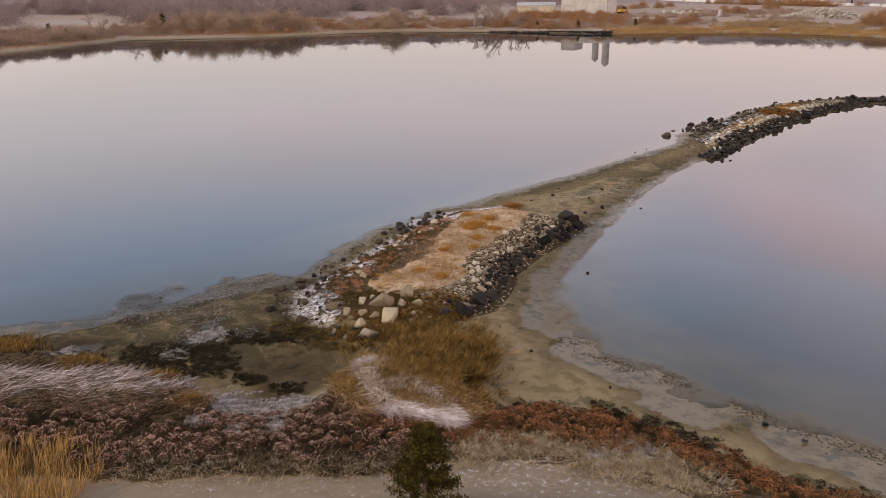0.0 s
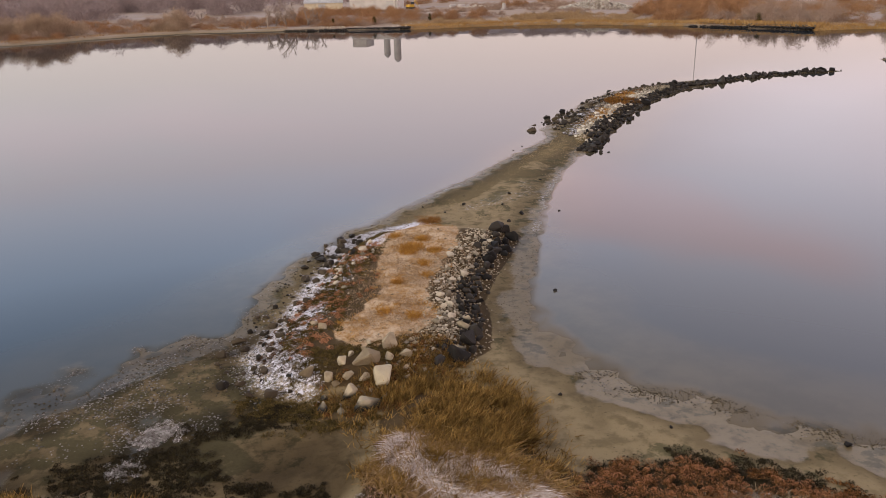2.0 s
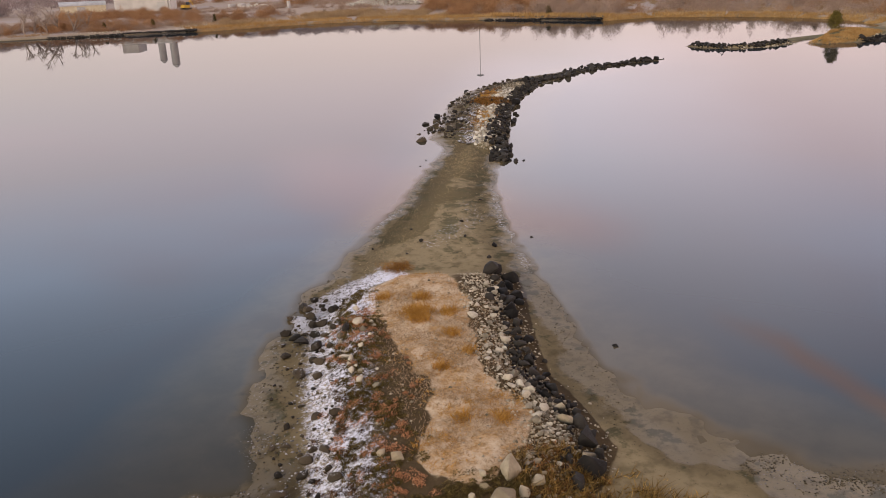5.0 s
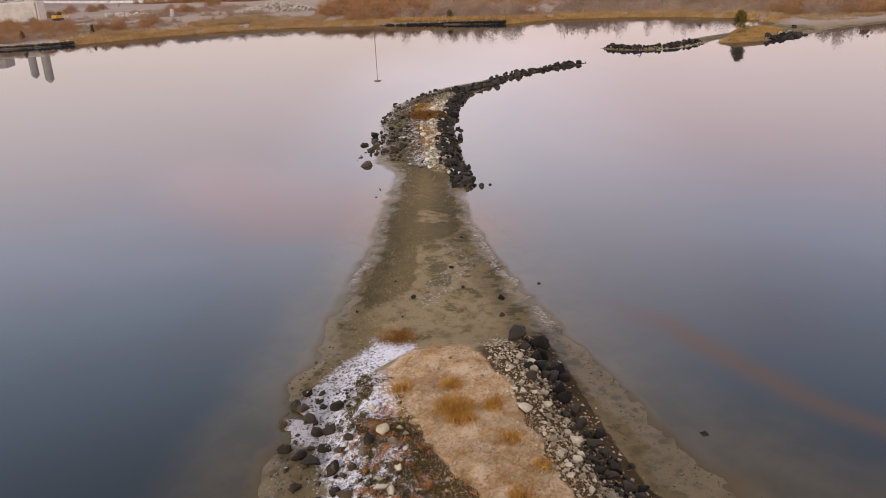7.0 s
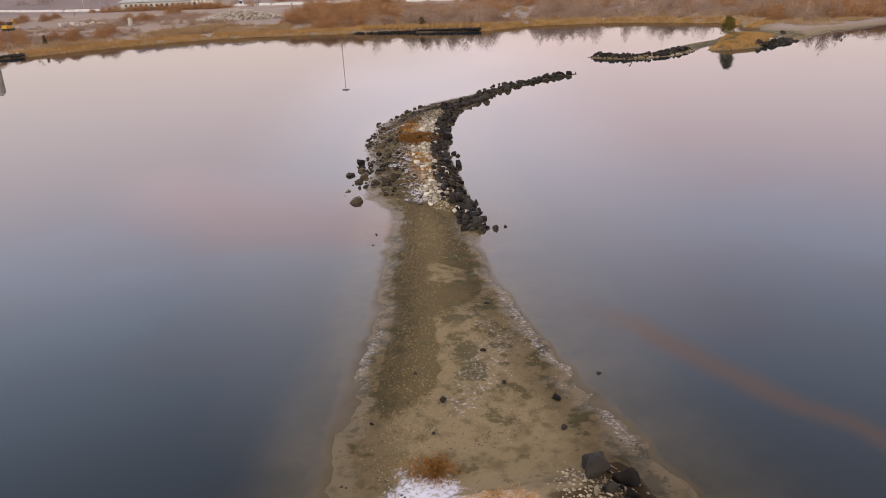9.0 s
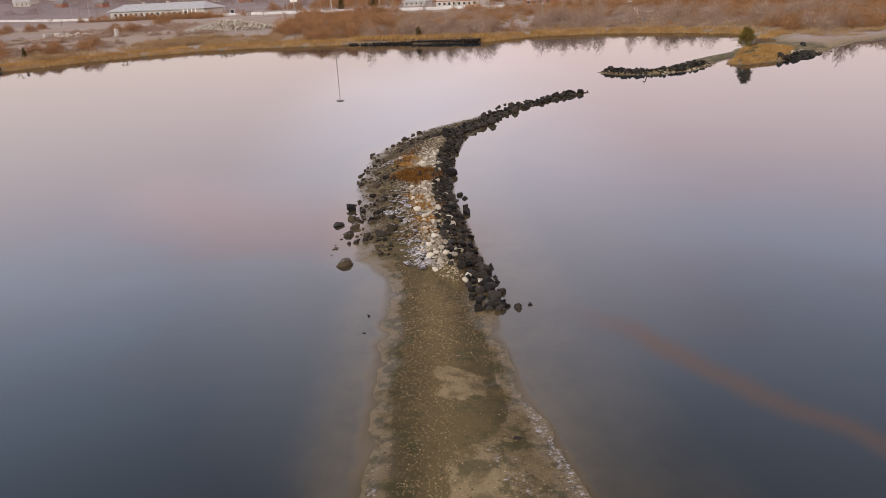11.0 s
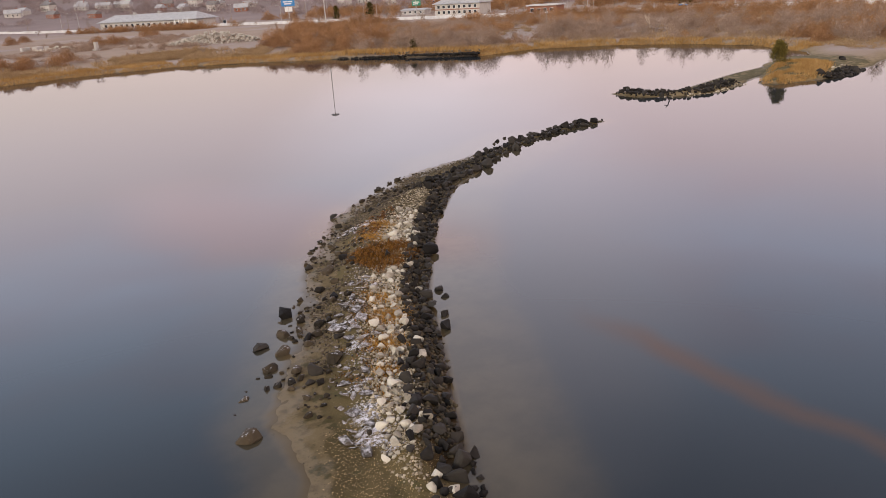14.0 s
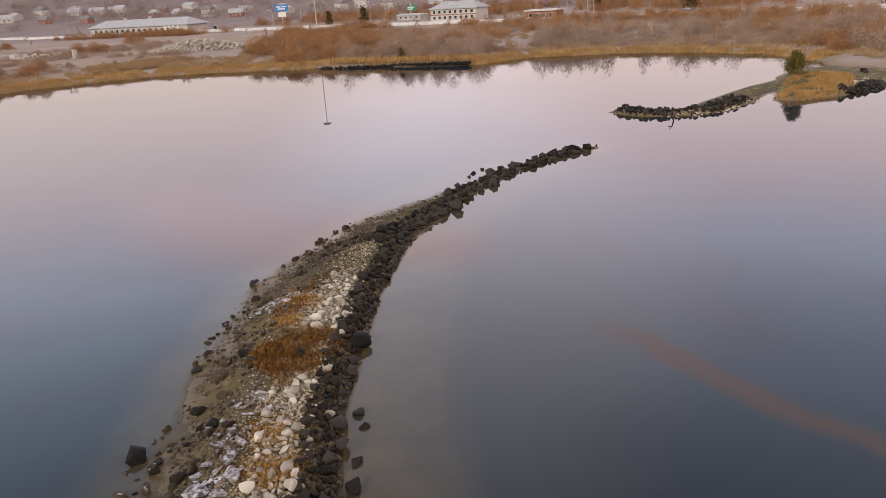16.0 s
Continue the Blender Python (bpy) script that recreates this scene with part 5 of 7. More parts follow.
CLUMP = [(-4.8, 24), (-4.5, 26.4), (-2.8, 27.4), (-0.8, 29.2), (0.5, 31.4), (2.2, 30.6), (2.9, 28), (2.7, 25), (1.6, 22), (0.8, 20.8), (-2, 21), (-4, 22.4)]
tagged(grass("marsh_grass", tufts(CLUMP, 760, 36, 0.12, 60, patchy(1.5, 59, 0.40, 0.54)), (0.25, 0.85), (0.1, -0.12), 0.024, GOLD, 61, 0.3), "golden-brown marsh grass in a dense stand", "grass", kind="stuff")
tagged(grass("marsh_fringe", tufts([(-5.4, 23), (-5, 29), (-1.5, 33.4), (1.5, 32.8), (4, 29.4), (4, 24), (2, 20.5), (-3, 20.5)], 420, 9, 0.15, 62), (0.15, 0.45), (0.05, -0.05), 0.03, GOLD, 63, 0.2),
       "thin golden grass round the stand", "grass", kind="stuff")


def mat_of_straw(name, lines, per_metre, spread, length, material, seed, label):
    """Flattened straw combed along lines."""
    rng = np.random.default_rng(seed)
    bases, ways = [], []
    for line in lines:
        for a, b in zip(line, line[1:]):
            a, b = np.array(a, float), np.array(b, float)
            step = b - a
            n = int(per_metre * np.linalg.norm(step))
            t = step / np.linalg.norm(step)
            off = rng.normal(0, spread, n)
            p = a + rng.random((n, 1)) * step + np.outer(off, (-t[1], t[0]))
            ang = rng.normal(0, 0.75, n) - off * 0.5
            w = np.column_stack([t[0] * np.cos(ang) - t[1] * np.sin(ang), t[0] * np.sin(ang) + t[1] * np.cos(ang), rng.uniform(-0.05, 0.12, n)])
            bases.append(np.column_stack([p, height(p[:, 0], p[:, 1]) + rng.uniform(0.12, 0.42, n)]))
            ways.append(w * rng.uniform(length[0], length[1], (n, 1)))
    base, way = np.concatenate(bases), np.concatenate(ways)
    return tagged(blades(name, base, way, np.full(len(base), 0.02), material), label, "straw", kind="stuff")


RING = [[(-2.7, 25.6), (-3.5, 25.2), (-3.5, 24.2), (-2.9, 22.8), (-2.1, 21.2), (-1.6, 20.4)], [(-3.4, 25.6), (-2.6, 25.2), (-2.9, 24), (-2.6, 22.8)],
        [(-2.2, 23.2), (-1.2, 23.0), (-0.3, 22.2), (0.5, 21), (0.9, 19.9)], [(-1.8, 20.9), (-0.6, 20.3), (0.9, 19.8)], [(-2.2, 22.2), (-1.4, 22.7), (-0.6, 22.3)]]
mat_of_straw("frosted_mat", RING, 760, 0.15, (0.3, 0.95), WHITE, 64, "frost-white straw flattened in a swirl")
mat_of_straw("golden_mat", [[(-4.3, 24.8), (-3.6, 22.6), (-2.4, 20.8)], [(-1.9, 22), (-0.8, 21.4), (0.3, 20.6)], [(-3.4, 26), (-1.6, 24), (0.6, 22.4), (1.4, 20.4)]], 420, 0.4, (0.4, 1.0), STRAWY, 65,
             "bleached golden straw lying round the swirl")
STREAKS = [[(x, 21.9 + 0.5 * math.sin(x * 1.7)), (x + 1.6, 23.0 + 0.4 * math.sin(x * 2.3)), (x + 2.6, 23.9 + 0.3 * math.sin(x))] for x in np.arange(-23.5, -13.6, 0.62).tolist()]
mat_of_straw("frosted_fringe", STREAKS, 58, 0.3, (0.3, 1.1), WHITE, 66, "frosted grass laid flat along the bank")
mat_of_straw("golden_fringe", [[(a + 0.3, b - 0.3) for a, b in line] for line in STREAKS], 90, 0.4, (0.3, 0.9), DULL, 166, "brown grass among the frosted straw")
mat_of_straw("straw_litter", [[(-20, 21.4), (-14, 20.8), (-10, 21.6)], [(-24, 25.5), (-19, 25.2), (-15, 24.6)]], 150, 0.6, (0.2, 0.6), DULL, 67, "bleached straw lying on the bank")
mat_of_straw("path_litter", [[(3, 16.2), (6, 16.6), (9, 15.6)], [(4, 15.2), (7, 16.4)], [(-12, 15.6), (-4, 15.5), (-1, 15.9)], [(2, 17.6), (8, 17.2), (11, 15.8)]], 12, 0.4, (0.2, 0.6), PALE_STRAW, 68, "straw scattered on the path")
BAND = [(-21, 21.6), (-13.4, 21.8), (-11.6, 22.9), (-9.6, 21.2), (-6, 20.8), (-4.6, 22.4), (-2.4, 20.4), (1, 19.9), (4.6, 21.8), (7.2, 21.4), (9.8, 19.4), (12.4, 17.0), (16, 15.2), (14, 14.6), (11, 16.8),
        (9.5, 17.8), (7.5, 18.6), (4.5, 19.1), (1.5, 19.0), (-2, 17.8), (-8, 17.2), (-14, 17.4), (-21, 18.0)]
west = lambda x, y: patchy(1.1, 71, 0.35, 0.55)(x, y) * ramp(0.5, -3.5, x)
east = lambda x, y: patchy(1.1, 72, 0.3, 0.5)(x, y) * ramp(-4, 0.5, x)
ROSY = spaced(fill(BAND, 1300, 70, west), 0.34)
# dark inner leaves and lighter twig ends paint the bushes' shade and top light
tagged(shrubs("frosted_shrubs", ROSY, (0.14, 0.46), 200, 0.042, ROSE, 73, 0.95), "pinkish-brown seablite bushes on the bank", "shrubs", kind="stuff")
tagged(tips("frosted_tips", ROSY, (0.14, 0.46), 80, 0.036, ROSE_TIP, 73), "frosted pink twig ends coloured as lit bush tops", "twigs", kind="stuff")
RUSTS = spaced(fill(BAND, 1100, 74, east), 0.3)
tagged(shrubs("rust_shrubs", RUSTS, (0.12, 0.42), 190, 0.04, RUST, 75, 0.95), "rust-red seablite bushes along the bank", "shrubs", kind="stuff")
tagged(tips("rust_tips", RUSTS, (0.12, 0.42), 70, 0.034, RUST_TIP, 75), "orange-red twig ends coloured as lit bush tops", "twigs", kind="stuff")
for (x, y, r), seed in zip(((-7.6, 21.9, 1.2), (-6.2, 22.4, 0.9), (-9.2, 22.3, 0.7), (-12.2, 24.2, 0.8), (-19.4, 27.8, 0.7), (-9.9, 20.2, 0.5), (-12.6, 30.0, 0.9), (-9.5, 22.8, 0.9), (-7.0, 21.0, 0.9), (-8.1, 19.6, 0.5), (-6.6, 19.6, 0.5), (-11.0, 22.8, 0.6), (8.0, 18.2, 0.7), (6.4, 17.6, 0.6), (-13.6, 27.6, 0.7)), range(300, 330, 2)):
    rng = np.random.default_rng(seed)
    tagged(shrubs("rimed_weed", rng.normal(0, r * 0.5, (int(130 * r), 2)) + (x, y), (0.08, 0.24), 80, 0.035, RIMED, seed + 1, 0.5), "low weed white with frost", "weed", kind="stuff")
# near-black leaves put the shade of the gaps between bushes into colour
tagged(shrubs("dark_undergrowth", fill(BAND, 2200, 76, None, 0.6), (0.10, 0.26), 40, 0.05, OLIVE, 77, 0.5), "undergrowth between the bushes, coloured dark as their shade", "shrubs", kind="stuff")
EDGE = [(3.4, 22.5), (7, 23), (9.6, 21.8), (11.5, 19.6), (13, 17.4), (18, 15), (17.4, 13.8), (12.6, 15.6), (10.4, 18.4), (8.4, 20.2), (5, 21)]
tagged(shrubs("edge_weed", fill(EDGE, 420, 78, patchy(1.3, 79, 0.35, 0.6)), (0.14, 0.34), 50, 0.055, OLIVE, 80, 0.5), "dark weed along the bank's wet edge", "weed", kind="stuff")
tagged(shrubs("edge_rust", fill(EDGE, 170, 81, patchy(1.2, 82, 0.45, 0.6)), (0.14, 0.36), 60, 0.06, RUST, 83, 0.7), "rust-red low shrubs on the bank's edge", "shrubs", kind="stuff")
ISLES = [[(-16.4, 28.2), (-13.5, 28.9), (-11.2, 28.4), (-9.6, 25.8), (-11, 25), (-13.4, 25.4), (-15.6, 26.4)], [(-11.8, 29.9), (-10.4, 28.5), (-7.6, 28.8), (-6.2, 29.5), (-7.4, 30.8), (-9.6, 29.8)],
         [(-9.8, 25.2), (-8.6, 25.4), (-8.2, 24.5), (-9.2, 24.2)], [(-7.8, 24.2), (-6.6, 24.5), (-6.2, 23.9), (-7.2, 23.5)]]
for poly, many, seed in zip(ISLES, (260, 110, 26, 18), (84, 86, 88, 90)):
    tagged(shrubs("marsh_weed", fill(poly, int(many * 1.7), seed), (0.12, 0.3), 46, 0.06, OLIVE, seed + 1, 0.5), "dark saltmarsh weed growing from the wet flat", "weed", kind="stuff")
LEFT = [(-30, 31), (-24, 30), (-19, 28), (-15, 26.6), (-13, 24.6), (-14.5, 23.6), (-20, 24.6), (-30, 26)]
tagged(shrubs("left_weed", fill(LEFT, 360, 91, patchy(1.6, 92, 0.35, 0.55)), (0.14, 0.34), 46, 0.06, OLIVE, 93, 0.5), "dark weed on the bank beside the flat", "weed", kind="stuff")
for (x, y, r), seed in zip(((-22.6, 28, 1.5), (-17.4, 25.6, 1.1), (-13.1, 24.3, 0.8), (-10.8, 21.8, 0.6), (-26, 28.6, 1.6), (-2.4, 29.6, 0.7), (-1.2, 30.4, 0.6)), range(94, 108, 2)):
    rng = np.random.default_rng(seed)
    p = rng.normal(0, r * 0.45, (int(1300 * r), 2)) + (x, y)
    tagged(grass("grass_tussock", p, (0.3, 0.75), (0.06, -0.05), 0.035, GOLD, seed, 0.2), "golden-brown grass tussock on the bank", "grass", kind="stuff")
tagged(grass("reeds", tufts([(-24, 18.6), (-17, 18), (-14.4, 17.4), (-12.6, 16), (-12, 14.5), (-24, 12)], 420, 16, 0.18, 110), (0.6, 1.2), (0.15, 0.02), 0.022, REED, 111, 0.16), "tall amber reeds beside the path", "reeds", kind="stuff")
VERGE = [(-12, 17.2), (-4, 17.0), (1, 18.8), (5, 19), (8.4, 17.8), (11, 15.6), (9, 15), (5, 17), (1, 17.0), (-4, 15.7), (-12, 15.7)]
tagged(grass("verge_stalks", tufts([(-13, 17.4), (-4, 17.4), (0, 17.8), (-2, 15.9), (-13, 15.8)], 260, 12, 0.1, 118), (0.12, 0.4), (0.1, 0), 0.016, DULL, 119, 0.15), "dry stalks along the path", "grass", kind="stuff")
tagged(shrubs("verge_rime", fill([(-13, 17.4), (-4, 17.4), (0, 17.8), (-2, 16.2), (-13, 16.2)], 110, 314, None, 0.3), (0.06, 0.16), 50, 0.03, RIMED, 315, 0.5), "frost-flecked weed along the path", "weed", kind="stuff")
tagged(grass("verge_tufts", tufts([(1, 19.3), (5.3, 19.2), (9.5, 18.0), (11.2, 16.8), (9, 15.4), (5, 16.8), (1.2, 16.9)], 900, 14, 0.1, 114, patchy(0.9, 115, 0.3, 0.55)), (0.08, 0.26), (0, 0), 0.02, RIMED_TUFT, 115, 0.12), "golden grass tufts beside the path", "grass", kind="stuff")
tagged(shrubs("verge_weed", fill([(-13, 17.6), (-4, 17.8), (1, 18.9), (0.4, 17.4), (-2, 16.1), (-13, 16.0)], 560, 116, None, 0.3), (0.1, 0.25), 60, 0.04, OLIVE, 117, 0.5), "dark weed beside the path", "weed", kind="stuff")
tagged(grass("verge_grass", tufts(VERGE, 900, 9, 0.1, 112), (0.08, 0.24), (0, 0), 0.018, RIMED_TUFT, 113, 0.12), "short bleached grass beside the path", "grass", kind="stuff")

# ---- plants of the mound ----
INNER = [(-3.6, 33.6), (-3.6, 36.4), (-2.2, 40.4), (-0.4, 45.4), (1.4, 50), (3.2, 52.6), (5.8, 51.6), (6.4, 48.2), (3, 41.6), (1, 36.4), (-0.4, 34), (-2.6, 33.6)]
tagged(grass("short_straw", fill(INNER, 16000, 120, lambda x, y: 0.15 + ramp(0.38, 0.6, fbm(x, y, 1.6, 121)), 1.0), (0.04, 0.18), (0, 0), 0.02, PALE_STRAW, 121, 0.10), "short bleached straw covering the mound", "grass", kind="stuff")
tagged(grass("amber_tufts", tufts(STRAW, 140, 20, 0.16, 122, patchy(1.7, 123, 0.44, 0.62)), (0.05, 0.18), (0, 0), 0.018, AMBER, 124, 0.12), "amber grass tufts on the mound", "grass", kind="stuff")
rng = np.random.default_rng(125)
for x, y, r, k in ((2.3, 47.4, 0.42, 1100), (1.9, 46.6, 0.3, 500), (0.1, 41.4, 0.2, 260), (-0.1, 36.5, 0.22, 260), (3.6, 46.5, 0.22, 320), (2.4, 44.2, 0.22, 260), (2.1, 42.2, 0.2, 200), (-1.4, 37.4, 0.2, 200), (1.7, 50.3, 0.25, 280)):
    tagged(grass("amber_tussock", rng.normal(0, r, (k, 2)) + (x, y), (0.12, 0.42), (0, 0), 0.02, AMBER, k + int(10 * x), 0.15), "amber grass tussock on the mound", "grass", kind="stuff")
tagged(grass("amber_tussock", rng.normal(0, 0.22, (420, 2)) + (3.4, 48.9), (0.15, 0.45), (0, 0), 0.018, AMBER, 126, 0.18), "amber grass tussock on the crown of the mound", "grass", kind="stuff")
RUSTY = [(-7.0, 34.4), (-6.4, 38), (-4.8, 42.4), (-2.8, 47.2), (-0.8, 50.8), (1.0, 50.6), (-0.6, 45.4), (-2.0, 40.4), (-4.0, 37.2), (-4.8, 33.6)]
tagged(shrubs("mound_rust", fill(RUSTY, 190, 127, patchy(0.9, 128, 0.47, 0.58)), (0.12, 0.34), 80, 0.045, RUST_TIP, 129), "rust-red shrubs on the mound's flank", "shrubs", kind="stuff")
tagged(shrubs("mound_weed", fill([(-7, 32), (-7, 37), (-4.4, 43), (-0.6, 51.4), (2, 53.8), (1.4, 51), (-2, 43), (-4.4, 36), (-3.4, 33.6), (-1.2, 33), (-2.6, 32.2), (-5, 31.8)], 1000, 130, patchy(1.2, 131, 0.34, 0.48)), (0.12, 0.28), 60, 0.045, MOSS, 132, 0.6),
       "dark weed on the mound's flank", "weed", kind="stuff")
tagged(shrubs("mound_rose", fill([(-8, 31.4), (-8.2, 36), (-6, 40.6), (-4.4, 45), (-3.4, 44), (-5, 39.4), (-6.6, 35), (-6.4, 31.4)], 90, 133, patchy(1.1, 134, 0.45, 0.6)), (0.12, 0.3), 50, 0.055, ROSE, 135, 0.6),
       "frosted brown shrubs at the mound's foot", "shrubs", kind="stuff")
SOUTH = [(-6, 29.6), (-5, 31), (-2, 31.6), (-1, 34), (1.2, 34.4), (1.6, 32.6), (0, 31), (-2.6, 29), (-4.6, 28.4)]
tagged(grass("rust_grass", tufts(SOUTH, 210, 22, 0.14, 136), (0.15, 0.5), (0, -0.05), 0.02, GOLD, 137, 0.2), "brown grass between the boulders", "grass", kind="stuff")
tagged(shrubs("south_rust", fill(SOUTH, 130, 138), (0.15, 0.35), 60, 0.06, RUST, 139), "rust-red shrubs between the boulders", "shrubs", kind="stuff")
rng = np.random.default_rng(140)
tagged(shrubs("rust_bush", rng.normal(0, 0.4, (34, 2)) + (5.6, 56.0), (0.28, 0.62), 90, 0.05, AMBER_TIP, 141), "single orange-brown bush on the sand neck", "bush")

tagged(shrubs("foot_weed", fill([(-9.4, 31.4), (-8.2, 29.2), (-5.6, 27.8), (-3.4, 28.4), (-4.2, 29.8), (-6.4, 30.6), (-8, 32.4)], 260, 142, patchy(1.0, 143, 0.36, 0.5)), (0.12, 0.3), 60, 0.05, MOSS, 144, 0.6),
       "dark olive weed at the mound's foot", "weed", kind="stuff")

# ---- plants of the bar ----
tagged(grass("bar_grass", tufts(TUFT, 190, 24, 0.2, 150), (0.15, 0.5), (0, 0), 0.028, BAR_GRASS, 151, 0.22), "amber and rust grass across the bar", "grass", kind="stuff")
tagged(shrubs("bar_rust", fill(TUFT, 60, 152), (0.2, 0.4), 50, 0.08, RUST, 153), "rust-red shrubs among the bar's grass", "shrubs", kind="stuff")
tagged(grass("bar_tufts", tufts([(33, 86.5), (36, 89), (39.5, 95.5), (43, 100), (42, 101), (37, 95), (33, 90)], 90, 18, 0.16, 154), (0.08, 0.25), (0, 0), 0.035, BAR_GRASS, 155, 0.12), "amber grass tufts among the stones", "grass", kind="stuff")
rng = np.random.default_rng(159)
for x, y, r, k in ((39.8, 95.0, 0.75, 1500), (37.2, 92.0, 0.6, 900), (41.4, 97.6, 0.6, 700), (35.2, 89.4, 0.4, 400), (48.8, 108.4, 0.7, 700), (51.2, 110.6, 0.7, 600)):
    tagged(grass("bar_tussock", rng.normal(0, r, (k, 2)) + (x, y), (0.1, 0.36), (0, 0), 0.02, AMBER, k + int(x), 0.16), "amber grass patch among the pale stones", "grass", kind="stuff")
tagged(shrubs("bar_rust_far", fill([(47, 106.4), (51, 108), (56, 113), (54, 114.6), (49, 111)], 40, 156, patchy(1.5, 157)), (0.15, 0.35), 40, 0.08, RUST, 158), "rust-red shrubs on the bar's west slope", "shrubs", kind="stuff")


# ---- cedars ----


def conifer(name, x, y, tall, radius, count, leaf, label, seed, base_part=0.04, leafy=None, taper=0.75):
    """An evergreen: a tapered trunk, and a ragged cone of small leaf sprays set on tiers of boughs."""
    z0 = float(height(x, y))
    thing = new(name)
    thing.location = (x, y, z0)
    bm = bmesh.new()
    bmesh.ops.create_cone(bm, cap_ends=True, segments=7, radius1=tall * 0.028, radius2=tall * 0.006, depth=tall * 0.95, matrix=Matrix.Translation((0, 0, tall * 0.455)))
    part("trunk", bm, BARK, thing)
    rng = np.random.default_rng(seed)
    boughs = 90
    az, up = rng.uniform(0, 6.28, boughs), rng.uniform(base_part, 0.97, boughs) ** 1.0
    reach = radius * (1 - up) ** taper * rng.uniform(0.7, 1.12, boughs) + 0.02 * tall
    pick = rng.integers(0, boughs, count)
    t = rng.random(count) ** 0.55
    p = np.column_stack([np.cos(az[pick]) * reach[pick] * t, np.sin(az[pick]) * reach[pick] * t, up[pick] * tall + t * reach[pick] * 0.30])
    p += rng.normal(0, leaf * 1.1, (count, 3))
    crown = leaves("crown", p, rng.uniform(0.6, 1.5, count) * leaf, leafy or CEDAR, 0.5, seed)
    crown.parent = thing
    return tagged(thing, label, "tree")


conifer("cedar_tree", -0.05, 13.7, 3.4, 1.5, 13000, 0.075, "young dark-green cedar beside the sandy path", 160)

# ---- the far bank: plants ----
F_RUST = plant_material("russet_scrub", (0.20, 0.10, 0.048), (0.46, 0.265, 0.135), patch=0.2)
F_TAN = plant_material("tan_scrub", (0.25, 0.165, 0.088), (0.46, 0.32, 0.19), patch=0.2)
F_GREY = plant_material("bare_grey_scrub", (0.22, 0.15, 0.112), (0.44, 0.325, 0.255), patch=0.2)
F_GOLD = plant_material("golden_reed", (0.28, 0.155, 0.05), (0.52, 0.335, 0.14), patch=0.2)
F_OLIVE = plant_material("olive_scrub", (0.27, 0.19, 0.13), (0.52, 0.385, 0.27), patch=0.2)
F_WOOD = plant_material("far_bare_wood", (0.19, 0.145, 0.14), (0.37, 0.295, 0.285), patch=0.2)
TWIG = plain("bare_twigs", (0.20, 0.15, 0.12), (0.32, 0.25, 0.20), 0.9)
PALE_BARK = plain("pale_dead_bark", (0.46, 0.38, 0.30), (0.60, 0.52, 0.42), 0.9)


def scrub(name, p, radius, tall, each, leaf, material, seed, label, category="scrub"):
    """Bare winter bushes: fine twigs strewn through domes of uneven height, each twig a sliver that points up and out."""
    rng = np.random.default_rng(seed)
    n, each = len(p), int(each * 2.2)
    r, h = rng.uniform(radius[0], radius[1], n), rng.uniform(tall[0], tall[1], n)
    q = rng.normal(0, 0.45, (n, each, 2)).clip(-1.2, 1.2)
    top = (1 - 0.6 * (q ** 2).sum(2)).clip(0.15, 1) * rng.uniform(0.6, 1.08, (n, each)) * h[:, None]
    up = rng.random((n, each)) ** 0.8
    c = (np.concatenate([q * r[:, None, None], (up * top)[..., None]], 2) + grounded(p, 0.0)[:, None]).reshape(-1, 3)
    long = (rng.uniform(0.04, 0.16, (n, each)) * h[:, None] + leaf * 0.8).reshape(-1, 1)
    way = np.column_stack([q.reshape(-1, 2) * 0.45 + rng.normal(0, 0.6, (n * each, 2)), rng.uniform(0.2, 1.2, n * each)])
    way /= np.linalg.norm(way, axis=1, keepdims=True)
    side = np.cross(way, rng.normal(size=(n * each, 3)))
    side *= leaf * 0.21 * rng.uniform(0.6, 1.4, (n * each, 1)) / (np.linalg.norm(side, axis=1, keepdims=True) + 1e-9)
    v = np.stack([c - side, c + side, c + way * long], 1).reshape(-1, 3)
    return tagged(soup(name, v, np.arange(3 * n * each), np.full(n * each, 3), material), label, category, kind="stuff")


FAR_LINE = LAKE[1:25]


def bank(line, count, lo, hi, seed):
    """Places on the land side of a stretch of the far shore."""
    rng = np.random.default_rng(seed)
    pts = np.array(line, float)
    seg = np.diff(pts, axis=0)
    ln = np.hypot(seg[:, 0], seg[:, 1])
    k = rng.choice(len(seg), count, p=ln / ln.sum())
    t = rng.random((count, 1))
    nrm = np.column_stack([-seg[k, 1], seg[k, 0]]) / ln[k, None]
    return pts[k] + t * seg[k] + nrm * rng.uniform(lo, hi, (count, 1))


GOLD_SHORE = [(62, 314), (84, 316), (104, 316), (125, 312), (142, 294), (158, 270)]
EAST_SHORE = [(178, 224), (200, 222), (215, 202), (221, 178), (217, 156), (206, 142)]
WEST_SHORE = [(-140, 233), (-134, 256), (-127, 296), (-100, 303), (-79, 305), (-50, 330), (-26, 344), (14, 334)]
uneven = lambda q, seed: q[np.random.default_rng(seed).random(len(q)) < ramp(0.15, 0.42, fbm(q[:, 0], q[:, 1], 6.0, seed))]
tagged(grass("bank_grass", np.concatenate([bank(GOLD_SHORE, 9000, 5, 34, 207), bank(EAST_SHORE, 9000, 2, 30, 208), bank([(158, 270), (168, 246), (178, 224)], 3000, 6, 30, 209)]), (0.3, 1.0), (0, 0), 0.2, F_TAN, 199, 0.2), "tan dry grass behind the far reeds", "grass", kind="stuff")
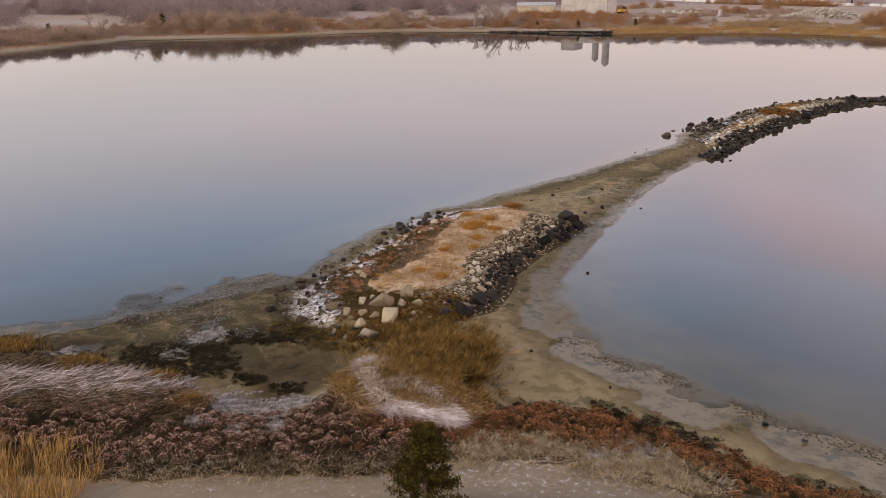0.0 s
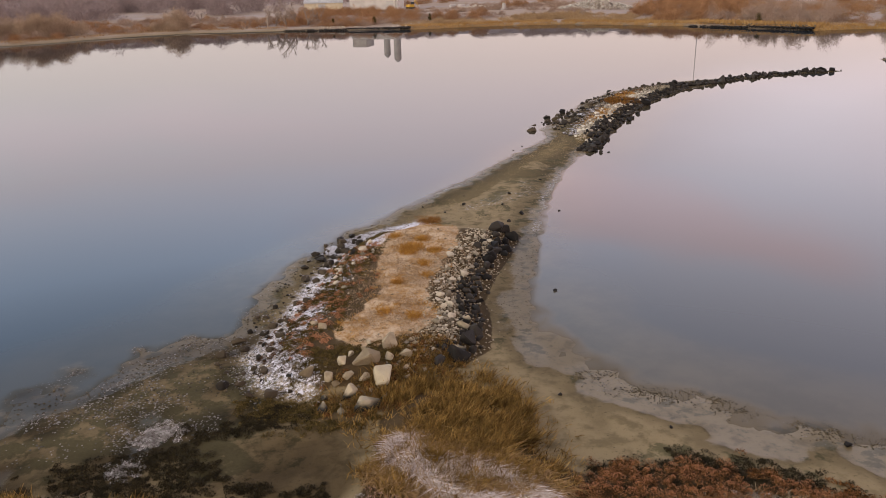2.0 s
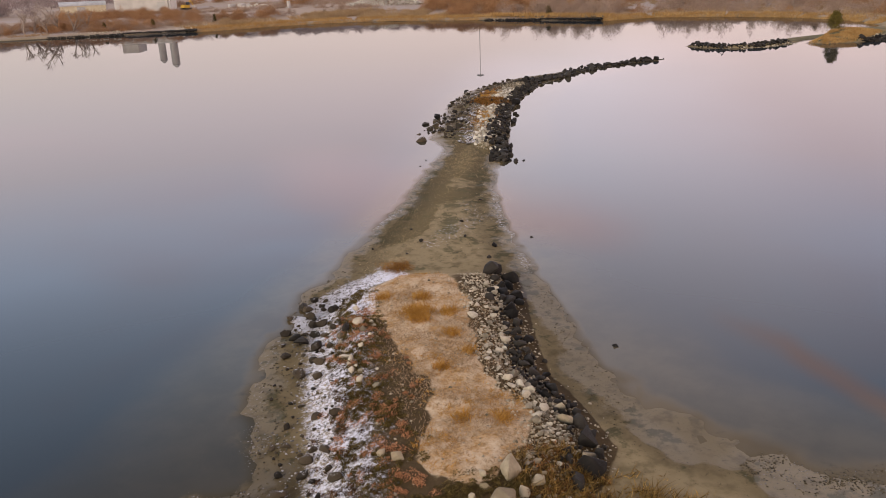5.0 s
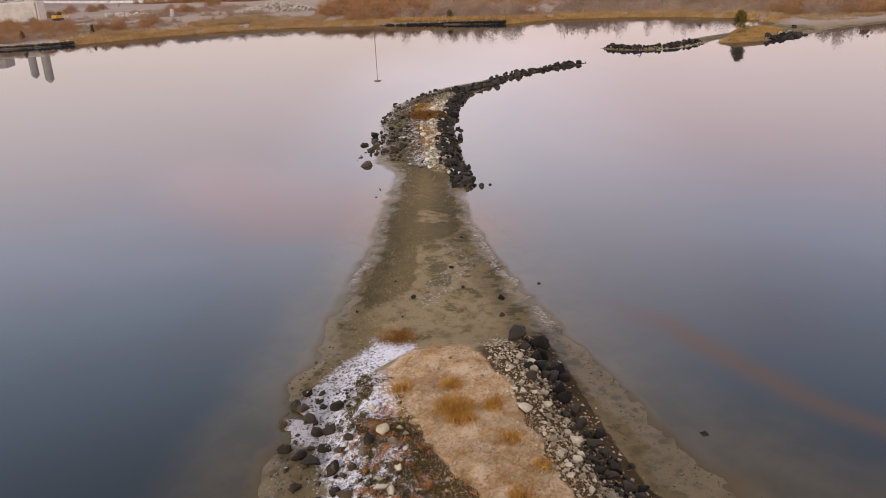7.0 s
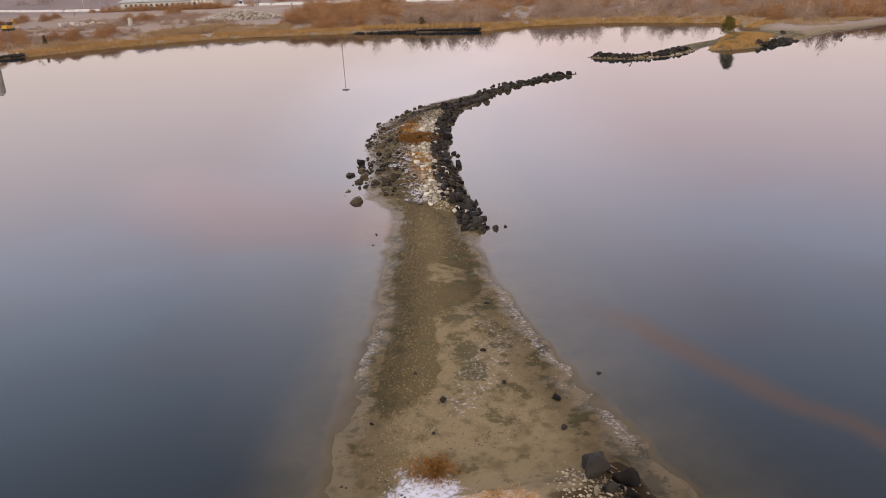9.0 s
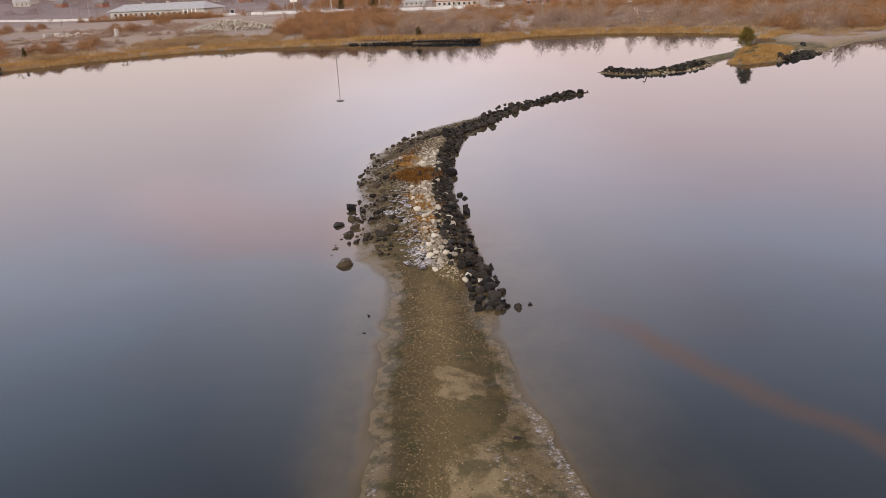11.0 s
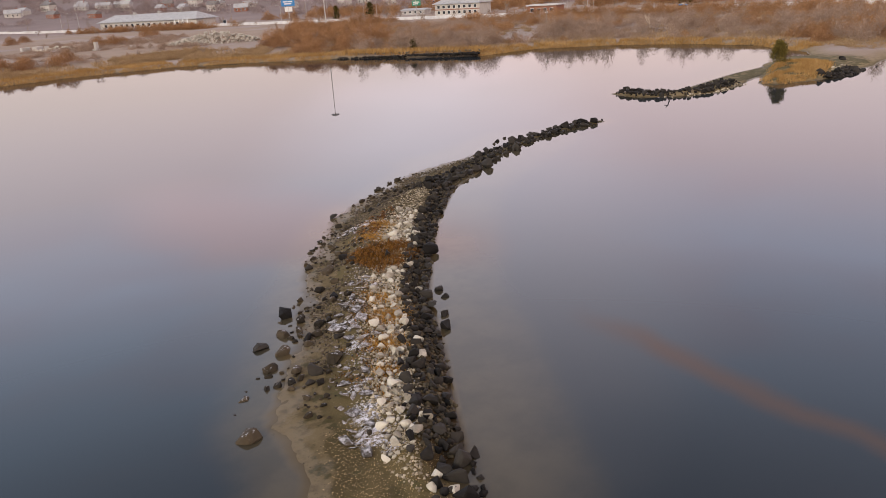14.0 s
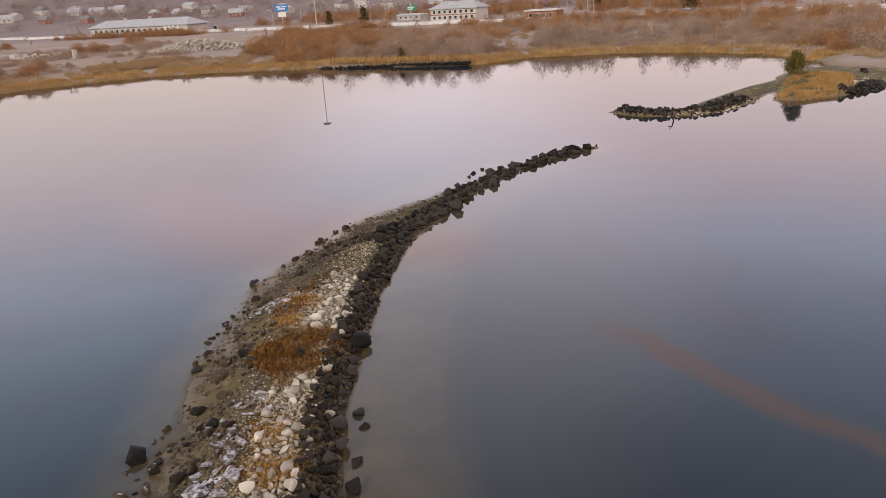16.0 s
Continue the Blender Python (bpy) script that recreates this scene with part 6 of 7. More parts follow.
tagged(grass("shore_reeds", np.concatenate([uneven(bank(GOLD_SHORE, 26000, -2.6, 13, 200), 200), uneven(bank(EAST_SHORE, 15000, -2.2, 5, 201), 201)]), (0.25, 1.1), (0, 0), 0.09, F_GOLD, 202, 0.25), "golden reeds along the far shore", "reeds", kind="stuff")
tagged(grass("wall_reeds", bank([(158, 270), (168, 246), (178, 224)], 3500, 3, 12, 203), (0.9, 2.0), (0, 0), 0.16, F_GOLD, 204, 0.2), "golden reeds behind the stone wall", "reeds", kind="stuff")
tagged(grass("west_reeds", uneven(bank(WEST_SHORE, 5000, 3, 9, 205), 205), (0.3, 1.0), (0, 0), 0.15, F_TAN, 206, 0.2), "pale brown reeds along the far shore", "reeds", kind="stuff")
MEADOW = [(165, 268), (186, 232), (206, 230), (224, 206), (230, 178), (232, 160), (262, 156), (300, 170), (305, 250), (285, 320), (255, 380), (205, 350), (178, 310)]
scrub("meadow_scrub", fill(MEADOW, 900, 210, patchy(22, 211, 0.42, 0.56)), (1.5, 3.6), (0.5, 3.0), 150, 0.2, F_GREY, 212, "greyish bare scrub on the frosty meadow")
scrub("russet_scrub", fill(MEADOW, 300, 213, patchy(20, 214, 0.48, 0.6)), (1.6, 3.6), (0.8, 4.0), 200, 0.22, F_RUST, 215, "russet bare scrub on the far bank")
scrub("tan_scrub", fill(MEADOW, 420, 216, patchy(16, 217, 0.45, 0.6)), (1.2, 2.6), (0.4, 1.6), 120, 0.24, F_TAN, 218, "tan dry scrub on the far bank")
THICKET = [(166, 326), (172, 300), (186, 284), (205, 300), (226, 330), (246, 380), (236, 410), (205, 372), (186, 352)]
scrub("shore_thicket", np.concatenate([bank(EAST_SHORE, 150, 14, 60, 305), bank([(158, 270), (168, 246), (178, 224)], 34, 8, 44, 306)]), (1.8, 4.0), (1.4, 8.5), 240, 0.24, F_GREY, 307, "tall bare thicket behind the shore reeds")
scrub("thicket", np.concatenate([fill(THICKET, 190, 219), bank([(146, 290), (158, 270)], 16, 12, 30, 308)]), (2.0, 4.2), (2.5, 6.0), 330, 0.26, F_RUST, 220, "dense russet thicket behind the reeds")
ROADSIDE = [(205, 610), (240, 540), (262, 440), (276, 392), (300, 320), (318, 270), (334, 190), (322, 165), (308, 190), (300, 270), (282, 330), (262, 400), (240, 470), (214, 560), (190, 620)]
scrub("roadside_scrub", fill(ROADSIDE, 420, 221, patchy(30, 222, 0.35, 0.5)), (2.0, 4.2), (2.0, 5.0), 220, 0.3, F_RUST, 223, "russet scrub along the road")
EASTWOOD = [(232, 158), (300, 168), (322, 165), (345, 120), (330, 70), (275, 80), (246, 106), (226, 126), (214, 140)]
scrub("east_scrub", fill(EASTWOOD, 520, 224, patchy(22, 225, 0.35, 0.5)), (1.8, 4.0), (1.5, 4.5), 220, 0.28, F_RUST, 226, "russet scrub east of the lagoon")
scrub("east_meadow", fill([(200, 124), (212, 140), (226, 150), (240, 140), (232, 122), (214, 121)], 90, 227), (1, 2.2), (0.4, 0.9), 70, 0.3, F_TAN, 228, "tan marsh grass east of the islet", "grass")
YARD = [(60, 324), (84, 325), (106, 326), (128, 322), (150, 300), (164, 318), (150, 352), (120, 350), (88, 352), (62, 340)]
scrub("yard_scrub", fill(YARD, 420, 229, patchy(14, 230, 0.40, 0.56)), (1.4, 3.2), (0.5, 2.2), 130, 0.26, F_TAN, 231, "tan scrub before the gravel yard")
scrub("yard_patches", fill([(62, 344), (120, 352), (160, 356), (196, 400), (190, 470), (130, 470), (80, 430)], 420, 317, patchy(12, 318, 0.44, 0.56)), (1.2, 3.5), (0.4, 2.2), 130, 0.26, F_GREY, 319, "low brown scrub on the gravel yard")
scrub("yard_bushes", np.array([(150, 430), (156, 436), (146, 438), (100, 350), (106, 356), (84, 352), (92, 358), (88, 346), (120, 520), (128, 510), (140, 530), (110, 500), (96, 470), (190, 480), (182, 470)], float),
      (3, 5), (3, 5), 700, 0.3, F_RUST, 232, "russet bushes round the gravel yard")
WESTBANK = [(-168, 236), (-152, 240), (-140, 262), (-132, 300), (-100, 310), (-80, 312), (-52, 338), (-28, 352), (16, 342), (60, 324), (62, 344), (30, 380), (-30, 400), (-90, 380), (-150, 340), (-175, 300)]
scrub("west_scrub", fill(WESTBANK, 560, 233, patchy(22, 234, 0.36, 0.52)), (1.6, 3.6), (1.0, 3.4), 200, 0.26, F_GREY, 235, "grey-brown bare scrub on the far bank")
scrub("west_russet", fill(WESTBANK, 260, 236, patchy(18, 237, 0.45, 0.6)), (1.6, 3.4), (1.2, 3.0), 200, 0.26, F_RUST, 238, "russet scrub on the far bank")
scrub("west_thicket", np.concatenate([fill([(-124, 312), (-116, 318), (-100, 320), (-86, 322), (-70, 333), (-60, 340), (-66, 350), (-90, 342), (-118, 334)], 70, 239), np.random.default_rng(5).normal(0, 3.5, (14, 2)) + (-77, 337), np.random.default_rng(6).normal(0, 3, (8, 2)) + (-30, 352)]), (2.5, 5.0), (3.5, 9.5), 900, 0.26, F_OLIVE, 240, "tall olive-brown thicket at the water")
scrub("point_thicket", fill([(-172, 244), (-146, 244), (-137, 270), (-131, 298), (-146, 312), (-172, 300)], 130, 241), (2.5, 4.5), (2, 5), 360, 0.3, F_GREY, 242, "dark bare thicket on the point")
scrub("building_scrub", fill([(14, 346), (62, 326), (74, 352), (90, 420), (30, 430), (10, 390)], 170, 243, patchy(18, 244, 0.4, 0.55)), (2, 4), (1.5, 4.5), 260, 0.28, F_RUST, 245, "russet scrub before the white building")
scrub("west_wood", fill([(-330, 330), (-180, 350), (-100, 400), (20, 440), (20, 560), (-150, 640), (-380, 600)], 420, 246, patchy(45, 259, 0.45, 0.6)), (4, 7), (5, 11), 320, 0.5, F_WOOD, 247, "bare mauve-grey woods beyond the bank", "woods")
HILLSIDE = [(-900, 560), (-200, 560), (60, 520), (150, 760), (240, 760), (330, 640), (400, 520), (450, 330), (480, 150), (700, 100), (1200, 500), (900, 1300), (0, 1500), (-900, 1200)]
scrub("hill_wood", fill(HILLSIDE, 3600, 248, patchy(90, 249, 0.28, 0.45)), (5, 11), (4, 10), 80, 1.0, F_WOOD, 250, "bare mauve-grey woods on the hillside", "woods")
scrub("hill_russet", fill([(300, 560), (345, 430), (372, 330), (392, 200), (460, 180), (520, 330), (470, 520), (400, 640)], 260, 251, patchy(30, 252)), (3, 6), (4, 8), 220, 0.5, F_RUST, 253, "russet bare trees behind the road", "woods")
tagged(grass("islet_reeds", tufts([(148.4, 124), (149.4, 121.4), (154, 119.4), (158, 118.6), (163, 119.4), (171, 121.6), (176, 124.6), (176, 129), (168, 131), (160, 128.6), (153, 126)], 900, 9, 0.35, 254, patchy(3.0, 256, 0.3, 0.5)), (0.25, 0.7), (0, 0), 0.1, F_GOLD, 255, 0.2),
       "golden reeds on the tree islet", "reeds", kind="stuff")
conifer("juniper", 165.2, 129.2, 4.2, 2.0, 5000, 0.18, "round olive-green juniper on the low islet", 256, 0.0, JUNIPER, 0.5)
conifer("small_cedar", 179, 254, 3.4, 1.5, 900, 0.26, "small olive-green cedar behind the stone wall", 257)
for x, y, tall, seed in ((-141, 279, 4, 258), (-158, 300, 4.5, 259), (-128, 340, 6, 260), (366, 268, 12, 261), (360, 180, 13, 262), (378, 330, 10, 263), (300, 432, 9, 264), (286, 446, 8, 265), (78, 345, 3, 266), (52, 338, 3.5, 267), (35, 342, 3, 268)):
    conifer("cedar_tree", x, y, tall, tall * 0.36, 700, tall * 0.06, "dark-green cedar among bare scrub", seed)


def bare_tree_mesh(name, tall, seed, material, spread=0.55):
    """A leafless tree: limbs fork four times and thin out to twigs."""
    rng = np.random.default_rng(seed)
    verts, faces = [], []

    def limb(a, way, length, r, level):
        b = a + way * length
        s = np.cross(way, (0.3, 0.9, 0.1))
        s /= np.linalg.norm(s)
        u = np.cross(way, s)
        k = len(verts)
        for centre, rr in ((a, r), (b, r * 0.62)):
            for ang in (0, 2.094, 4.189):
                verts.append(centre + rr * (math.cos(ang) * s + math.sin(ang) * u))
        faces.extend([(k, k + 1, k + 4, k + 3), (k + 1, k + 2, k + 5, k + 4), (k + 2, k, k + 3, k + 5)])
        if level:
            for _ in range(3 if level > 1 else 4):
                w = way + rng.normal(0, spread, 3) + (0, 0, 0.18)
                limb(a + way * length * rng.uniform(0.55, 1.0), w / np.linalg.norm(w), length * rng.uniform(0.5, 0.78), r * 0.55, level - 1)

    limb(np.array((0, 0, -0.2)), np.array((0.03, 0.02, 1.0)), tall * 0.34, tall * 0.03, 4)
    me = bpy.data.meshes.new(name)
    me.from_pydata([tuple(v) for v in verts], [], faces)
    me.materials.append(material)
    return me


TREES = [bare_tree_mesh("tree", 1.0, 270 + k, TWIG) for k in range(4)]


def bare_tree(x, y, tall, k, label="leafless grey-brown tree on the far bank"):
    ob = new("bare_tree", TREES[k % 4])
    ob.matrix_world = pose(x, y, float(height(x, y)), 0, 0, 57 * k) @ Matrix.Diagonal((tall, tall, tall, 1))
    tagged(ob, label, "tree", "bare trees of the far bank")


for k, (x, y, tall) in enumerate(((8, 350, 17), (12, 354, 19), (16, 349, 17), (20, 353, 19), (25, 348, 18), (30, 351, 16), (-88, 345, 11), (-100, 350, 10), (-60, 380, 10), (-20, 390, 11), (-150, 330, 11), (-165, 350, 12),
                                  (272, 281, 8), (262, 293, 8), (315, 275, 9), (300, 300, 9), (246, 300, 6), (330, 230, 10), (318, 215, 9), (290, 200, 8), (266, 180, 7), (250, 130, 11), (262, 116, 12), (240, 120, 9),
                                  (275, 104, 13), (284, 126, 12), (300, 140, 11), (252, 110, 10), (230, 420, 9), (246, 404, 10), (286, 372, 10), (290, 352, 9), (300, 335, 10), (270, 470, 10), (255, 500, 9), (310, 140, 12),
                                  (325, 130, 12), (212, 240, 6), (232, 236, 6), (222, 260, 6), (190, 560, 9), (206, 590, 10), (160, 560, 8), (234, 146, 7))):
    bare_tree(x, y, tall, k)
rng = np.random.default_rng(283)
for k, (x, y) in enumerate(np.concatenate([bank(EAST_SHORE, 26, 14, 60, 284), bank([(158, 270), (168, 246), (178, 224)], 16, 12, 50, 285), bank(GOLD_SHORE, 12, 20, 50, 286), bank(WEST_SHORE, 26, 6, 40, 287)])):
    bare_tree(float(x), float(y), float(rng.uniform(5, 9)), k)
road_line = smooth_line([(181, 706), (230, 618), (264, 510), (290, 396), (322, 288), (349, 190), (364, 130)], 200)
for k in range(60):
    x, y = road_line[rng.integers(0, 200)] + rng.normal(0, 3, 2)
    off = float(rng.choice((-14, -22, 28, 40, 55, 70)))
    bare_tree(float(x) + off * 0.93, float(y) + off * 0.36, float(rng.uniform(6, 11)), k, "leafless brown tree beside the highway")
dead = new("dead_tree", bare_tree_mesh("dead_tree", 6.5, 281, PALE_BARK, 0.4))
dead.matrix_world = pose(255, 216.5, float(height(255, 216.5)), 0, 0, 40)
tagged(dead, "pale barkless dead tree with forked limbs", "tree")

# ---- the far bank: stonework ----


def joined_rocks(name, spots, meshes, seed, label, material, category="rocks"):
    """Far rocks that nobody could tell apart, as one heap."""
    rng = random.Random(seed)
    vs, flat, sizes, count = [], [], [], 0
    for x, y, z, s in spots:
        me = rng.choice(meshes)
        m = pose(x, y, z, rng.uniform(-40, 40), rng.uniform(-40, 40), rng.uniform(0, 360)) @ Matrix.Diagonal((s, s, s, 1))
        co = np.array([m @ v.co for v in me.vertices])
        vs.append(co)
        for f in me.polygons:
            flat.extend(i + count for i in f.vertices)
            sizes.append(len(f.vertices))
        count += len(co)
    return tagged(soup(name, np.concatenate(vs), np.array(flat), np.array(sizes), material), label, category, kind="stuff")


LUMPS = [rock_mesh("lump", 600 + k, 0.7, DARK_ROCK, 9) for k in range(5)]


def wall_spots(line, count, lo, hi, zlo, zhi, size, seed):
    p = bank(line, count, lo, hi, seed)
    rng = np.random.default_rng(seed)
    off = rng.uniform(0, 1, count)
    return [(x, y, zlo + (zhi - zlo) * t, s) for (x, y), t, s in zip(p, off, rng.uniform(size[0], size[1], count))]


joined_rocks("stone_wall", wall_spots([(159, 268), (168.5, 246), (178, 224)], 560, -1.6, 1.6, 0.0, 0.9, (0.6, 1.3), 290), LUMPS, 291, "black riprap wall along the far shore", DARK_ROCK)
joined_rocks("wall_cap", wall_spots([(159, 268), (168.5, 246), (178, 224)], 60, 1.8, 2.8, 1.2, 1.5, (0.5, 1.1), 292), LUMPS, 293, "pale stones along the wall's top", PALE_ROCK)
joined_rocks("west_wall", wall_spots([(14, 334), (38, 323), (62, 314)], 600, -1.6, 1.6, 0.0, 1.0, (0.6, 1.3), 294), LUMPS, 295, "black riprap wall below the white building", DARK_ROCK)
joined_rocks("west_wall_cap", wall_spots([(14, 334), (38, 323), (62, 314)], 50, 1.8, 3.0, 1.2, 1.6, (0.5, 1.2), 296), LUMPS, 297, "pale stones along the wall's top", PALE_ROCK)


def pile_spots(cx, cy, ax, ay, turn, tall, count, size, seed):
    rng = np.random.default_rng(seed)
    out = []
    c, s = math.cos(turn), math.sin(turn)
    while len(out) < count:
        u, v = rng.uniform(-1, 1, 2)
        r = math.hypot(u, v)
        if r < 1:
            x, y = cx + u * ax * c - v * ay * s, cy + u * ax * s + v * ay * c
            h = tall * (1 - r) ** 0.8 * (0.75 + 0.25 * u) * rng.uniform(0.8, 1.1)
            out.append((x, y, float(height(x, y)) + h, rng.uniform(*size)))
    return out


joined_rocks("rubble_pile", pile_spots(170, 373, 21, 9, radians(-42), 6.5, 700, (0.8, 2.0), 298), LUMPS, 299, "heap of pale broken concrete and stone", RUBBLE, "rubble")
joined_rocks("yard_rubble", pile_spots(126, 432, 10, 4, radians(-42), 2.2, 60, (0.8, 1.8), 300), LUMPS, 301, "low heap of pale stone blocks", RUBBLE, "rubble")
joined_rocks("shore_rubble", pile_spots(72, 330, 12, 3, radians(-20), 0.8, 60, (0.5, 1.4), 302), LUMPS, 303, "scattered reddish stone blocks near the shore", RUBBLE, "rubble")

# ---- the far bank: road, buildings, poles ----
WHITE_WALL = plain("white_wall", (0.50, 0.47, 0.44), (0.40, 0.37, 0.35), 0.8, 0, 0.4)
CREAM = plain("cream_metal", (0.58, 0.50, 0.36), (0.48, 0.40, 0.28), 0.6, 0, 0.5)
CONCRETE = plain("grey_concrete", (0.46, 0.43, 0.41), (0.34, 0.32, 0.31), 0.85, 0, 0.3)
SNOW_ROOF = plain("frosted_roof", (0.42, 0.42, 0.44), (0.32, 0.32, 0.34), 0.8, 0, 0.5)
DARK_ROOF = plain("grey_shingle", (0.16, 0.15, 0.15), (0.24, 0.22, 0.22), 0.85, 0, 0.7)
BRICK = plain("brick_wall", (0.30, 0.13, 0.09), (0.22, 0.10, 0.07), 0.85, 0, 1.5)
GLASS = plain("dark_window", (0.03, 0.035, 0.045), (0.05, 0.055, 0.065), 0.15, 0, 1.0)
ASPHALT = plain("asphalt", (0.055, 0.053, 0.052), (0.085, 0.08, 0.078), 0.9, 0, 0.3)
FROSTED = plain("frosted_concrete", (0.58, 0.56, 0.56), (0.46, 0.44, 0.44), 0.85, 0, 0.4)
STEEL = plain("galvanised_steel", (0.45, 0.44, 0.43), (0.36, 0.35, 0.34), 0.5, 0.4)
WOOD_POLE = plain("weathered_pole", (0.24, 0.19, 0.15), (0.32, 0.26, 0.21), 0.9)
BLUE = plain("blue_sign", (0.04, 0.19, 0.45), (0.05, 0.22, 0.50), 0.5)
GREEN = plain("green_sign", (0.03, 0.22, 0.14), (0.04, 0.25, 0.16), 0.5)
SIGN_WHITE = plain("sign_white", (0.72, 0.72, 0.72), (0.68, 0.68, 0.68), 0.6)
YELLOW = plain("machine_yellow", (0.50, 0.30, 0.03), (0.40, 0.24, 0.03), 0.6)
RUBBER = plain("black_rubber", (0.02, 0.02, 0.02), (0.035, 0.033, 0.03), 0.9)


def box(bm, x0, x1, y0, y1, z0, z1):
    v = [bm.verts.new(p) for p in ((x0, y0, z0), (x1, y0, z0), (x1, y1, z0), (x0, y1, z0), (x0, y0, z1), (x1, y0, z1), (x1, y1, z1), (x0, y1, z1))]
    for f in ((3, 2, 1, 0), (4, 5, 6, 7), (0, 1, 5, 4), (1, 2, 6, 5), (2, 3, 7, 6), (3, 0, 4, 7)):
        bm.faces.new([v[k] for k in f])


def box_part(name, dims, material, parent, label=""):
    bm = bmesh.new()
    box(bm, *dims)
    bmesh.ops.bevel(bm, geom=list(bm.edges), offset=min(dims[1] - dims[0], dims[3] - dims[2], dims[5] - dims[4]) * 0.06, segments=1, affect="EDGES")
    return part(name, bm, material, parent, label)


def roof_part(w, d, z, rise, hip, over, material, parent, label=""):
    """A pitched roof along x: hip 0 gives gables, more draws the ridge in. It has an eaves board's thickness."""
    bm = bmesh.new()
    x, y = w / 2 + over, d / 2 + over
    low = [bm.verts.new(p) for p in ((-x, -y, z - 0.25), (x, -y, z - 0.25), (x, y, z - 0.25), (-x, y, z - 0.25))]
    eave = [bm.verts.new(p) for p in ((-x, -y, z), (x, -y, z), (x, y, z), (-x, y, z))]
    r = [bm.verts.new((-x + hip, 0, z + rise)), bm.verts.new((x - hip, 0, z + rise))]
    bm.faces.new(low[::-1])
    for k in range(4):
        bm.faces.new((low[k], low[(k + 1) % 4], eave[(k + 1) % 4], eave[k]))
    bm.faces.new((eave[0], eave[1], r[1], r[0]))
    bm.faces.new((eave[2], eave[3], r[0], r[1]))
    bm.faces.new((eave[1], eave[2], r[1]))
    bm.faces.new((eave[3], eave[0], r[0]))
    return part("roof", bm, material, parent, label)


def windows(w, d, z, count, wide, high, parent, side=-1):
    for k in range(count):
        x = (-0.5 + (k + 0.5) / count) * w
        y = side * d / 2
        win = box_part("window", (x - wide / 2 - 0.12, x + wide / 2 + 0.12, y - 0.10, y + 0.10, z - 0.12, z + high + 0.12), SIGN_WHITE, parent)
        box_part("pane", (x - wide / 2, x + wide / 2, y - 0.14, y + 0.14, z, z + high), GLASS, win)


def stand(name, x, y, turn, label, category, group=""):
    ob = new(name)
    ob.matrix_world = pose(x, y, float(height(x, y)), 0, 0, turn)
    return tagged(ob, label, category, group)


def house(x, y, turn, w, d, h, rise, wall, roof, label, rows=1, count=3, group="houses on the hillside"):
    t = stand("house", x, y, turn, label, "house", group)
    box_part("wall", (-w / 2, w / 2, -d / 2, d / 2, -2.5, h), wall, t)
    # gable ends
    bm = bmesh.new()
    for s in (-1, 1):
        v = [bm.verts.new(p) for p in ((s * w / 2 - 0.1, -d / 2, h), (s * w / 2 - 0.1, d / 2, h), (s * w / 2 - 0.1, 0, h + rise * 0.96), (s * w / 2 + 0.1, -d / 2, h), (s * w / 2 + 0.1, d / 2, h), (s * w / 2 + 0.1, 0, h + rise * 0.96))]
        for f in ((0, 1, 2), (5, 4, 3), (0, 3, 4, 1), (1, 4, 5, 2), (2, 5, 3, 0)):
            bm.faces.new([v[k] for k in f])
    part("gable", bm, wall, t)
    roof_part(w, d, h + 0.1, rise, 0.0, 0.5, roof, t)
    for k in range(rows):
        windows(w * 0.9, d, 0.9 + 2.8 * k, count, 1.0, 1.4, t)
    box_part("door", (-0.5 + w * 0.05, 0.5 + w * 0.05, -d / 2 - 0.16, -d / 2 + 0.1, 0, 2.05), DARK_ROOF, t)
    box_part("chimney", (w * 0.2, w * 0.2 + 0.9, 0.4, 1.3, h, h + rise + 1.2), BRICK, t)
    return t


ROAD = [(40, 900), (120, 800), (181, 706), (206, 664), (230, 618), (250, 560), (264, 510), (276, 452), (290, 396), (306, 340), (322, 288), (338, 234), (349, 190), (364, 130), (376, 60), (384, -40)]


def ribbon(name, line, lo, hi, up, thick, material, parent=None, label="", n=260):
    """A strip that follows the ground beside a line."""
    c = smooth_line(line, n)
    t = np.gradient(c, axis=0)
    t /= np.linalg.norm(t, axis=1, keepdims=True)
    nrm = np.column_stack([-t[:, 1], t[:, 0]])
    z = height(c[:, 0], c[:, 1]) + up
    a, b = c + nrm * lo, c + nrm * hi
    v = np.concatenate([np.column_stack([a, z]), np.column_stack([b, z]), np.column_stack([a, z - thick]), np.column_stack([b, z - thick])])
    k = np.arange(n - 1)
    quads = np.concatenate([np.stack([k, k + n, k + n + 1, k + 1], 1), np.stack([k + 2 * n, k, k + 1, k + 1 + 2 * n], 1), np.stack([k + n, k + 3 * n, k + 3 * n + 1, k + n + 1], 1)])
    ob = soup(name, v, quads.ravel(), np.full(len(quads), 4), material)
    ob.parent = parent
    return tagged(ob, label)


tagged(ribbon("road", ROAD, -1, 17, 0.5, 1.6, ASPHALT), "grey asphalt highway on a low bank", "road", kind="structure")
tagged(ribbon("road_barrier", ROAD, -2.0, -1.2, 1.6, 2.0, FROSTED), "frost-white concrete barrier along the highway", "barrier", kind="structure")

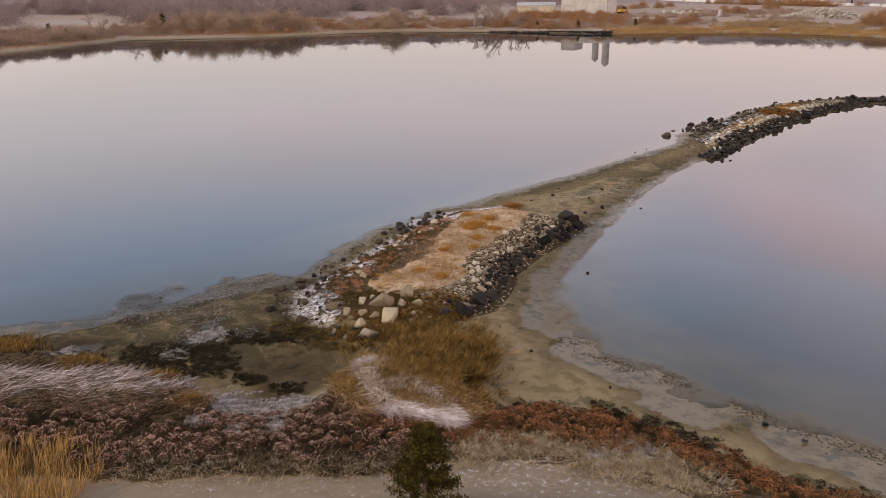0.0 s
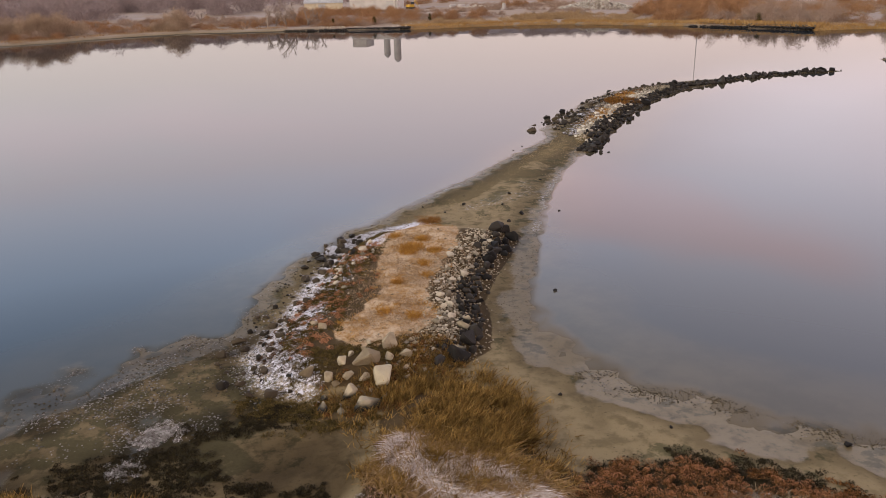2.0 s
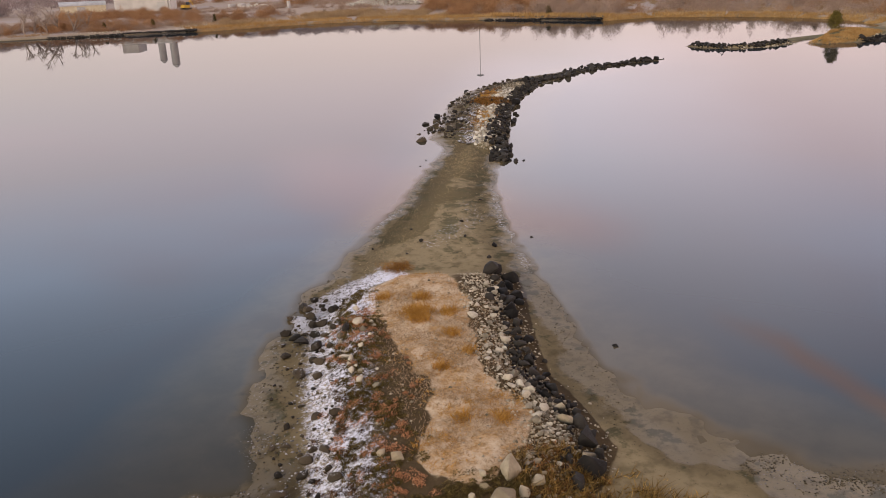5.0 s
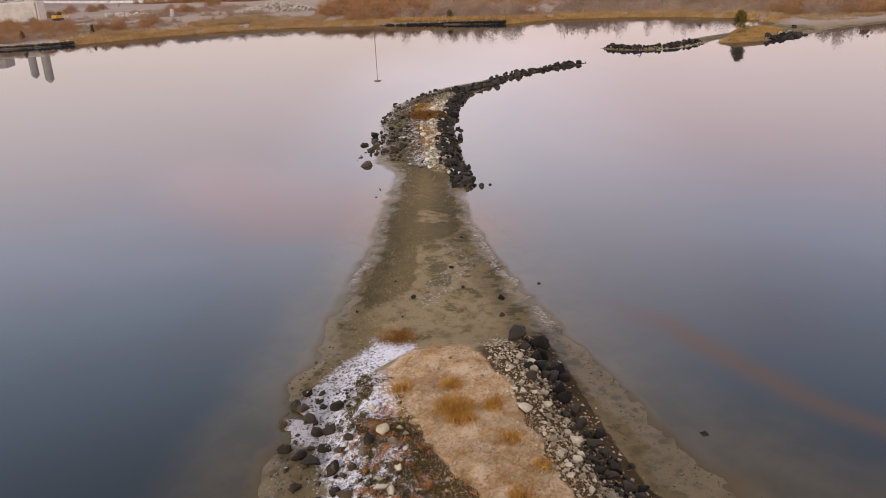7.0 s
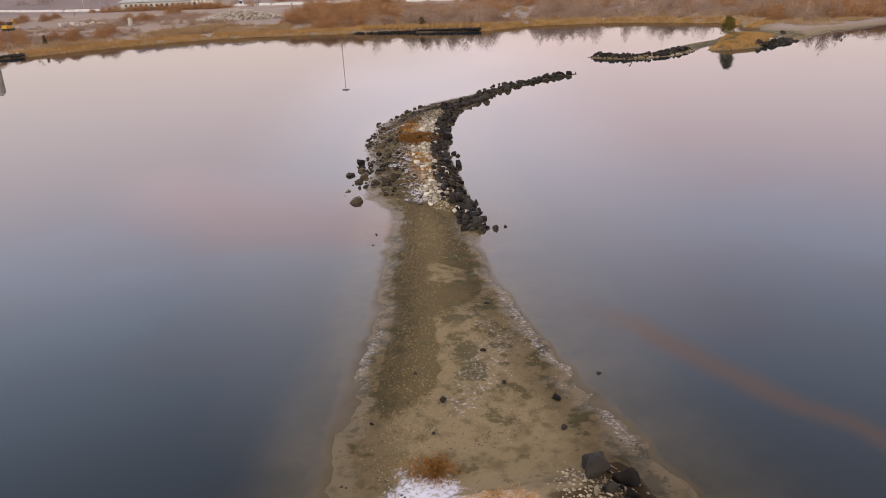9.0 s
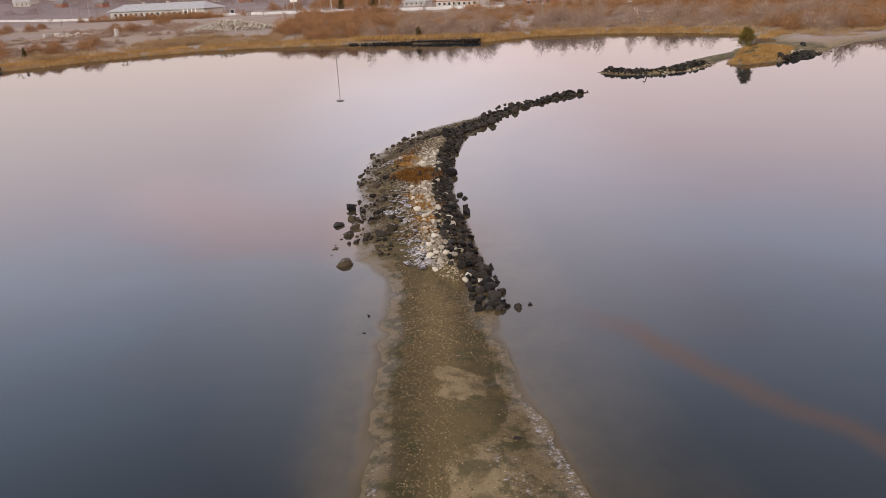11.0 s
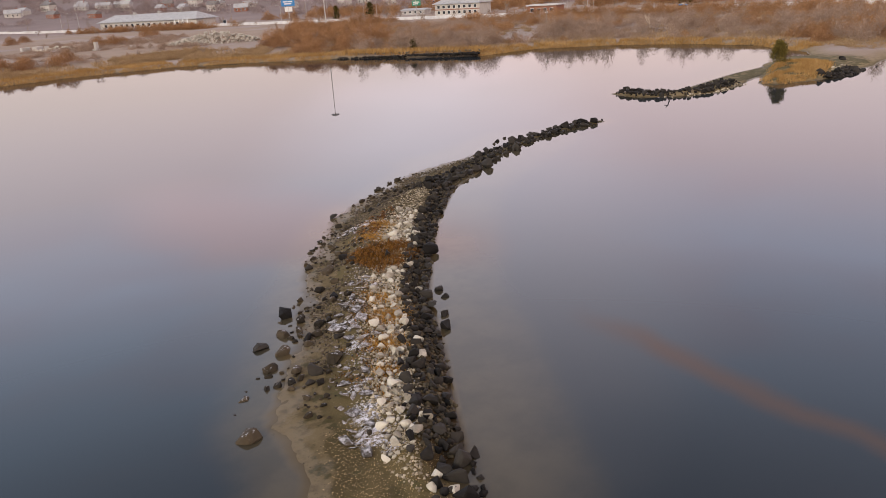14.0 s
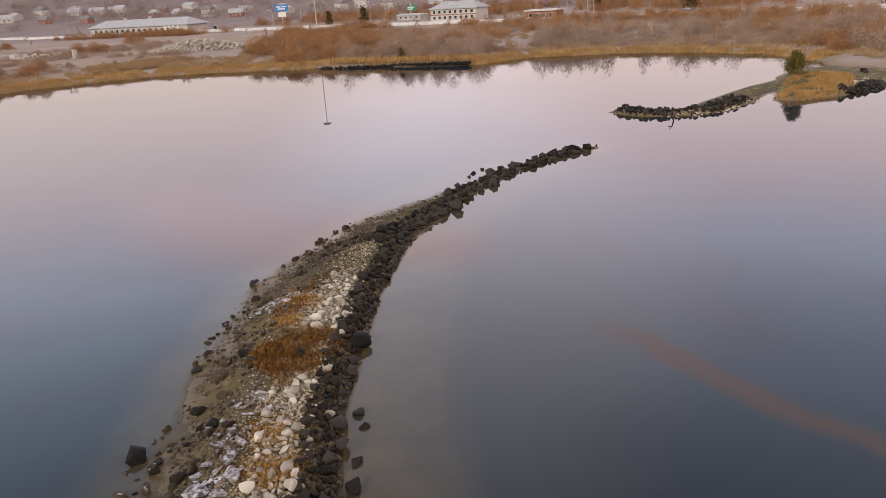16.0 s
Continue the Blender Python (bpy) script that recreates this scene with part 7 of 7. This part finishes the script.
# long low building with a frosted hip roof and a porch on posts
long_house = stand("long_building", 252, 618, -73, "long white low building with a frosted hip roof", "building")
box_part("wall", (-50, 50, -9, 9, -2, 5), WHITE_WALL, long_house)
roof_part(100, 18, 5.1, 4.6, 9, 1.4, SNOW_ROOF, long_house)
windows(92, 18, 1.5, 16, 2.6, 2.0, long_house, -1)
roof_part(14, 14, 5.3, 2.4, 4, 0.6, SNOW_ROOF, long_house, "porch roof")
long_house.children[-1].location = (44, -11, 0)
for k in range(4):
    box_part("post", (38.2 + 4 * k, 38.8 + 4 * k, -17.6, -17.0, -2, 5.1), SIGN_WHITE, long_house)
for x in (-22, 4):
    box_part("roof_vent", (x, x + 2, -1, 1, 8.6, 11), STEEL, long_house)

# two-storey building with a hip roof beside the road
inn = stand("inn_building", 326, 382, -73, "pale two-storey building with a frosted hip roof", "building")
box_part("wall", (-14, 14, -7, 7, -2, 6.2), WHITE_WALL, inn)
roof_part(28, 14, 6.3, 3.6, 6, 0.9, SNOW_ROOF, inn)
for row in range(2):
    windows(26, 14, 1.0 + 2.9 * row, 8, 1.5, 1.5, inn, -1)
box_part("band", (-14.1, 14.1, -7.3, -7.02, 3.0, 3.4), BRICK, inn)
store = stand("brick_store", 330, 326, -73, "low red-brick store with a white roof edge", "building")
box_part("wall", (-8, 8, -5, 5, -2, 3.6), BRICK, store)
box_part("roof", (-8.5, 8.5, -5.5, 5.5, 3.65, 4.3), FROSTED, store)
windows(14, 10, 0.9, 4, 1.8, 1.6, store, -1)
garage = stand("low_shed", 342, 440, -73, "low pale roadside shed with a frosted roof", "building")
box_part("wall", (-8.5, 8.5, -4, 4, -2, 2.6), CONCRETE, garage)
roof_part(17, 8, 2.7, 0.9, 0.6, 0.6, SNOW_ROOF, garage)
windows(15, 8, 0.8, 4, 1.4, 1.2, garage, -1)

# white works building with two silos, and the cream shed beside it
works = stand("works_building", 76, 462, -28, "white works building with tall twin silos", "building")
box_part("wall", (-14, 14, -8, 8, -2, 9), WHITE_WALL, works)
box_part("wing", (-13.6, -5, -7, 7, 9.02, 13.5), WHITE_WALL, works)
for x, r, tall in ((4.5, 1.9, 18.5), (10.8, 2.1, 21)):
    bm = bmesh.new()
    bmesh.ops.create_cone(bm, cap_ends=True, segments=20, radius1=r, radius2=r, depth=tall, matrix=Matrix.Translation((x, 2, tall / 2)))
    bmesh.ops.create_cone(bm, cap_ends=True, segments=20, radius1=r * 1.05, radius2=r * 0.3, depth=1.6, matrix=Matrix.Translation((x, 2, tall + 0.8)))
    part("silo", bm, CONCRETE, works)
box_part("door", (8, 12, -8.2, -7.9, -1, 4.2), STEEL, works)
box_part("column", (14.05, 14.9, -8.2, -7, -2, 9), CONCRETE, works)
cream = stand("cream_shed", 47, 476, -8, "cream metal storage shed with a rounded pale roof", "shed")
bm = bmesh.new()
box(bm, -11, 11, -6, 6, -2, 3.6)
part("wall", bm, CREAM, cream)
bm = bmesh.new()
ring = [[bm.verts.new((s * 11.3, -6.3 * math.cos(a), 3.6 + 2.0 * math.sin(a))) for a in [math.pi * k / 10 for k in range(11)]] for s in (-1, 1)]
for k in range(10):
    bm.faces.new((ring[0][k], ring[1][k], ring[1][k + 1], ring[0][k + 1]))
bm.faces.new(ring[0][::-1])
bm.faces.new(ring[1])
part("roof", bm, SNOW_ROOF, cream)
box_part("shed_door", (-3, 1, -6.15, -5.95, -1, 3.0), STEEL, cream)

HOUSES = [(237, 872), (263, 884), (246, 820), (289, 871), (307, 862), (316, 828), (324, 860), (332, 790), (346, 772), (354, 822), (385, 778), (374, 716), (272, 792), (422, 716), (433, 640), (448, 596), (270, 905), (300, 900), (372, 800), (400, 745),
          (470, 560), (455, 640), (410, 690), (362, 745), (222, 850)]
rng = random.Random(9)
for k, (x, y) in enumerate(HOUSES):
    pale = rng.random() < 0.7
    house(x, y, -60 + rng.uniform(-35, 35), rng.uniform(9, 14), rng.uniform(7, 9), rng.choice((3.2, 5.8)), rng.uniform(2.4, 3.6), WHITE_WALL if pale else BRICK, SNOW_ROOF if rng.random() < 0.6 else DARK_ROOF,
          "white frame house with a pitched roof" if pale else "red-brick house with a pitched roof", 1, 3)


def tube(bm, a, b, r0, r1, seg=6):
    a, b = Vector(a), Vector(b)
    m = Matrix.Translation((a + b) / 2) @ (b - a).to_track_quat("Z", "Y").to_matrix().to_4x4()
    bmesh.ops.create_cone(bm, cap_ends=True, segments=seg, radius1=r0, radius2=r1, depth=(b - a).length, matrix=m)


def street_lamp(x, y, tall, turn, arms=1):
    t = stand("street_lamp", x, y, turn, "grey steel street lamp with a curved arm", "street lamp", "street lamps by the highway")
    bm = bmesh.new()
    tube(bm, (0, 0, -1), (0, 0, tall), 0.16, 0.10)
    part("pole", bm, STEEL, t)
    for s in ((1,) if arms == 1 else (1, -1)):
        bm = bmesh.new()
        tube(bm, (0, 0, tall - 0.4), (s * 1.2, 0, tall + 0.5), 0.09, 0.08)
        tube(bm, (s * 1.2, 0, tall + 0.5), (s * 2.4, 0, tall + 0.5), 0.08, 0.08)
        part("arm", bm, STEEL, t)
        box_part("lamp_head", (s * 2.4 - 0.5, s * 2.4 + 0.5, -0.2, 0.2, tall + 0.36, tall + 0.56), FROSTED, t)


for k, (x, y, tall) in enumerate(((352, 578, 11), (335, 526, 11), (337, 487, 12), (341, 461, 11), (356, 333, 11), (356, 316, 12), (217, 672, 12), (210, 688, 11), (303, 430, 10), (330, 300, 10), (352, 236, 11), (366, 180, 11), (282, 500, 10))):
    street_lamp(x, y, tall, 40 * k, 1 + k % 2)


def utility_pole(x, y, tall):
    t = stand("utility_pole", x, y, 20, "weathered wooden utility pole with a crossarm", "utility pole", "utility poles by the highway")
    bm = bmesh.new()
    tube(bm, (0, 0, -1), (0, 0, tall), 0.2, 0.13)
    part("pole", bm, WOOD_POLE, t)
    box_part("crossarm", (-1.3, 1.3, -0.08, 0.08, tall - 1.0, tall - 0.8), WOOD_POLE, t)
    for s in (-1.1, 0.4, 1.1):
        box_part("insulator", (s - 0.09, s + 0.09, -0.09, 0.09, tall - 0.8, tall - 0.5), SIGN_WHITE, t)


for x, y, tall in ((191, 704, 13), (213, 682, 13), (244, 640, 12), (280, 560, 13), (300, 500, 13), (318, 436, 13), (352, 350, 12), (398, 304, 13), (372, 262, 12), (384, 214, 12), (240, 250, 7)):
    utility_pole(x, y, tall)

# high mast with a ring of lamps
mast = stand("high_mast_light", 252.3, 408.3, 0, "tall steel mast with a ring of floodlights", "mast light")
bm = bmesh.new()
tube(bm, (0, 0, -1), (0, 0, 38.6), 0.3, 0.16, 10)
part("pole", bm, STEEL, mast)
bm = bmesh.new()
for k in range(16):
    a0, a1 = math.tau * k / 16, math.tau * (k + 1) / 16
    tube(bm, (1.5 * math.cos(a0), 1.5 * math.sin(a0), 38.0), (1.5 * math.cos(a1), 1.5 * math.sin(a1), 38.0), 0.1, 0.1)
for k in range(4):
    a0 = math.tau * k / 4
    tube(bm, (0, 0, 38.0), (1.5 * math.cos(a0), 1.5 * math.sin(a0), 38.0), 0.07, 0.07)
part("lamp_ring", bm, STEEL, mast)
for k in range(8):
    a0 = math.tau * k / 8
    x, y = 1.7 * math.cos(a0), 1.7 * math.sin(a0)
    box_part("floodlight", (x - 0.3, x + 0.3, y - 0.3, y + 0.3, 37.3, 37.9), STEEL, mast)

# road signs
blue = stand("blue_sign", 318, 548, -31, "blue roadside sign board on a tall post", "sign")
bm = bmesh.new()
tube(bm, (0, 0, -1), (0, 0, 9.2), 0.35, 0.3)
part("post", bm, STEEL, blue)
board = box_part("board", (-4.6, 4.6, -0.3, 0.3, 9.0, 13.4), BLUE, blue)
for k, (x0, x1) in enumerate(((-3.4, -0.6), (-0.2, 3.2), (-2.6, 2.4))):
    z = 11.6 if k < 2 else 10.2
    box_part("lettering_bar", (x0, x1, -0.36, -0.30, z, z + 0.8), SIGN_WHITE, board)
box_part("lower_board", (-2.6, 2.6, -0.25, 0.25, 5.4, 8.4), SIGN_WHITE, blue)
green = stand("green_sign", 304, 396, -40, "green highway sign on a steel post", "sign")
bm = bmesh.new()
tube(bm, (0, 0, -1), (0, 0, 10.6), 0.3, 0.25)
part("post", bm, STEEL, green)
board = box_part("board", (-2.2, 2.6, -0.2, 0.2, 6.4, 9.2), GREEN, green)
box_part("lettering_bar", (-1.6, 2.0, -0.26, -0.2, 8.0, 8.5), SIGN_WHITE, board)
box_part("lettering_bar", (-1.6, 1.2, -0.26, -0.2, 7.1, 7.6), SIGN_WHITE, board)

# the yard: a concrete post, blocks, a digger
pillar = stand("concrete_pillar", 133.5, 405, 20, "pale square concrete pillar on the gravel yard", "pillar")
box_part("shaft", (-0.7, 0.7, -0.7, 0.7, -0.5, 3.4), CONCRETE, pillar)
box_part("footing", (-1.6, 2.4, -1.2, 1.2, -0.5, 0.5), CONCRETE, pillar)
for x, y, w in ((121, 442, 2.2), (117, 446, 1.8), (126, 446, 1.5), (146, 398, 1.2), (186, 352, 1.6)):
    b = stand("concrete_block", x, y, x * 7 % 90, "pale concrete block lying on the gravel yard", "block", "blocks on the yard")
    box_part("body", (-w, w, -w * 0.6, w * 0.6, -0.3, w * 0.9), CONCRETE, b)
digger = stand("excavator", 91, 440, 30, "yellow excavator parked beside the works", "excavator")
box_part("body", (-2.2, 1.6, -1.4, 1.4, 1.2, 2.6), YELLOW, digger)
box_part("cab", (0.2, 1.7, -1.3, 0.1, 2.62, 4.0), GLASS, digger)
for s in (-1, 1):
    box_part("track", (-2.2, 2.2, s * 1.5 - 0.35, s * 1.5 + 0.35, 0, 1.15), RUBBER, digger)
bm = bmesh.new()
tube(bm, (1.5, 0.6, 2.2), (4.2, 0.6, 4.8), 0.3, 0.25)
tube(bm, (4.2, 0.6, 4.8), (6.0, 0.6, 2.0), 0.25, 0.2)
part("boom", bm, YELLOW, digger)
box_part("bucket", (5.6, 6.8, 0.0, 1.2, 0.9, 2.0), STEEL, digger)


def car(x, y, turn, paint, label):
    t = stand("car", x, y, turn, label, "car", "cars on the highway")
    t.location.z += 0.55
    bm = bmesh.new()
    box(bm, -2.2, 2.2, -0.9, 0.9, 0.3, 0.95)
    bmesh.ops.bevel(bm, geom=list(bm.edges), offset=0.15, segments=2, affect="EDGES")
    body = part("body", bm, paint, t)
    bm = bmesh.new()
    v = [bm.verts.new(p) for p in ((-1.7, -0.8, 0.95), (1.1, -0.8, 0.95), (1.1, 0.8, 0.95), (-1.7, 0.8, 0.95), (-1.2, -0.65, 1.5), (0.4, -0.65, 1.5), (0.4, 0.65, 1.5), (-1.2, 0.65, 1.5))]
    for f in ((3, 2, 1, 0), (4, 5, 6, 7), (0, 1, 5, 4), (1, 2, 6, 5), (2, 3, 7, 6), (3, 0, 4, 7)):
        bm.faces.new([v[k] for k in f])
    part("cabin", bm, GLASS, t)
    for wx in (-1.4, 1.4):
        for wy in (-0.85, 0.85):
            bm = bmesh.new()
            bmesh.ops.create_cone(bm, cap_ends=True, segments=12, radius1=0.33, radius2=0.33, depth=0.24, matrix=pose(wx, wy, 0.33, 90))
            part("wheel", bm, RUBBER, t)


car(345.5, 234, 107, SIGN_WHITE, "white car on the highway")
car(352, 262, 107, BLUE, "blue car on the highway")
